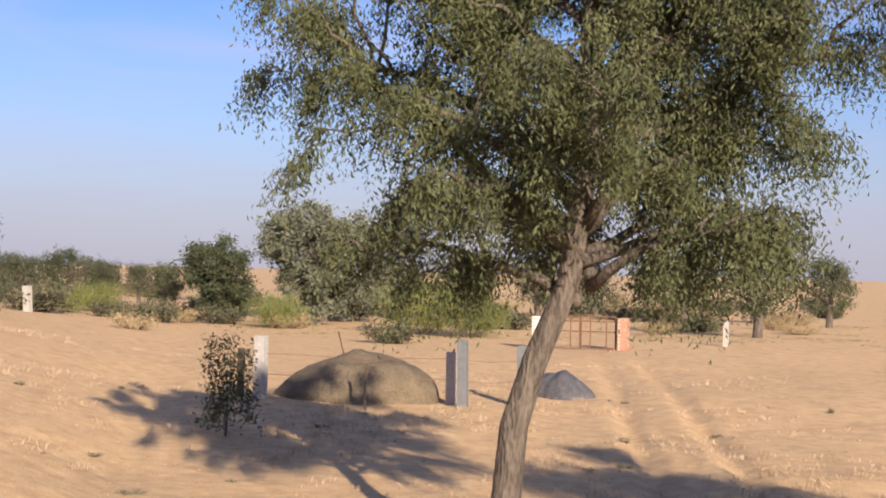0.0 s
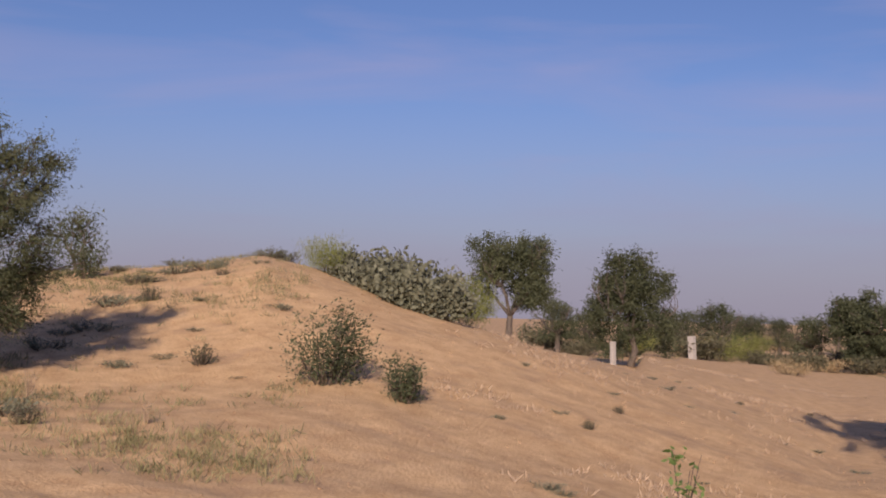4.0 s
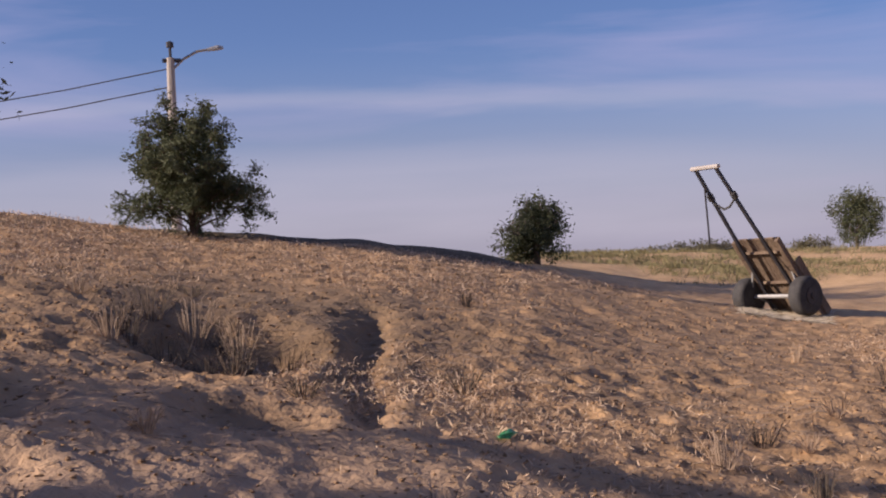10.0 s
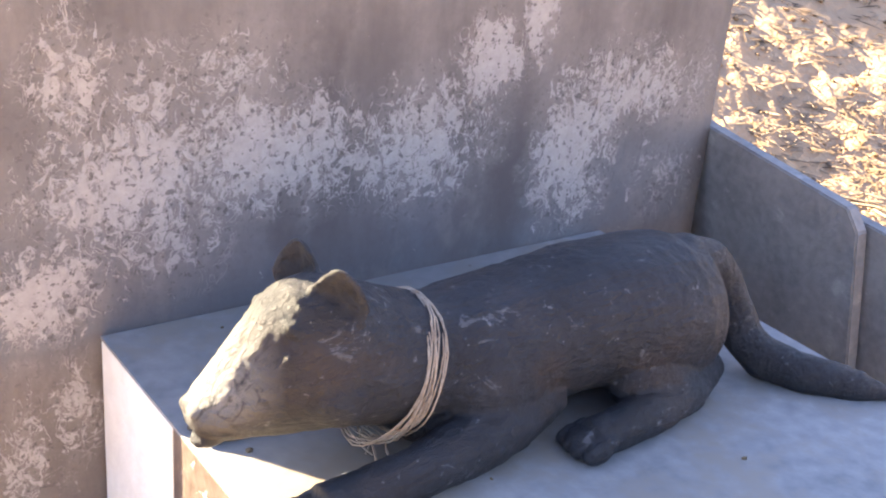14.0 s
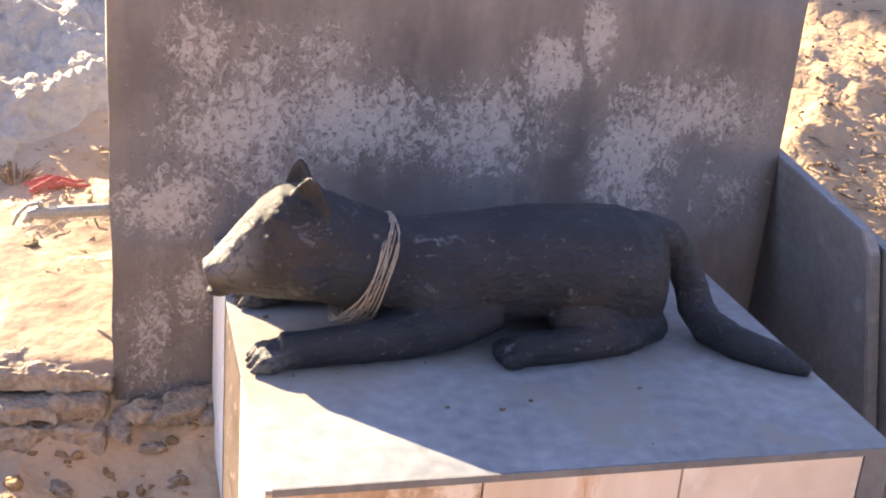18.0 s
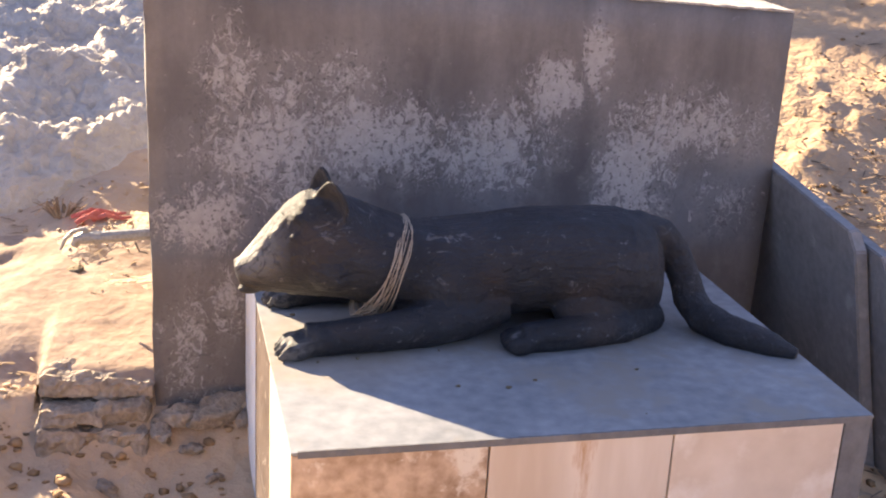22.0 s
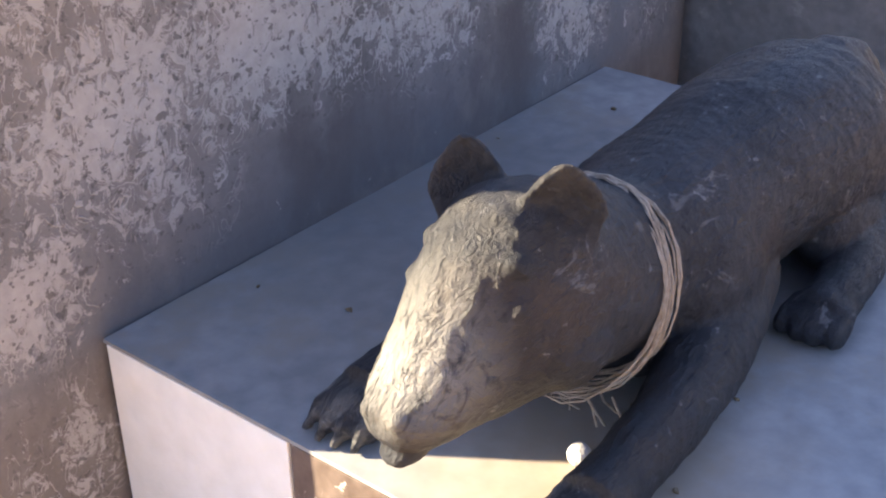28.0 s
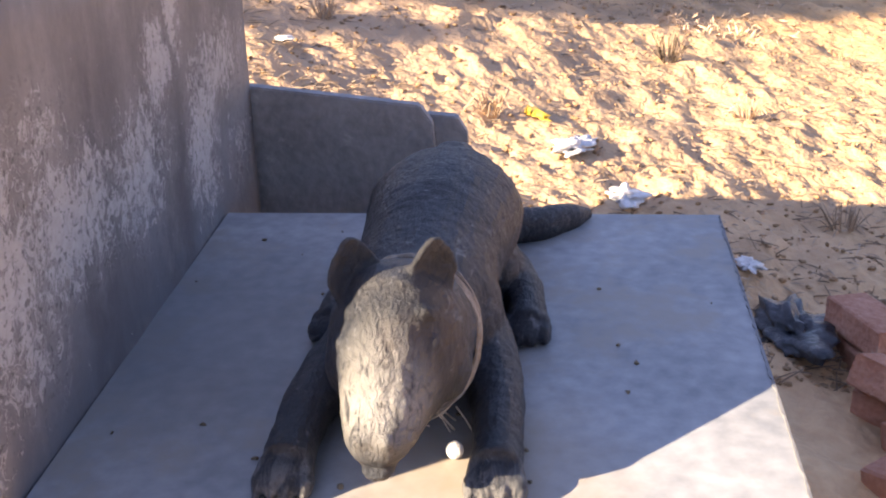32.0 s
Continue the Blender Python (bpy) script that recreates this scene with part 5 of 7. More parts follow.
def plants():
    # the great tree by the track
    bough_tree("shade_tree", standing(164.6, 20.0, 20), "tall khejri tree with grey rugged trunk and drooping olive foliage", "tree",
               [(0, 0, -0.2), (-0.05, 0.02, 0.6), (-0.13, 0.05, 1.4), (-0.34, 0.05, 2.1), (-0.66, 0.1, 2.9), (-0.85, 0.1, 4.2), (-0.85, 0.1, 5.6), (-0.8, 0.1, 7.4)],
               [((-0.7, 0.1, 3.3), (2.55, 0.1, 6.1), 1.1), ((-0.8, 0.1, 4.4), (1.0, -0.3, 7.3), 1.1), ((-0.8, 0.1, 3.4), (-3.5, 0.1, 4.5), 1.0), ((-0.85, 0.1, 4.4), (-3.4, -0.4, 6.1), 1.1), ((-0.8, 0.1, 3.1), (-2.9, 0.5, 3.5), 0.9), ((-0.85, 0.1, 5.4), (-2.7, 0.2, 7.7), 1.0), ((-0.8, 0.1, 3.6), (1.6, -0.3, 5.2), 0.9),
                ((-0.85, 0.1, 5.0), (-4.1, 0.3, 7.2), 1.1), ((-0.8, 0.1, 4.0), (-4.2, -0.2, 5.5), 1.1)]
               + fan(3, 34, 2.7, 7.0, 2.3, 0.42, 0.9, (-0.85, 0.1, -0.9, 0.1)), 270000, 0.066, 0.26, 1.5, seed=3, girth=0.17, body=0.34, twigs=8)
    bough_tree("shade_tree", pose(-5.6, -15.6, ground_at(-5.6, -15.6) - 0.05), "khejri tree beside the track, casting shade over it", "tree",
               [(0, 0, -0.2), (0.05, 0, 1.2), (0.1, 0.1, 2.6), (0.1, 0.1, 4.6), (0.1, 0.1, 6.4)], fan(5, 18, 2.6, 6.0, 2.9, 0.4, 1.3), 50000, 0.13, 0.4, 1.5, seed=5, girth=0.17)
    # trees on the plain
    tree("far_tree", standing(157.4, 84, 0), 6.9, 9.4, "broad grey-green tree standing in dry scrub", leaf=LEAFGREY, seed=11, trunk=0.2, leaves=42000, leaf_size=0.25, clump=0.26, girth=0.25, crown_low=0.12, lobes=26)
    tree("far_tree", standing(153.3, 82, 40), 4.8, 4.6, "dark spreading tree with a leaning trunk in scrub", leaf=LEAFDARK, seed=12, trunk=0.25, lean=(0.5, 0), leaves=26000, leaf_size=0.2, clump=0.2, girth=0.25, crown_low=0.15)
    tree("far_tree", standing(137.4, 55, 0), 4.9, 3.9, "dark round-headed tree behind the dune", leaf=LEAFDARK, seed=13, leaves=26000, leaf_size=0.13, clump=0.16, crown_low=0.4)
    tree("far_tree", standing(142.9, 60, 0), 5.4, 4.4, "dense dark tree with a pointed top", leaf=LEAFDARK, seed=14, leaves=28000, leaf_size=0.15, clump=0.18, crown_low=0.12)
    base = tree("far_tree", standing(150.8, 86, 0), 3.1, 2.9, "small dark tree on the scrub plain", leaf=LEAFDARK, seed=15, trunk=0.35, leaves=7000, leaf_size=0.12, clump=0.13, crown_low=0.3, group="trees on the plain")
    for i, (az, r, s) in enumerate(((139.6, 75, 1.0), (145.2, 92, 1.0), (146.6, 88, 1.15), (148.3, 95, 1.0), (160.6, 92, 1.3), (163.5, 95, 1.4), (166.5, 100, 1.3), (169.0, 105, 1.2), (172.6, 92, 1.5), (175.4, 76, 1.6),
                                    (178.5, 95, 1.5), (149.5, 110, 1.0), (141.0, 80, 0.9), (155.8, 120, 1.2), (171.2, 120, 1.3), (147.4, 120, 1.2), (152.0, 130, 1.3), (144.2, 110, 1.2))):
        copy_thing(base, standing(az, r, i * 67 % 360)).scale = (s, s, s)
    # yellow-green brooms and grey scrub along the fence
    broom = shrub("broom_bush", standing(163.6, 70), 2.6, 4.4, "feathery yellow-green broom bush", BROOM, seed=21, leaves=5000, leaf_size=0.28, upright=1.6, group="brooms on the plain", slim=0.1)
    for i, (az, r, s) in enumerate(((161.5, 72, 1.05), (155.6, 76, 0.75), (148.2, 84, 0.7), (143.4, 82, 0.55), (147.0, 80, 0.6))):
        copy_thing(broom, standing(az, r, i * 71)).scale = (s, s, s)
    scrub = shrub("scrub_bush", standing(160.2, 62), 1.1, 2.4, "low olive desert scrub", LEAFSCRUB, seed=22, leaves=1800, leaf_size=0.16, upright=0.5, group="scrub on the plain")
    dry = shrub("dry_bush", standing(150.0, 64), 0.8, 2.2, "low dry brown scrub", LEAFDRY, seed=23, leaves=1600, leaf_size=0.16, upright=0.8, group="dry scrub on the plain", slim=0.15)
    g = np.random.default_rng(8)
    for i in range(110):
        az, r = g.uniform(138, 181), 74 + 110 * g.uniform(0, 1) ** 1.3
        s = g.uniform(0.7, 1.9)
        copy_thing(scrub if i % 5 < 3 else dry, standing(az, r, g.uniform(0, 360))).scale = (s, s, s * g.uniform(0.7, 1.1))
    # sapling by the fence
    tree("sapling", standing(155.1, 30), 1.95, 1.15, "young dark-leaved sapling tied beside a fence post", "sapling", leaf=LEAFDARK, bark=DARKBARK, seed=31, trunk=0.2, leaves=1500, leaf_size=0.09, clump=0.06, girth=0.03, crown_low=0.12, stems=3)
    # the dunes
    bough_tree("thorn_bush", standing(112.8, 18.0, 0, 1.14), "tall dense thorn bush with feathery branch ends on the sand", "bush", [(0, 0, -0.1), (0.02, 0, 0.3), (0.0, 0.02, 0.9), (0.0, 0.0, 1.6)],
               [((0, 0, 0.9), (0.35, 0.95, 2.2), 0.7), ((0, 0, 1.2), (0.25, 0.70, 2.55), 0.6), ((0, 0, 0.8), (0.4, 1.05, 1.7), 0.7), ((0, 0, 1.0), (0.1, 0.45, 2.6), 0.6)] + fan(41, 15, 0.25, 0.6, 1.15, 0.6, 0.7) + fan(42, 20, 0.3, 1.5, 1.15, 1.1, 0.8) + fan(43, 10, 0.8, 2.0, 0.65, 1.8, 0.7), 140000, 0.042, 0.2, 0.1, leaf=LEAFDARK, bark=DARKBARK, seed=41, girth=0.045, side=7)
    shrub("shrub", standing(129.0, 17.5), 1.15, 1.2, "grey-green shrub on the dune foot", LEAFDARK, seed=42, leaves=4000, leaf_size=0.06)
    shrub("shrub", standing(132.6, 16.9), 0.7, 0.75, "small grey-green shrub on the dune foot", LEAFDARK, seed=43, leaves=2200, leaf_size=0.055)
    tree("dune_tree", standing(103.0, 30), 1.15, 1.15, "small lone tree on the dune side", leaf=LEAFDARK, seed=44, trunk=0.4, leaves=2200, leaf_size=0.07, clump=0.08, girth=0.04, crown_low=0.4)
    tree("dune_tree", standing(91.9, 44), 1.15, 0.85, "small lone tree on the dune crest", leaf=LEAFDARK, seed=45, trunk=0.5, leaves=1500, leaf_size=0.09, clump=0.1, girth=0.05, crown_low=0.45)
    tree("dune_tree", standing(96.7, 40), 1.25, 2.2, "wide dark tree behind the dune crest", leaf=LEAFDARK, seed=46, trunk=0.2, leaves=9000, leaf_size=0.09, clump=0.12, girth=0.06, crown_low=0.03)
    tree("dune_tree", standing(117.6, 38), 2.0, 1.6, "small dark tree behind the dune", leaf=LEAFDARK, seed=47, trunk=0.3, leaves=2600, leaf_size=0.1, clump=0.14, girth=0.06)
    shrub("shrub", standing(118.2, 28), 0.9, 0.85, "dark shrub on the dune side", LEAFDARK, seed=48, leaves=1600)
    succ = shrub("milkweed_bush", standing(131.2, 27), 0.95, 1.3, "pale grey-green broad-leaved bush on the dune", LEAFGREY, seed=49, leaves=2600, leaf_size=0.10, upright=0.9, group="broad-leaved bushes on the dune", slim=0.6)
    for az, r, s in ((132.2, 26.5, 1.0), (133.2, 26, 1.1), (134.2, 26, 1.0), (130.2, 28, 0.9), (131.9, 27.5, 1.2)):
        copy_thing(succ, standing(az, r, az * 40 % 360)).scale = (s, s, s)
    for az, r, s in ((128.9, 28, 0.7), (135.2, 29, 1.0)):
        copy_thing(broom, standing(az, r, 30)).scale = (s * 0.4, s * 0.4, s * 0.45)
    tuft = shrub("sand_tuft", standing(100.0, 15.5), 0.3, 0.75, "low grey-green tuft on the sand", LEAFGREY, seed=51, leaves=700, leaf_size=0.07, upright=0.7, group="tufts on the dunes", slim=0.2)
    clump = shrub("dark_tuft", standing(121.0, 24), 0.3, 0.5, "small olive tuft on the dune", LEAFSCRUB, seed=52, leaves=500, leaf_size=0.06, upright=0.6, group="tufts on the dunes", slim=0.2)
    for i in range(130):
        az, r = g.uniform(84, 128), 13 + 19 * g.uniform(0, 1) ** 0.6
        s = g.uniform(0.35, 1.25)
        copy_thing(clump if i % 3 == 0 else tuft, standing(az, r, g.uniform(0, 360))).scale = (s * g.uniform(0.8, 1.5), s, s * g.uniform(0.45, 0.95))
    for i in range(60):
        az, r = g.uniform(136, 178), 9 + 30 * g.uniform(0, 1)
        s = g.uniform(0.2, 0.6)
        copy_thing(clump if i % 4 == 0 else tuft, standing(az, r, g.uniform(0, 360))).scale = (s, s, s * g.uniform(0.5, 1.0))
    # along the ridge
    for az, r, s in ((69.8, 42, 0.6), (71.4, 46, 0.7), (72.6, 44, 0.6), (73.6, 48, 0.8), (74.6, 46, 0.7), (75.6, 44, 0.6), (77.0, 50, 0.7), (79.6, 46, 0.6)):
        copy_thing(scrub, standing(az, r, az * 31 % 360)).scale = (s, s, s)
    bough_tree("ridge_bush", standing(51.6, 15.3), "dark feathery bush on the sand ridge", "bush", [(0, 0, -0.05), (0.0, 0, 0.15), (0.0, 0.02, 0.5)],
               fan(61, 20, 0.02, 0.35, 0.82, 0.85, 0.5) + fan(62, 14, 0.2, 0.7, 0.5, 1.7, 0.5), 60000, 0.05, 0.1, 0.1, leaf=LEAFDARK, bark=DARKBARK, seed=61, girth=0.035)
    tree("ridge_tree", standing(67.3, 21), 1.1, 1.15, "small dark tree behind the sand ridge", leaf=LEAFDARK, seed=62, trunk=0.25, leaves=9000, leaf_size=0.07, clump=0.07, girth=0.06, crown_low=0.12)
    tree("dune_tree", standing(81.5, 44), 2.0, 2.0, "round dark tree on the far dune", leaf=LEAFDARK, seed=63, trunk=0.3, leaves=9000, leaf_size=0.09, clump=0.1, girth=0.07, crown_low=0.18)
    tree("dune_tree", standing(84.2, 46), 1.15, 1.6, "small dark tree on the far dune", leaf=LEAFDARK, seed=64, trunk=0.2, leaves=5000, leaf_size=0.09, clump=0.1, girth=0.05, crown_low=0.05)
    tree("ridge_tree", standing(35.9, 19.0), 5.2, 4.6, "tall dark tree on top of the sand ridge", leaf=LEAFDARK, bark=DARKBARK, seed=65, trunk=0.35, leaves=16000, leaf_size=0.12, clump=0.2, girth=0.085, crown_low=0.3)
    for x, y, h, w, seed in ((2.70, 4.25, 0.95, 1.6, 66), (1.72, 3.95, 0.70, 1.4, 68)):
        shrub("thorn_shrub", pose(x, y, ground_at(x, y) - 0.05), h, w, "brownish olive thorny shrub on the slope behind the tank", LEAFSCRUB, seed=seed, leaves=20000, leaf_size=0.05, upright=0.8, slim=0.25, group="shrubs behind the tank")
    sweep = [((0, 0, 3.15), (a * 0.82 * k, -a * 0.57 * k + w, 3.2 + h), 0.45) for a, k, w, h in ((-1, 1.1, 0.0, 0.0), (-1, 0.6, 0.08, 0.04), (1, 0.9, 0.1, 0.1), (1, 0.8, -0.06, -0.06), (1, 1.5, -0.12, 0.0), (1, 1.6, 0.10, 0.05), (1, 2.2, 0.1, -0.10), (1, 2.4, -0.1, 0.06),
                                                                                             (1, 2.9, 0.0, 0.05), (1, 3.4, -0.05, -0.1), (1, 3.5, 0.1, 0.08))]
    bough_tree("slope_tree", pose(-2.15, 7.80, 0.85), "flat-crowned olive tree on the slope behind the tank", "tree", [(0, 0, -0.3), (0.05, 0, 1.0), (0, 0.03, 2.0), (0, 0, 3.2)],
               sweep, 62000, 0.07, 0.10, 0.4, seed=67, girth=0.07, body=0.15, side=2)

    # thin dry grass in patches over the dunes and the plain
    for az0, az1, r0, r1, count, mat, label in ((84, 128, 11, 34, 2600, GRASS, "thin olive and straw grass over the dunes"), (84, 110, 18, 34, 1500, GRASS, "olive grass along the dune crest"), (132, 178, 12, 52, 1500, STALK, "thin dry grass on the open sand"), (128, 180, 68, 105, 2200, GRASS, "dry grass along the fence"), (66, 93, 17, 46, 2600, GRASS, "thin grass behind the cart"), (40, 86, 5.0, 17, 5200, STALK, "dry trampled grass on the ridge")):
        a, r = np.radians(g.uniform(az0, az1, count * 4)), g.uniform(r0, r1, count * 4)
        x, y = CENTRE[0] + r * np.sin(a), CENTRE[1] + r * np.cos(a)
        keep = np.argsort(-(value_noise(x / 2.1 + 5, y / 2.1) + 0.7 * value_noise(x / 6, y / 6 + 3) + g.normal(0, 0.30 if 80 < az0 < 90 else 0.12, len(x))))[:count]
        x, y, r = x[keep], y[keep], r[keep]
        short = az0 == 40
        me = leaf_mesh(np.stack([x, y, land(x, y) - 0.005], 1), 9 if short else 14, (0.09, 0.09, 0.0), 0.045 if short else 0.11, -0.5 if short else -1.6, mat, 91, slim=0.14 if short else 0.09, name="grass")
        place("grass", me, label=label, category="grass", kind="stuff")


plants()


# ---- things on the plain ----
def fence_post(m, height, w, mat, label, lean=0.0):
    t = thing("fence_post", m @ pose(0, 0, 0, 0, lean, 0), label, "fence post", "fence posts on the plain")
    bm = box(-w / 2, w / 2, -w / 2, w / 2, -0.2, height, 0.012)
    part("shaft", bm, mat, t)
    return t


def gate():
    """Two brick pillars with a pair of rusty barred leaves."""
    ax, ay = polar(166.4, 62)
    bx, by = polar(169.85, 62)
    a, b = Vector((ax, ay)), Vector((bx, by))
    run = b - a
    turn = math.degrees(math.atan2(run.y, run.x))
    z = min(ground_at(ax, ay), ground_at(bx, by)) - 0.02
    span = run.length
    for i, (s, mat) in enumerate(((0.0, WHITEBRICK), (span, BRICK))):
        q = a + run.normalized() * s
        p = thing("gate_pillar", pose(q.x, q.y, z, 0, 0, turn), "whitewashed brick gate pillar" if i == 0 else "red brick gate pillar with worn whitewash", "pillar", "gate pillars")
        part("core", box(-0.25, 0.25, -0.25, 0.25, 0, 1.48, 0.004), MORTAR, p)
        for row in range(19):
            for side in range(4):
                for col in range(2):
                    sh = -0.255 + 0.255 * col + 0.127 * (row % 2) * (1 if col == 0 else 1)
                    x0, x1 = max(-0.262, sh + 0.006), min(0.262, sh + 0.249)
                    if x1 - x0 < 0.05:
                        continue
                    bm = box(x0, x1, -0.262, -0.245, row * 0.078 + 0.006, row * 0.078 + 0.072)
                    bmesh.ops.rotate(bm, verts=bm.verts, cent=(0, 0, 0), matrix=Matrix.Rotation(math.pi / 2 * side, 3, "Z"))
                    part("brick", bm, mat, p)
    for k, (s0, s1) in enumerate(((0.32, span / 2 - 0.02), (span / 2 + 0.02, span - 0.32))):
        q = a + run.normalized() * s0
        w = s1 - s0
        leaf = thing("gate_leaf", pose(q.x, q.y, z + 0.08, 0, 0, turn), "rusty iron gate leaf of thin bars, closed", "gate", "gate leaves")
        for x in (0.0, w):
            part("stile", box(x - 0.04, x + 0.04, -0.03, 0.03, 0, 1.45), RUST, leaf)
        for x in (w * 0.27, w * 0.73):
            part("bar", box(x - 0.028, x + 0.028, -0.02, 0.02, 0.02, 1.43), RUST, leaf)
        for h in (0.0, 0.75, 1.2, 1.42):
            part("rail", box(0.04, w - 0.04, -0.025, 0.025, h, h + 0.055), RUST, leaf)
    # rubble at the pillar's foot
    for k in range(7):
        q = b + Vector((random.uniform(-0.6, 0.9), random.uniform(0.2, 0.9)))
        rubble_brick(pose(q.x, q.y, z + 0.03, random.uniform(-30, 30), random.uniform(-30, 30), random.uniform(0, 180)), "broken brick lying at the gate pillar")


WHITEBRICK = material("whitewashed_brick", (0.62, 0.55, 0.47), (0.76, 0.70, 0.62), 10.0, 0.9, 0.3, 5.0, (0.42, 0.24, 0.17), 5.0, (0.58, 0.66), vary=0.08)
MORTAR = material("mortar", (0.36, 0.30, 0.24), (0.50, 0.43, 0.35), 12.0, 0.95, 0.3)


def rubble_brick(m, label, mat=None, size=(0.22, 0.105, 0.07), group=""):
    bm = box(-size[0] / 2, size[0] / 2, -size[1] / 2, size[1] / 2, 0, size[2], 0.006, 0.003)
    me = bpy.data.meshes.new("brick")
    bm.to_mesh(me)
    bm.free()
    me.materials.append(mat or BRICK)
    return place("loose_brick", me, m=m, label=label, category="brick", group=group)


def heap(name, m, w, d, h, mat, label, category, seed, folds=0.0, ridge=0.12):
    """A rounded heap with an uneven skin, sunk a little into the sand."""
    verts, faces = [], []
    n, k = 22, 56
    for i in range(n + 1):
        t = i / n
        for j in range(k):
            a = 2 * math.pi * j / k
            rr = math.sin(t * math.pi / 2)
            lump = 1 + ridge * noise.noise((math.cos(a) * 1.3 + seed, math.sin(a) * 1.3, t * 1.5)) + folds * noise.noise((math.cos(a) * 4 + seed, math.sin(a) * 4, t * 2))
            q = Vector((math.cos(a) * w / 2 * rr * lump, math.sin(a) * d / 2 * rr * lump, h * (1 - (1 - math.cos(t * math.pi / 2)) ** 0.85 * 1.0) * (1 + 0.1 * noise.noise((math.cos(a) * rr * 3, math.sin(a) * rr * 3, seed))) - 0.08 * t))
            q += noise.noise_vector(q * 3.5 + Vector((seed, 0, 0))) * 0.035 * min(1, h)
            verts.append(q)
    for i in range(n):
        for j in range(k):
            faces.append((i * k + j, (i + 1) * k + j, (i + 1) * k + (j + 1) % k, i * k + (j + 1) % k))
    me = mesh_from(name, verts, faces, mat, True)
    return place(name, me, m=m, label=label, category=category)


def cart():
    """A two-wheeled camel cart tipped back on its tail, shafts in the air."""
    x, y = polar(77.95, 16.5)
    t = thing("camel_cart", pose(x, y, ground_at(x, y) - 0.02, 0, 0, -118) @ Matrix.Scale(0.83, 4), "two-wheeled wooden camel cart tipped back with its shafts raised", "cart")
    r = 0.30
    # own frame: +x along the axle, bed rises to -y; tail rests on the ground at +y
    up = Matrix.Rotation(radians(-51), 4, "X")
    hub = Vector((0, 0, r))

    def tip(px, py, pz):
        return hub + (up @ Vector((px, py, pz)))
    for s in (-1, 1):
        bm = bmesh.new()
        bmesh.ops.create_cone(bm, cap_ends=True, segments=36, radius1=r, radius2=r, depth=0.24, matrix=Matrix.Translation((s * 0.55, 0, r)) @ Matrix.Rotation(math.pi / 2, 4, "Y"))
        bmesh.ops.bevel(bm, geom=[e for e in bm.edges if len(e.link_faces) == 2 and any(len(f.verts) > 8 for f in e.link_faces)], offset=0.07, segments=4, affect="EDGES", profile=0.5)
        w = part("wheel", bm, RUBBER, t, "fat worn rubber tyre", smooth=True)
        bm = bmesh.new()
        bmesh.ops.create_cone(bm, cap_ends=True, segments=24, radius1=0.15, radius2=0.13, depth=0.25, matrix=Matrix.Translation((s * 0.56, 0, r)) @ Matrix.Rotation(math.pi / 2, 4, "Y"))
        part("rim", bm, IRON, w)
        bm = bmesh.new()
        bmesh.ops.create_cone(bm, cap_ends=True, segments=12, radius1=0.045, radius2=0.045, depth=0.30, matrix=Matrix.Translation((s * 0.56, 0, r)) @ Matrix.Rotation(math.pi / 2, 4, "Y"))
        part("hub", bm, IRON, w)
    part("axle", rod([(-0.55, 0, r), (0.55, 0, r)], 0.035), STEEL, t)
    def beam(name, p0, p1, w, mat):
        part(name, rod([p0, (Vector(p0) + Vector(p1)) / 2, p1], w, 4), mat, t)
    for s in (-0.32, 0.32):
        beam("shaft", tip(s, 0.62, 0.12), tip(s * 0.62, -2.45, 0.12), 0.032, IRON)
        beam("bed_beam", tip(s * 1.3, 0.62, 0.20), tip(s * 1.3, -0.95, 0.20), 0.045, PLANK)
        beam("strut", tip(s * 1.2, -0.35, 0.18), (s * 1.5, 0, r), 0.018, STEEL)
        beam("strut", tip(s * 1.2, 0.30, 0.18), (s * 1.5, 0, r), 0.018, STEEL)
    for k in range(7):
        x0 = -0.44 + 0.127 * k
        bm = box(x0, x0 + 0.118, -0.95, 0.64, 0.25, 0.275, 0.004)
        bmesh.ops.transform(bm, verts=bm.verts, matrix=Matrix.Translation(hub) @ up)
        part("plank", bm, PLANK, t)
    for yy in (-0.70, -0.1, 0.55):
        beam("cross_beam", tip(-0.44, yy, 0.22), tip(0.44, yy, 0.22), 0.03, PLANK)
    for s in (-0.44, 0.44):
        bm = box(s - 0.015, s + 0.015, -0.45, 0.64, 0.275, 0.42, 0.004)
        bmesh.ops.transform(bm, verts=bm.verts, matrix=Matrix.Translation(hub) @ up)
        part("side_board", bm, PLANK, t)
    part("yoke_bar", rod([tip(-0.27, -2.45, 0.12), tip(0.27, -2.45, 0.12)], 0.035, 8), POSTCEM, t, "pale wooden yoke bar")
    part("strap", rod([tip(-0.23, -1.8, 0.11), tip(-0.05, -1.7, 0.06), tip(0.1, -1.75, 0.05), tip(0.22, -1.85, 0.11)], 0.018, 6), RUBBER, t)
    for s in (-0.23, 0.23):
        part("lashing", rod([tip(s, -1.95, 0.12), tip(s, -1.85, 0.12)], 0.05, 8), RUBBER, t)
    part("prop", rod([tip(-0.23, -2.1, 0.12), Vector((-0.23, tip(0, -2.1, 0.12).y + 0.05, 1.15))], 0.014, 6), IRON, t)
    return t


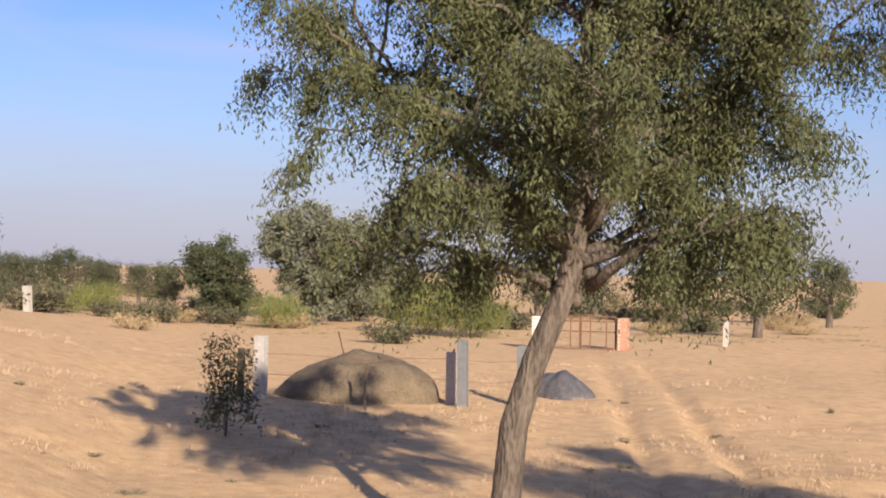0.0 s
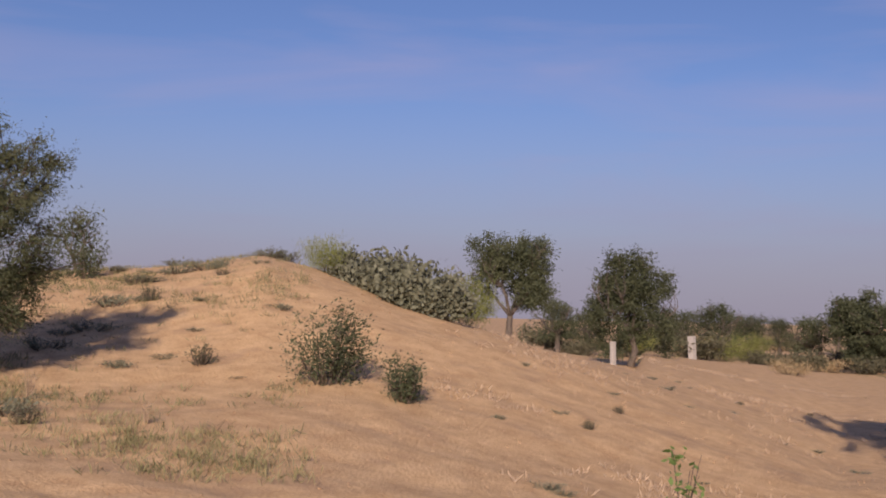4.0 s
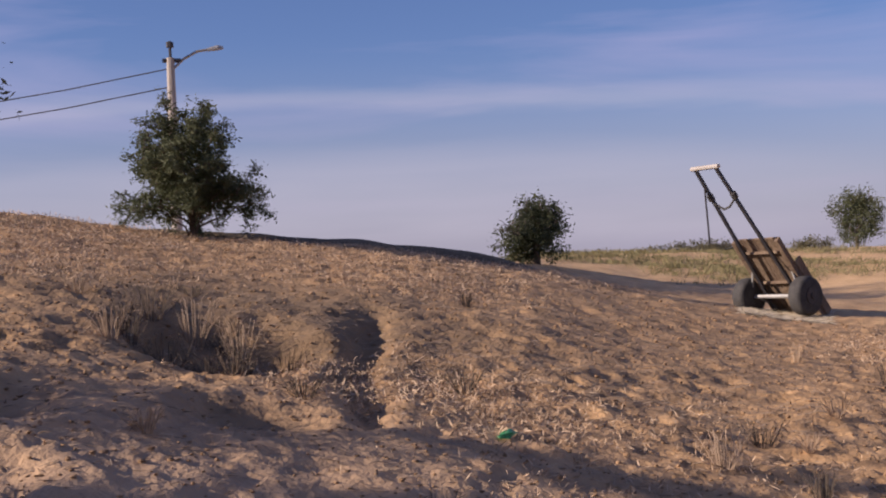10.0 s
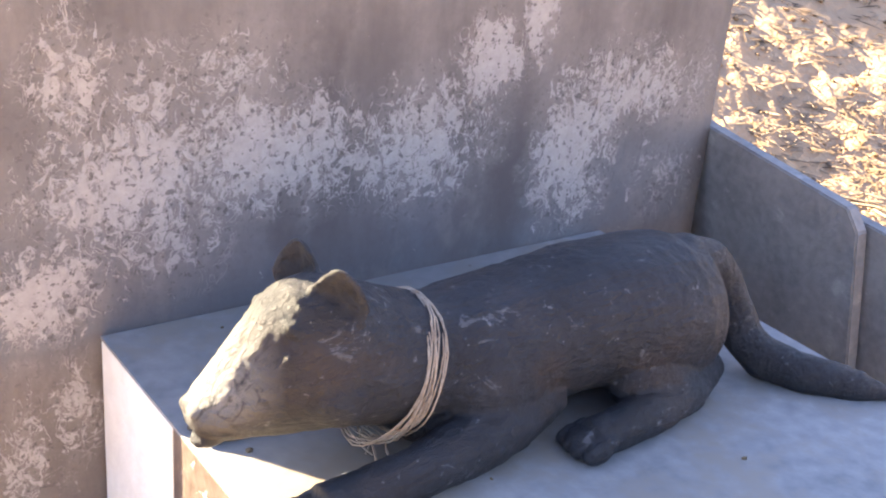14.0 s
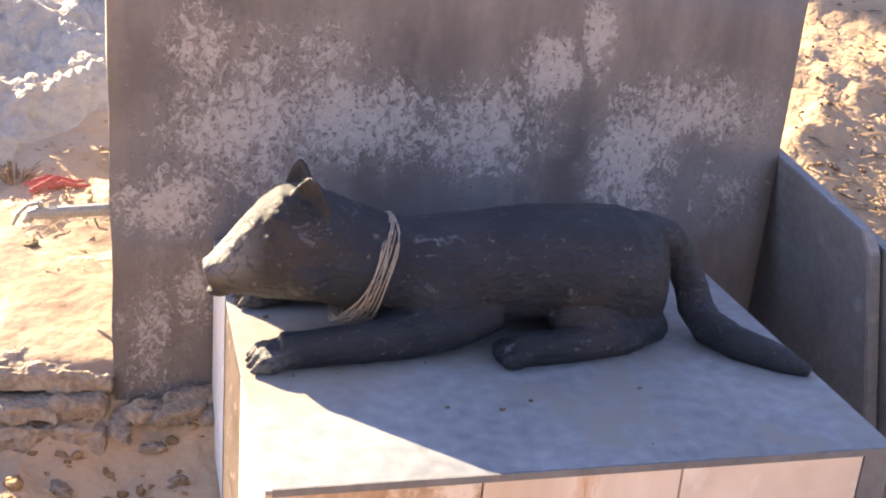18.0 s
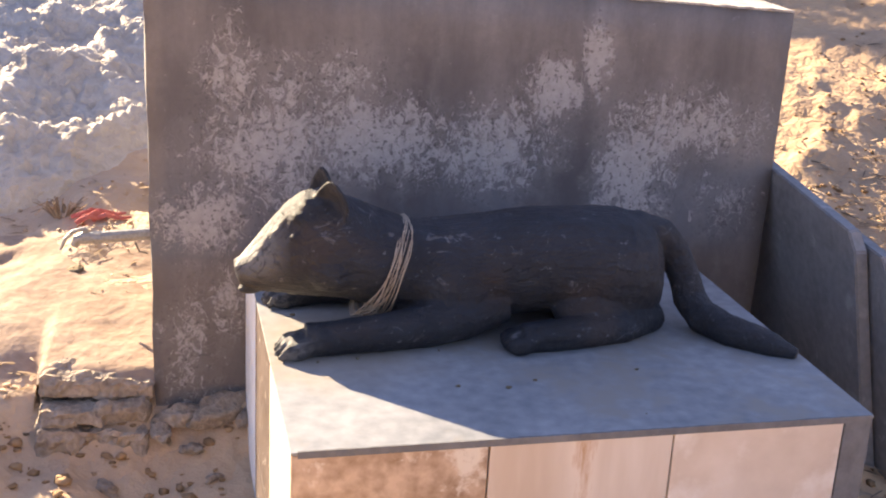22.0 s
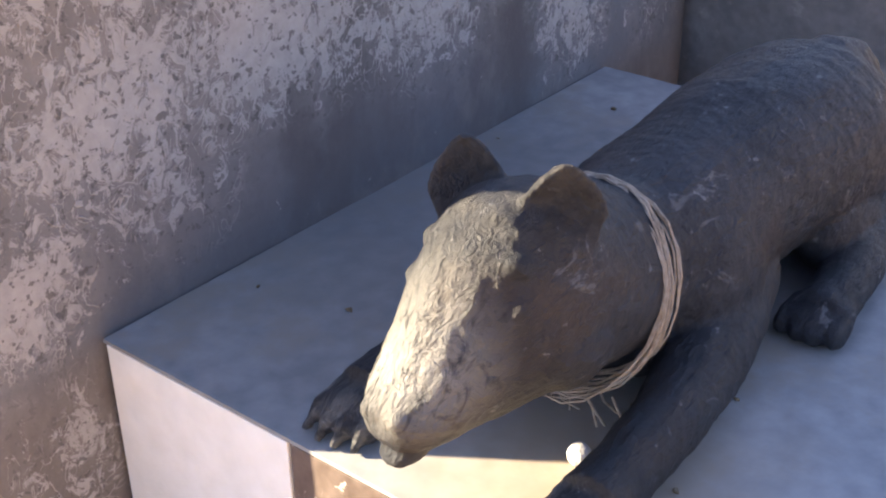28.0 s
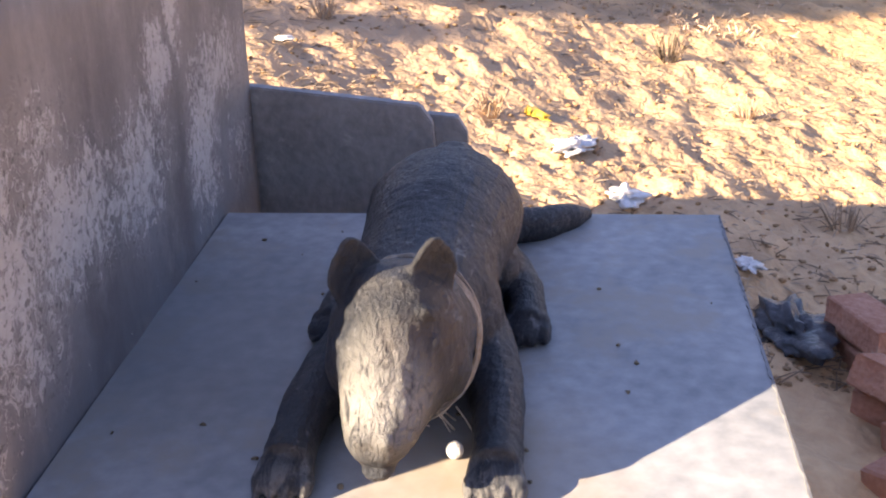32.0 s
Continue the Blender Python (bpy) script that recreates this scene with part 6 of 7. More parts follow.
def utility_pole():
    x, y = polar(50.95, 24)
    z = ground_at(x, y)
    t = thing("utility_pole", pose(x, y, z - 0.1), "concrete power pole with a street lamp arm", "utility pole")
    top = 1.39 + 24 * math.tan(radians(10.5)) - z
    part("shaft", rod([(0, 0, 0), (0, 0, top * 0.5), (0, 0, top)], [0.11, 0.095, 0.075], 10), POSTCEM, t)
    part("cap_pin", rod([(0, 0, top), (0, 0, top + 0.32)], 0.03, 6), IRON, t)
    part("insulator", rod([(0, 0, top + 0.2), (0, 0, top + 0.3)], 0.07, 8), IRON, t)
    side = Vector((math.cos(radians(-51)), math.sin(radians(-51)), 0))
    part("cross_arm", rod([-side * 0.15 + Vector((0, 0, top - 0.05)), side * 0.2 + Vector((0, 0, top - 0.05))], 0.04, 6), IRON, t)
    arm = part("lamp_arm", rod([Vector((0, 0, top - 0.25)), side * 0.25 + Vector((0, 0, top - 0.02)), side * 0.5 + Vector((0, 0, top + 0.12)), side * 0.75 + Vector((0, 0, top + 0.16))], 0.025, 8), STEEL, t)
    part("lamp_head", rod([side * 0.7 + Vector((0, 0, top + 0.15)), side * 0.9 + Vector((0, 0, top + 0.19)), side * 1.0 + Vector((0, 0, top + 0.19))], [0.05, 0.075, 0.04], 8, 0, 0.6), STEEL, t)
    # the wires run off along the ridge
    for k, dz in enumerate((0.0, -0.35)):
        p0 = Vector((x, y, z - 0.1 + top - 0.2 + dz))
        p1 = Vector((*polar(14, 40), p0.z + 1.0))
        pts = [p0.lerp(p1, i / 12) - Vector((0, 0, 1.2 * 4 * (i / 12) * (1 - i / 12))) for i in range(13)]
        me = bpy.data.meshes.new("wire")
        bm = rod(pts, 0.012, 5)
        bm.to_mesh(me)
        bm.free()
        me.materials.append(IRON)
        place("power_wire", me, label="sagging black power line", category="wire", group="power lines")


def plain_things():
    fence_post(standing(155.85, 37), 1.55, 0.26, POSTCEM, "square pale concrete fence post")
    fence_post(standing(162.95, 37.2), 1.30, 0.22, POSTCEM, "square pale concrete fence post")
    fence_post(standing(163.4, 36.4), 1.62, 0.22, STONE, "dark stone fence post beside a pale one", 1.0)
    fence_post(standing(165.6, 37), 1.5, 0.22, STONE, "dark stone fence post behind the tree trunk")
    fence_post(standing(155.1, 37.5), 1.2, 0.14, DARKBARK, "thin weathered wooden stake")
    fence_post(standing(142.15, 58), 1.1, 0.20, POSTCEM, "distant pale concrete fence post", 2.0)
    fence_post(standing(145.7, 73), 1.35, 0.34, POSTCEM, "distant pale concrete fence post leaning over", 4.0)
    fence_post(standing(174.0, 66), 1.2, 0.25, POSTCEM, "pale post by the scrub fence")
    gate()
    heap("earth_mound", standing(159.7, 38.2), 4.3, 3.4, 1.2, EARTH, "big rounded mound of dark earth and dung", "mound", 3.0, 0.0, 0.22)
    x, y = polar(158.9, 38.6)
    me = bpy.data.meshes.new("stick")
    bm = rod([(0, 0, 0), (0.18, 0, 0.65)], 0.02, 6)
    bm.to_mesh(me)
    bm.free()
    me.materials.append(DARKBARK)
    place("stick", me, m=pose(x, y, ground_at(x, y) + 0.95), label="bare stick stuck in the earth mound", category="stick")
    bm = rod([(0, 0, -0.1), (0.03, 0, 0.6), (-0.02, 0, 1.1)], 0.03, 6)
    me = bpy.data.meshes.new("stake")
    bm.to_mesh(me)
    bm.free()
    me.materials.append(DARKBARK)
    place("wooden_stake", me, m=standing(159.8, 35.5), label="dark wooden stake before the mound", category="stake")
    heap("tarpaulin_mound", standing(167.1, 39.5), 1.75, 1.3, 0.72, TARP, "low heap covered with a dusty purple tarpaulin", "covered heap", 9.0, 0.07, 0.3)
    # fence wires
    ends = [polar(142.3, 78), polar(155.85, 37), polar(162.95, 37.2), polar(165.6, 37)]
    for h in (0.6, 1.1):
        for (ax, ay), (bx, by) in zip(ends[1:], ends[2:]):
            p0, p1 = Vector((ax, ay, ground_at(ax, ay) + h)), Vector((bx, by, ground_at(bx, by) + h))
            me = bpy.data.meshes.new("wire")
            bm = rod([p0, (p0 + p1) / 2 - Vector((0, 0, 0.06)), p1], 0.008, 4)
            bm.to_mesh(me)
            bm.free()
            me.materials.append(RUST)
            place("fence_wire", me, label="thin rusty fence wire between posts", category="wire", group="fence wires")
    # potted seedling on a stack of bricks
    m = standing(145.35, 11.2, 20, sink=0.0)
    for k in range(3):
        rubble_brick(m @ pose(0.02 * k, 0, 0.07 * k, 0, 0, 15 * k), "brick in the stack under the planter", group="planter bricks")
    pl = thing("planter", m @ pose(0, 0, 0.21), "shallow pale terracotta planter with a thin seedling", "planter")
    bm = prism([(-0.13, -0.08), (0.13, -0.08), (0.13, 0.08), (-0.13, 0.08)], 0, 0.09, 0.008)
    part("tray", bm, TERRACOTTA, pl)
    part("soil", box(-0.115, 0.115, -0.065, 0.065, 0.085, 0.095), EARTH, pl)
    for k in range(5):
        dx, dy = random.uniform(-0.1, 0.1), random.uniform(-0.05, 0.05)
        part("stem", rod([(dx * 0.5, dy, 0.09), (dx, dy, 0.3), (dx * 1.9, dy * 2, random.uniform(0.45, 0.68))], [0.007, 0.005, 0.003], 5), DARKBARK, pl)
    g = np.random.default_rng(4)
    cen = np.stack([g.uniform(-0.16, 0.12, 26), g.uniform(-0.08, 0.08, 26), g.uniform(0.15, 0.65, 26)], 1)
    place("leaves", leaf_mesh(cen, 3, (0.03, 0.03, 0.03), 0.07, 0.3, SEEDLEAF, 4, slim=0.5, name="leaves"), pl)


TERRACOTTA = material("pale_terracotta", (0.46, 0.28, 0.18), (0.58, 0.38, 0.26), 10.0, 0.9, 0.2)
SEEDLEAF = material("fresh_green_leaves", (0.10, 0.16, 0.04), (0.18, 0.26, 0.08), 3.0, 0.6, 0.0, vary=0.2, through_light=0.3)


def bund():
    """The low dark earth bank along the ridge."""
    verts, faces = [], []
    steps = 120
    for i in range(steps + 1):
        az = 40 + 28.5 * i / steps
        for k, (dr, h) in enumerate(((-0.45, -0.06), (-0.2, 0.08), (0.0, 0.14), (0.25, 0.12), (0.6, -0.08))):
            x, y = polar(az, 15.9 + dr)
            fade = min(1, i / 8, (steps - i) / 12)
            z = float(land(np.array([x]), np.array([y]), False)[0]) + h * fade * (0.8 + 0.5 * noise.noise((i * 0.11, k * 0.4, 0))) - 0.05 * (1 - fade)
            verts.append((x, y, z))
    for i in range(steps):
        for k in range(4):
            a = i * 5 + k
            faces.append((a, a + 1, a + 6, a + 5))
    place("earth_bund", mesh_from("earth_bund", verts, faces, EARTH, True), label="low dark earth bank along the sand ridge", category="bank", kind="structure")


plain_things()
bund()
cart()
utility_pole()


# ---- round the tank ----
def lump(name, m, size, mat, label, category, seed, jag=0.35, detail=3, group=""):
    """A crumpled or broken lump: a ball beaten out of shape, flat below."""
    bm = bmesh.new()
    bmesh.ops.create_icosphere(bm, subdivisions=detail, radius=0.5)
    for v in bm.verts:
        d = 1 + jag * noise.noise(v.co * 3.1 + Vector((seed, 0, 0))) + jag * 0.6 * noise.noise(v.co * 8 + Vector((0, seed, 0)))
        v.co = v.co * d
        v.co.z = max(v.co.z, -0.18)
        v.co = Vector((v.co.x * size[0], v.co.y * size[1], v.co.z * size[2]))
    me = bpy.data.meshes.new(name)
    bm.to_mesh(me)
    bm.free()
    me.materials.append(mat)
    me.polygons.foreach_set("use_smooth", [True] * len(me.polygons))
    return place(name, me, m=m, label=label, category=category, group=group)


def on_ground(x, y, turn=0.0, dz=0.0, rx=0.0, ry=0.0):
    return pose(x, y, ground_at(x, y) + dz, rx, ry, turn)


def rough_block(x0, x1, y0, y1, z0, z1, amp, seed, step=0.012):
    """A broken mortar block: a box with fine faces, gnawed and pitted."""
    bm = bmesh.new()
    nx, ny, nz = (max(2, int((b - a) / step)) for a, b in ((x0, x1), (y0, y1), (z0, z1)))
    seen = {}

    def vert(i, j, k):
        if (i, j, k) not in seen:
            p = Vector((x0 + (x1 - x0) * i / nx, y0 + (y1 - y0) * j / ny, z0 + (z1 - z0) * k / nz))
            n = Vector(((i == nx) - (i == 0), (j == ny) - (j == 0), (k == nz) - (k == 0))).normalized()
            q = p + Vector((seed, 0, 0))
            d = amp * (0.9 * noise.noise(q * 9) + 0.6 * noise.noise(q * 24) + 0.35 * noise.noise(q * 60)) - amp * 1.6 * max(0.0, noise.noise(q * 15 + Vector((0, 3, 0))) - 0.25) - 0.006 * ((i in (0, nx)) + (j in (0, ny)) + (k in (0, nz)) - 1)
            seen[i, j, k] = bm.verts.new(p + n * d)
        return seen[i, j, k]
    for j in range(ny):
        for k in range(nz):
            bm.faces.new([vert(0, *q) for q in ((j, k), (j, k + 1), (j + 1, k + 1), (j + 1, k))])
            bm.faces.new([vert(nx, *q) for q in ((j, k), (j + 1, k), (j + 1, k + 1), (j, k + 1))])
    for i in range(nx):
        for k in range(nz):
            bm.faces.new([vert(i + a, 0, k + b) for a, b in ((0, 0), (1, 0), (1, 1), (0, 1))])
            bm.faces.new([vert(i + a, ny, k + b) for a, b in ((0, 0), (0, 1), (1, 1), (1, 0))])
        for j in range(ny):
            bm.faces.new([vert(i + a, j + b, nz) for a, b in ((0, 0), (1, 0), (1, 1), (0, 1))])
    return bm


def broken_ledge():
    """The crumbling concrete ledge along the tank's left side."""
    t = thing("broken_ledge", Matrix.Identity(4), "crumbling sand-covered concrete ledge beside the tank", "ledge")
    part("mortar_block", rough_block(-0.458, -0.215, -0.075, 0.12, -0.14, 0.040, 0.026, 1.0), RUBBLE, t)
    part("mortar_block", rough_block(-0.450, -0.300, -0.066, 0.12, 0.035, 0.085, 0.022, 7.0), RUBBLE, t)
    part("mortar_block", rough_block(-0.330, -0.216, -0.045, 0.12, 0.030, 0.080, 0.020, 12.0), RUBBLE, t)
    part("crust", rough_block(-0.448, -0.206, -0.020, 0.14, 0.082, 0.132, 0.018, 3.0), RUBBLE, t)
    cols, rows, verts, faces = 60, 80, [], []
    x0, x1, y0, y1 = -0.95, -0.203, -0.005, 0.9
    for j in range(rows + 1):
        for i in range(cols + 1):
            u, v = i / cols, j / rows
            x = x0 + (x1 - x0) * u
            y = y0 + (y1 - y0) * v + 0.02 * noise.noise((x * 14, 0, 3)) * (1 - v)
            low = ground_at(x, y) - 0.012
            rise = float(smooth(0.05, 0.66, u)) * (float(smooth(0.0, 0.4, v)) if x < -0.455 else 1.0)
            rise *= 1 - float(smooth(0.75, 1.0, v))
            top = 0.136 + 0.095 * v + 0.010 * noise.noise((x * 7, y * 7, 2)) + 0.003 * noise.noise((x * 24, y * 24, 5)) + 0.0015 * noise.noise((x * 70, y * 70, 5)) - max(0.0, 1 - v * 30) * 0.02
            verts.append((x, y, low + (top - low) * rise))
    for j in range(rows):
        for i in range(cols):
            a = j * (cols + 1) + i
            faces.append((a, a + 1, a + cols + 2, a + cols + 1))
    place("sand_cover", mesh_from("sand_cover", verts, faces, DAMPSAND, True), t)
    for k, (x, y, z, size) in enumerate(((-0.150, -0.025, 0.045, 0.11), (-0.065, -0.015, 0.055, 0.15), (-0.01, -0.03, 0.05, 0.07), (-0.19, -0.05, 0.02, 0.08), (-0.30, -0.14, -0.07, 0.07), (-0.12, -0.09, 0.0, 0.05), (-0.07, -0.16, -0.03, 0.04))):
        q = lump("mortar_lump", pose(x, y, z, 10 * k, 0, 37 * k), (size, size * 0.5, size * 0.62), RUBBLE, "", "", 50 + k * 1.3, 0.5, 3)
        q.parent = t


DAMPSAND = material("caked_brown_sand", (0.285, 0.195, 0.138), (0.42, 0.300, 0.222), 7.0, 0.95, 0.12, 6.0, (0.48, 0.37, 0.285), 5.0, (0.55, 0.7))
RUBBLE = material("pale_broken_mortar", (0.24, 0.185, 0.14), (0.46, 0.37, 0.29), 16.0, 0.95, 0.7, 5.0)


def tap():
    t = thing("water_tap", SETTLED, "old metal tap on a short pipe from the tank's side", "tap")
    y, z = 0.42, 0.35
    part("pipe", rod([(-0.19, y, z + 0.008), (-0.325, y, z)], 0.015, 10), STEEL, t)
    part("collar", rod([(-0.315, y, z), (-0.332, y, z)], 0.017, 8), STEEL, t)
    part("body", rod([(-0.330, y, z), (-0.355, y, z), (-0.370, y, z - 0.004), (-0.378, y, z - 0.02)], [0.014, 0.016, 0.013, 0.010], 10), STEEL, t)
    part("spindle", rod([(-0.350, y, z), (-0.350, y, z + 0.025)], 0.007, 8), STEEL, t)
    part("handle", rod([(-0.350, y, z + 0.024), (-0.378, y, z + 0.018), (-0.398, y, z - 0.002), (-0.410, y, z - 0.028)], [0.006, 0.005, 0.005, 0.004], 8), STEEL, t)
    part("cord", rod([(-0.235, y - 0.005, z - 0.012), (-0.225, y - 0.01, z - 0.035), (-0.205, y - 0.01, z - 0.04)], 0.003, 5), THREAD, t)


def sand_heap(cx, cy, w, d, h):
    """Loose building sand tipped in a ridged, lumpy heap with a trodden skirt."""
    n, verts, faces = 230, [], []
    xs, ys = np.meshgrid(cx + w / 2 * np.linspace(-1, 1, n + 1), cy + d / 2 * np.linspace(-1, 1, n + 1))
    base = land(xs, ys, False)
    for j in range(n + 1):
        for i in range(n + 1):
            u, v = 2 * i / n - 1, 2 * j / n - 1
            x, y = xs[j, i], ys[j, i]
            edge = max(0.0, 1 - (u * u + v * v) * (1 + 0.3 * noise.noise((x * 2, y * 2, 5))))
            furrow = 1 - abs(noise.noise((x * 1.5 + y * 1.1, y * 1.0 - x * 0.8, 1)))
            lumps = 0.06 * (1 - 2 * abs(noise.noise((x * 3 + y * 2, y * 2 - x * 1.2, 7)))) + 0.04 * noise.noise((x * 9, y * 9, 7)) + 0.032 * (0.5 - abs(noise.noise((x * 17, y * 17, 9)))) + 0.022 * noise.noise((x * 42, y * 42, 2))
            z = h * edge ** 1.1 * (0.5 + 0.9 * furrow ** 3) + min(1.0, edge * 3) * lumps
            verts.append((x, y, float(base[j, i]) + z - 0.06 * (1 - min(1, edge * 6)) + 0.01))
    for j in range(n):
        for i in range(n):
            a = j * (n + 1) + i
            faces.append((a, a + 1, a + n + 2, a + n + 1))
    place("heap_of_sand", mesh_from("heap_of_sand", verts, faces, HEAP, True), label="pale lumpy heap of loose building sand", category="sand heap")


def near_things():
    broken_ledge()
    tap()
    sand_heap(-1.55, 2.05, 3.2, 3.1, 0.09)
    for k in range(9):
        x, y = random.uniform(-1.3, -0.45), random.uniform(1.2, 1.9)
        s = random.uniform(0.04, 0.10)
        lump("loose_stone", on_ground(x, y, k * 40, s * 0.1), (s * 1.3, s, s * 0.8), HEAP, "pale stone lying by the sand heap", "stone", k * 2.1, 0.4, 2, "stones by the heap")
    t = thing("red_cloth", on_ground(-0.46, 0.78, 30, 0.015), "torn strips of faded red cloth in the sand", "cloth")
    for k in range(7):
        a = random.uniform(-0.5, 0.5)
        q = Vector((random.uniform(-0.04, 0.03), random.uniform(-0.04, 0.04), random.uniform(0, 0.008)))
        part("strip", rod([q, q + Vector((0.035, 0.03 * a, 0.012)), q + Vector((0.075, 0.06 * a, 0.0)), q + Vector((0.10, 0.10 * a, 0.004))], [0.006, 0.008, 0.006, 0.003], 8, 0.25, 0.3), REDCLOTH, t)
    dead_tuft("dry_plant", on_ground(-0.52, 0.84), 0.05, 0.17, "dead dry weed by the tank", 71)
    lump("dung_lump", on_ground(-0.44, 0.52, 0, 0.004), (0.06, 0.04, 0.025), EARTH, "small dark dung lump on the ledge", "dung", 8.0, 0.6, 2)
    # litter beyond the plinth's end
    for k, (x, y, w) in enumerate(((2.40, -0.58, 0.15), (2.28, 0.28, 0.13), (2.55, 0.22, 0.15), (2.74, -0.40, 0.17), (1.98, -0.93, 0.08), (2.95, 0.6, 0.07))):
        lump("plastic_rag", on_ground(x, y, 50 * k, 0.015), (w, w * 0.62, w * 0.24), PAPER, "crumpled white plastic bag on the sand", "plastic bag", 11 + k * 3.7, 1.0, 4, "plastic litter")
    lump("black_plastic_bag", on_ground(1.72, -1.02, 10, 0.02), (0.27, 0.14, 0.085), BLACKPLASTIC, "torn black plastic bag beside the bricks", "plastic bag", 31.0, 0.9, 4)
    lump("yellow_wrapper", on_ground(3.0, -0.26, 35, 0.012), (0.17, 0.045, 0.03), YELLOW, "twisted yellow plastic wrapper", "wrapper", 6.0, 0.7)
    lump("green_scrap", on_ground(5.54, 1.08, 10, 0.012), (0.18, 0.07, 0.04), GREENPLASTIC, "scrap of green plastic on the slope", "plastic scrap", 7.0, 0.8)
    t = thing("blue_strip", on_ground(1.34, -0.52, -55, 0.02), "bent strip of blue plastic behind the slabs", "plastic strip")
    part("strip", rod([(0, 0, 0), (0.09, 0.005, 0.012), (0.2, 0, 0.0)], 0.016, 6, 0, 0.35), BLUEPLASTIC, t)
    # loose bricks
    for k, (x, y, dz, rx, ry, rz) in enumerate(((1.62, -1.20, 0.0, 0, 4, 12), (1.66, -1.19, 0.072, 3, 0, 25), (1.40, -1.24, 0.0, 8, 0, 70), (1.36, -1.22, 0.07, 18, -8, 50), (1.20, -1.26, 0.0, 0, 10, 20), (1.24, -1.30, 0.06, -12, 5, 95),
                                                (1.50, -1.36, 0.02, 0, 0, 60), (1.08, -1.22, 0.0, 6, 6, 130), (1.78, -1.36, 0.0, 0, 0, 5), (1.32, -1.42, 0.02, 20, 0, 10))):
        rubble_brick(on_ground(x, y, rz, dz, rx, ry), "chipped red brick in the loose pile by the plinth", group="loose bricks by the plinth", size=(0.225, 0.11, 0.072))
    # dead weeds and twigs
    g = np.random.default_rng(77)
    for k, (x, y, h, w) in enumerate(((2.92, -0.12, 0.09, 0.22), (2.62, -1.25, 0.09, 0.3), (1.42, -0.5, 0.09, 0.2), (3.3, 0.55, 0.08, 0.22), (3.5, -1.0, 0.08, 0.22), (4.1, 0.1, 0.10, 0.22), (2.9, 1.3, 0.09, 0.25), (3.7, 1.9, 0.12, 0.3), (2.2, -1.5, 0.06, 0.26))):
        dead_tuft("dead_weed", on_ground(x, y, k * 50), h, w, "dead straw-coloured weed clump on the sand", 80 + k)
    for k in range(9):
        x, y = polar(48 + 0.9 * k + g.uniform(-0.6, 0.6), 7.6 + 1.6 * g.uniform(0, 1))
        dead_tuft("dead_weed", on_ground(x, y, k * 47), g.uniform(0.18, 0.32), g.uniform(0.4, 0.7), "dark dead weed clump in the dug hollow", 220 + k, dark=True)
    for k in range(18):
        az, r = g.uniform(45, 85), g.uniform(4.2, 12)
        x, y = polar(az, r)
        dead_tuft("dead_weed", on_ground(x, y, k * 33), g.uniform(0.1, 0.24), g.uniform(0.2, 0.5), "dead brown weed clump on the slope", 120 + k, dark=k % 2 == 0)
    for az, r, h, w in ((109.4, 12.4, 0.5, 0.35), (109.9, 12.9, 0.35, 0.3), (112.9, 11.9, 0.1, 0.7), (53.5, 8.5, 0.35, 0.6), (51.5, 8.8, 0.4, 0.6), (121, 14.0, 0.25, 0.2), (116.0, 16, 0.4, 0.3)):
        x, y = polar(az, r)
        dead_tuft("dry_grass", on_ground(x, y, az), h, w, "tuft of pale dry grass on the sand", int(az * 10))
    for k, (x, y, ln, turn) in enumerate(((2.05, 0.52, 0.42, -42), (2.1, 0.42, 0.3, -60), (1.85, 0.45, 0.22, 20), (2.3, 0.1, 0.25, -20), (1.7, 0.3, 0.3, 40), (2.0, 0.25, 0.26, -75), (1.6, -0.3, 0.3, 60), (1.5, -0.2, 0.26, 100))):
        t = thing("dry_stick", on_ground(x, y, turn, 0.012), "thin dry stick lying on the sand", "stick", "sticks by the tank")
        part("stem", rod([(-ln / 2, 0, 0.0), (0, random.uniform(-0.02, 0.02), 0.012), (ln / 2, 0, 0.004)], [0.006, 0.005, 0.003], 6), STRAWWOOD, t)
        part("twig", rod([(0, 0, 0.01), (ln * 0.2, random.choice((-1, 1)) * 0.06, 0.014)], [0.003, 0.002], 5), STRAWWOOD, t)
    # a small white ball and crumbs on the plinth
    bm = bmesh.new()
    bmesh.ops.create_uvsphere(bm, u_segments=14, v_segments=10, radius=0.011)
    me = bpy.data.meshes.new("sweet")
    bm.to_mesh(me)
    bm.free()
    me.materials.append(PAPER)
    place("white_sweet", me, m=SETTLED @ Matrix.Translation((0.131, -0.493, 0.461)), label="small white sweet lying on the plinth", category="sweet")
    crumbs = []
    for k in range(26):
        x, y = random.uniform(0.05, 0.93), random.uniform(-0.87, -0.03)
        crumbs.append((x, y, 0.4515, random.uniform(0.002, 0.0045)))
    scatter("crumbs", crumbs, EARTH, SETTLED, "dark crumbs strewn on the plinth top", "crumbs")


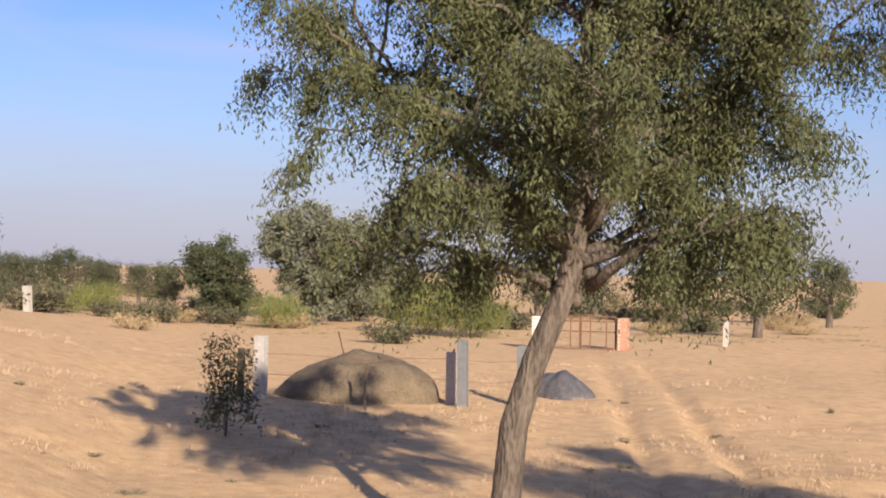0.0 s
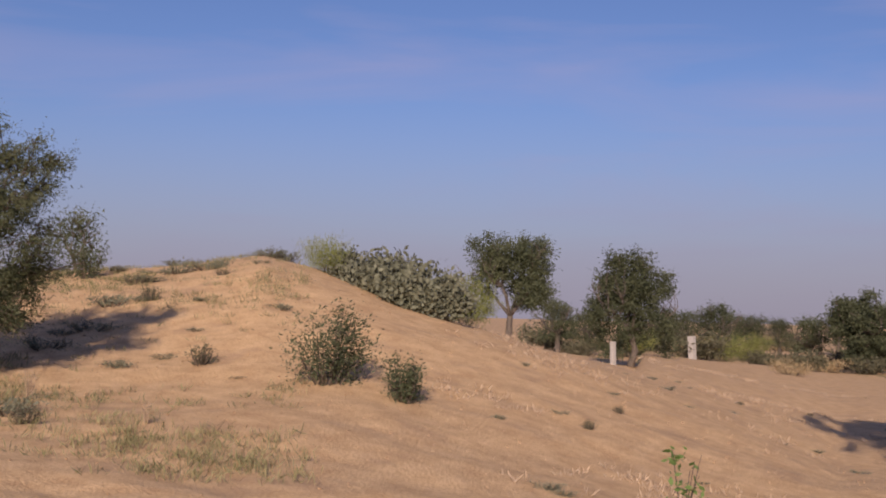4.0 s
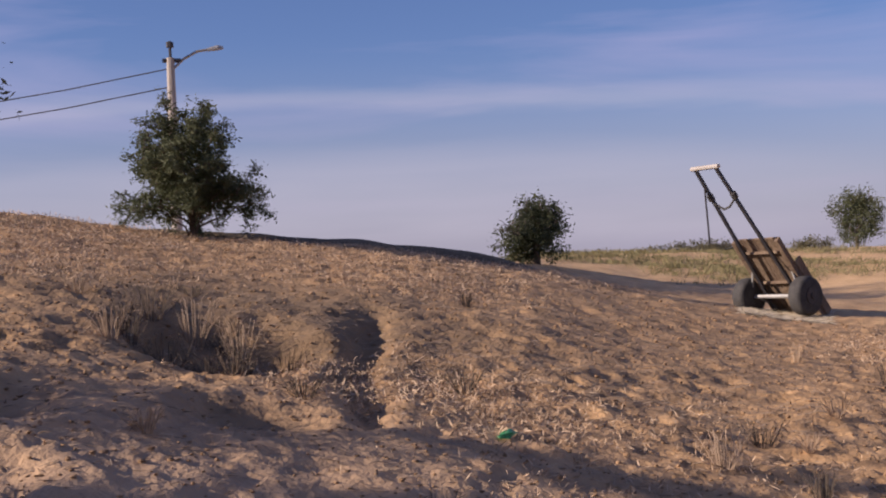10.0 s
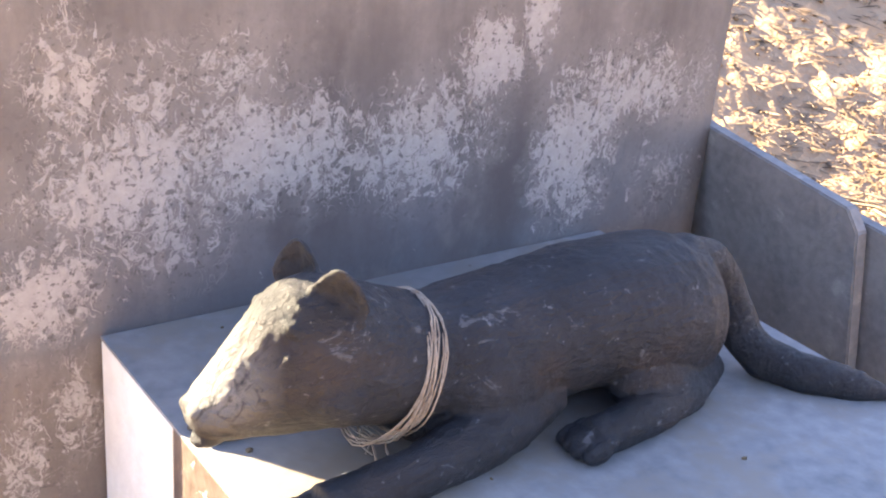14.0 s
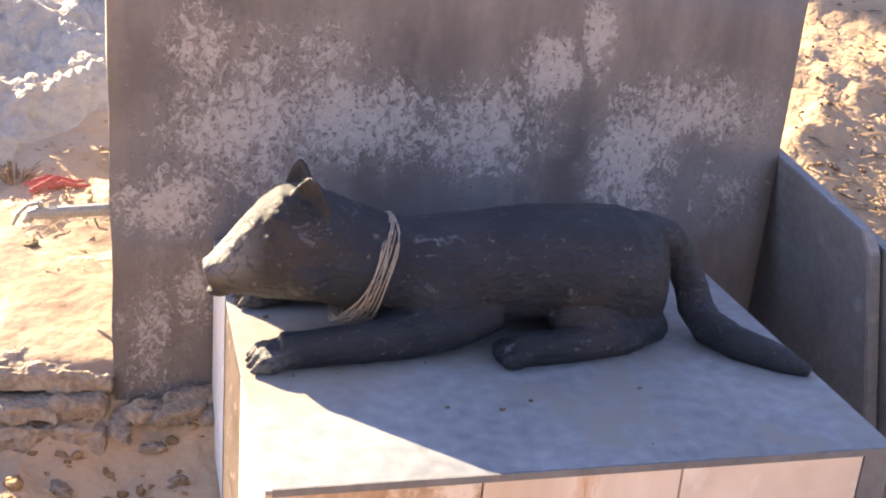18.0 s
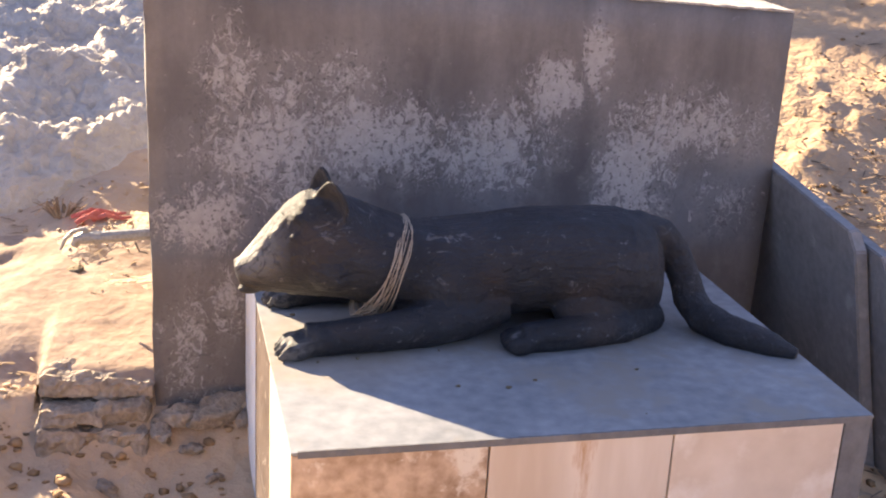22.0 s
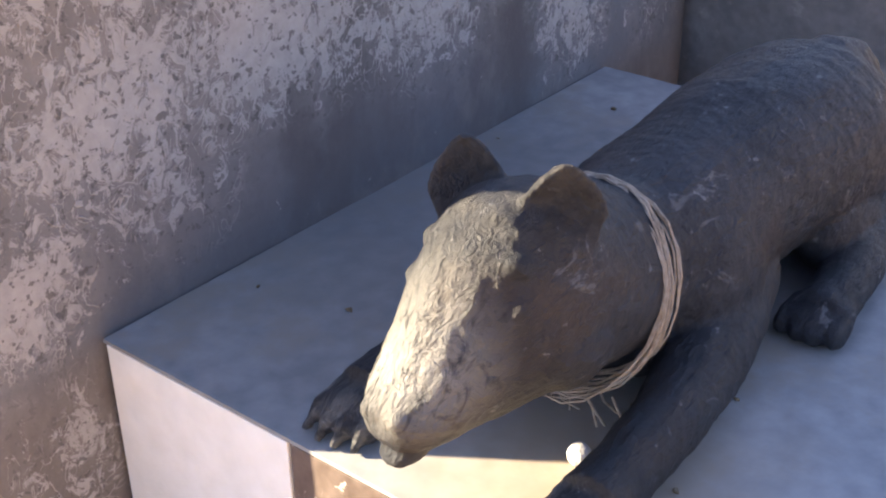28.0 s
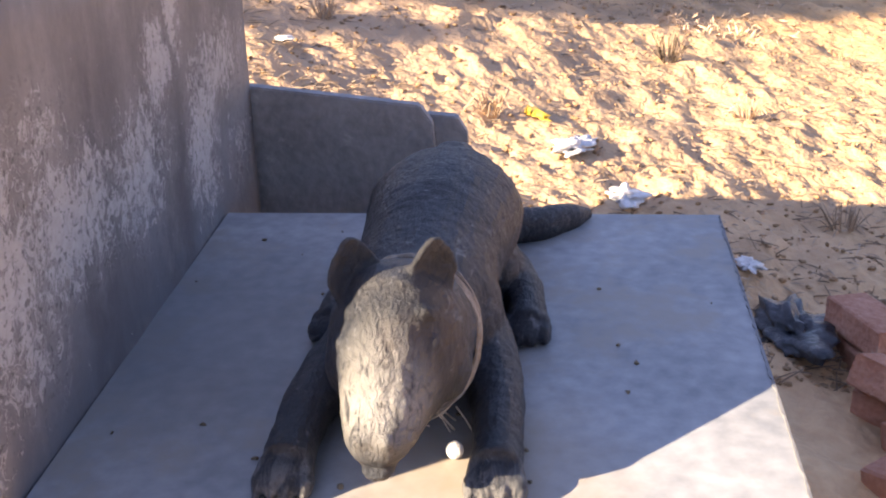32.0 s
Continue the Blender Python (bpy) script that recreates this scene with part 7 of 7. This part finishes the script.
def dead_tuft(name, m, height, width, label, seed, dark=False):
    g = np.random.default_rng(seed)
    t = thing(name, m, label, "dead weed", "dead weeds")
    bm = bmesh.new()
    for k in range(34):
        a, r = g.uniform(0, 2 * np.pi), width / 2 * g.uniform(0.3, 1.0)
        b0 = np.array([np.cos(a), np.sin(a), 0]) * width * 0.08
        b1 = np.array([np.cos(a) * r * 0.6, np.sin(a) * r * 0.6, height * g.uniform(0.3, 0.9)])
        b2 = np.array([np.cos(a) * r, np.sin(a) * r, height * g.uniform(0.1, 1.0)])
        tube(bm, [tuple(b0 - [0, 0, 0.01]), tuple(b1), tuple(b2)], [0.0026, 0.002, 0.0012], 3)
    tagged(part("stalk", bm, DARKBARK if dark else STALK, t), kind="stuff")


def scatter(name, rows, mat, m, label, category, squash=0.6):
    """Many small lumps in one mesh."""
    ico = bmesh.new()
    bmesh.ops.create_icosphere(ico, subdivisions=1, radius=1.0)
    base = np.array([v.co[:] for v in ico.verts])
    tris = np.array([[v.index for v in f.verts] for f in ico.faces])
    ico.free()
    g = np.random.default_rng(len(rows))
    rows = np.asarray(rows)
    n = len(rows)
    jig = base[None] * g.uniform(0.6, 1.35, (n, len(base), 1)) * g.uniform(0.6, 1.4, (n, 1, 3))
    v = rows[:, None, :3] + jig * rows[:, None, 3:4] * np.array([1, 1, squash])
    f = (tris[None] + (np.arange(n) * len(base))[:, None, None]).reshape(-1, 3)
    me = bpy.data.meshes.new(name)
    me.vertices.add(n * len(base))
    me.vertices.foreach_set("co", v.ravel())
    me.loops.add(f.size)
    me.loops.foreach_set("vertex_index", f.ravel().astype(np.int32))
    me.polygons.add(len(f))
    me.polygons.foreach_set("loop_start", np.arange(0, f.size, 3, dtype=np.int32))
    me.update(calc_edges=True)
    me.materials.append(mat)
    return place(name, me, m=m, label=label, category=category, kind="stuff")


def litter():
    g = np.random.default_rng(99)

    def spots(n, az0, az1, r0, r1, power=1.0):
        az, r = np.radians(g.uniform(az0, az1, n)), r0 + (r1 - r0) * g.uniform(0, 1, n) ** power
        x, y = CENTRE[0] + r * np.sin(az), CENTRE[1] + r * np.cos(az)
        keep = ~((x > -0.3) & (x < 1.2) & (y > -0.9) & (y < 1.05))
        x, y = x[keep], y[keep]
        return x, y, land(x, y), np.hypot(x - CENTRE[0], y - CENTRE[1])
    # clods of sand and dung
    x, y, z, r = spots(8500, 35, 100, 1.9, 15, 1.6)
    s = g.uniform(0.004, 0.014, len(x)) * (0.6 + r / 12)
    scatter("clods", np.stack([x, y, z + s * 0.2, s], 1), CLOD, Matrix.Identity(4), "small clods of sand and dung strewn on the slope", "clods")
    x, y, z, r = spots(3000, -30, 30, 1.6, 5.0)
    s = g.uniform(0.003, 0.009, len(x))
    scatter("clods", np.stack([x, y, z + s * 0.2, s], 1), SAND, Matrix.Identity(4), "small clods of sand beside the tank", "clods")
    x, y, z, r = spots(2600, 100, 180, 7, 36, 1.2)
    s = g.uniform(0.006, 0.018, len(x)) * (0.5 + r / 24)
    scatter("clods", np.stack([x, y, z + s * 0.15, s], 1), CLOD, Matrix.Identity(4), "small clods and dung on the open sand", "clods")
    x, y = g.uniform(-0.55, -0.02, 170), -0.03 - 0.5 * g.uniform(0, 1, 170) ** 1.6
    s = 0.003 + 0.013 * g.uniform(0, 1, len(x)) ** 3
    scatter("rubble_crumbs", np.stack([x, y, land(x, y) + s * 0.3, s], 1), CLOD, Matrix.Identity(4), "crumbs of broken mortar at the wall's foot", "rubble")
    # straw and stalks
    for n, az0, az1, r0, r1, ln, label in ((3200, 38, 100, 2.0, 9, 0.05, "loose straw and stalks littered on the sand"), (950, 44, 58, 2.8, 3.7, 0.075, "dense straw litter beside the tank"), (4500, 48, 80, 8, 17, 0.12, "straw and dry stalks on the ridge"), (3600, 76.3, 80.2, 15.0, 17.2, 0.17, "pale straw spilled under the cart"), (900, -30, 20, 1.6, 4, 0.04, "straw bits beside the tank"),
                                           (2300, 36, 104, 1.9, 8, 0.07, "dark broken twigs strewn on the sand"), (900, 40, 62, 2.4, 4.4, 0.085, "dark twigs and stalks beside the tank")):
        x, y, z, r = spots(n, az0, az1, r0, r1, 1.3)
        c = np.stack([x, y, z + 0.006], 1)
        k = len(c)
        a = g.uniform(0, 2 * np.pi, k)
        d = np.stack([np.cos(a), np.sin(a), g.uniform(-0.05, 0.25, k)], 1) * (ln * g.uniform(0.3, 1.6, k))[:, None]
        side = np.stack([-np.sin(a), np.cos(a), np.zeros(k)], 1) * (0.0010 + 0.0008 * g.uniform(0, 1, k) * (1 + r / 5))[:, None]
        v = np.stack([c - d / 2 - side, c - d / 2 + side, c + d / 2 + side, c + d / 2 - side, c + np.array([0, 0, 0.004])], 1)
        idx = np.arange(k)[:, None] * 5
        f = np.concatenate([idx + np.array([0, 1, 4]), idx + np.array([1, 2, 4]), idx + np.array([2, 3, 4]), idx + np.array([3, 0, 4])])
        me = bpy.data.meshes.new("straw")
        me.vertices.add(5 * k)
        me.vertices.foreach_set("co", v.ravel())
        me.loops.add(f.size)
        me.loops.foreach_set("vertex_index", f.ravel().astype(np.int32))
        me.polygons.add(len(f))
        me.polygons.foreach_set("loop_start", np.arange(0, f.size, 3, dtype=np.int32))
        me.update(calc_edges=True)
        me.materials.append(PALESTRAW if az0 == 76.3 else DARKTWIG if "dark" in label else STALK)
        place("straw", me, label=label, category="straw", kind="stuff")


DARKTWIG = material("dark_dead_twig", (0.10, 0.068, 0.045), (0.25, 0.175, 0.115), 8.0, 0.95, 0.0, 5.0, vary=0.4)
PALESTRAW = material("pale_fresh_straw", (0.44, 0.36, 0.24), (0.68, 0.58, 0.43), 2.0, 0.9, 0.0, 5.0, vary=0.25)
CLOD = material("brown_clod", (0.23, 0.14, 0.075), (0.44, 0.28, 0.155), 6.0, 0.95, 0.4, vary=0.35)
STRAWWOOD = material("bleached_twig", (0.26, 0.20, 0.14), (0.42, 0.34, 0.25), 14.0, 0.9, 0.3)
BLUEPLASTIC = material("blue_plastic", (0.02, 0.12, 0.42), (0.04, 0.18, 0.52), 10.0, 0.4, 0.1)
near_things()
litter()
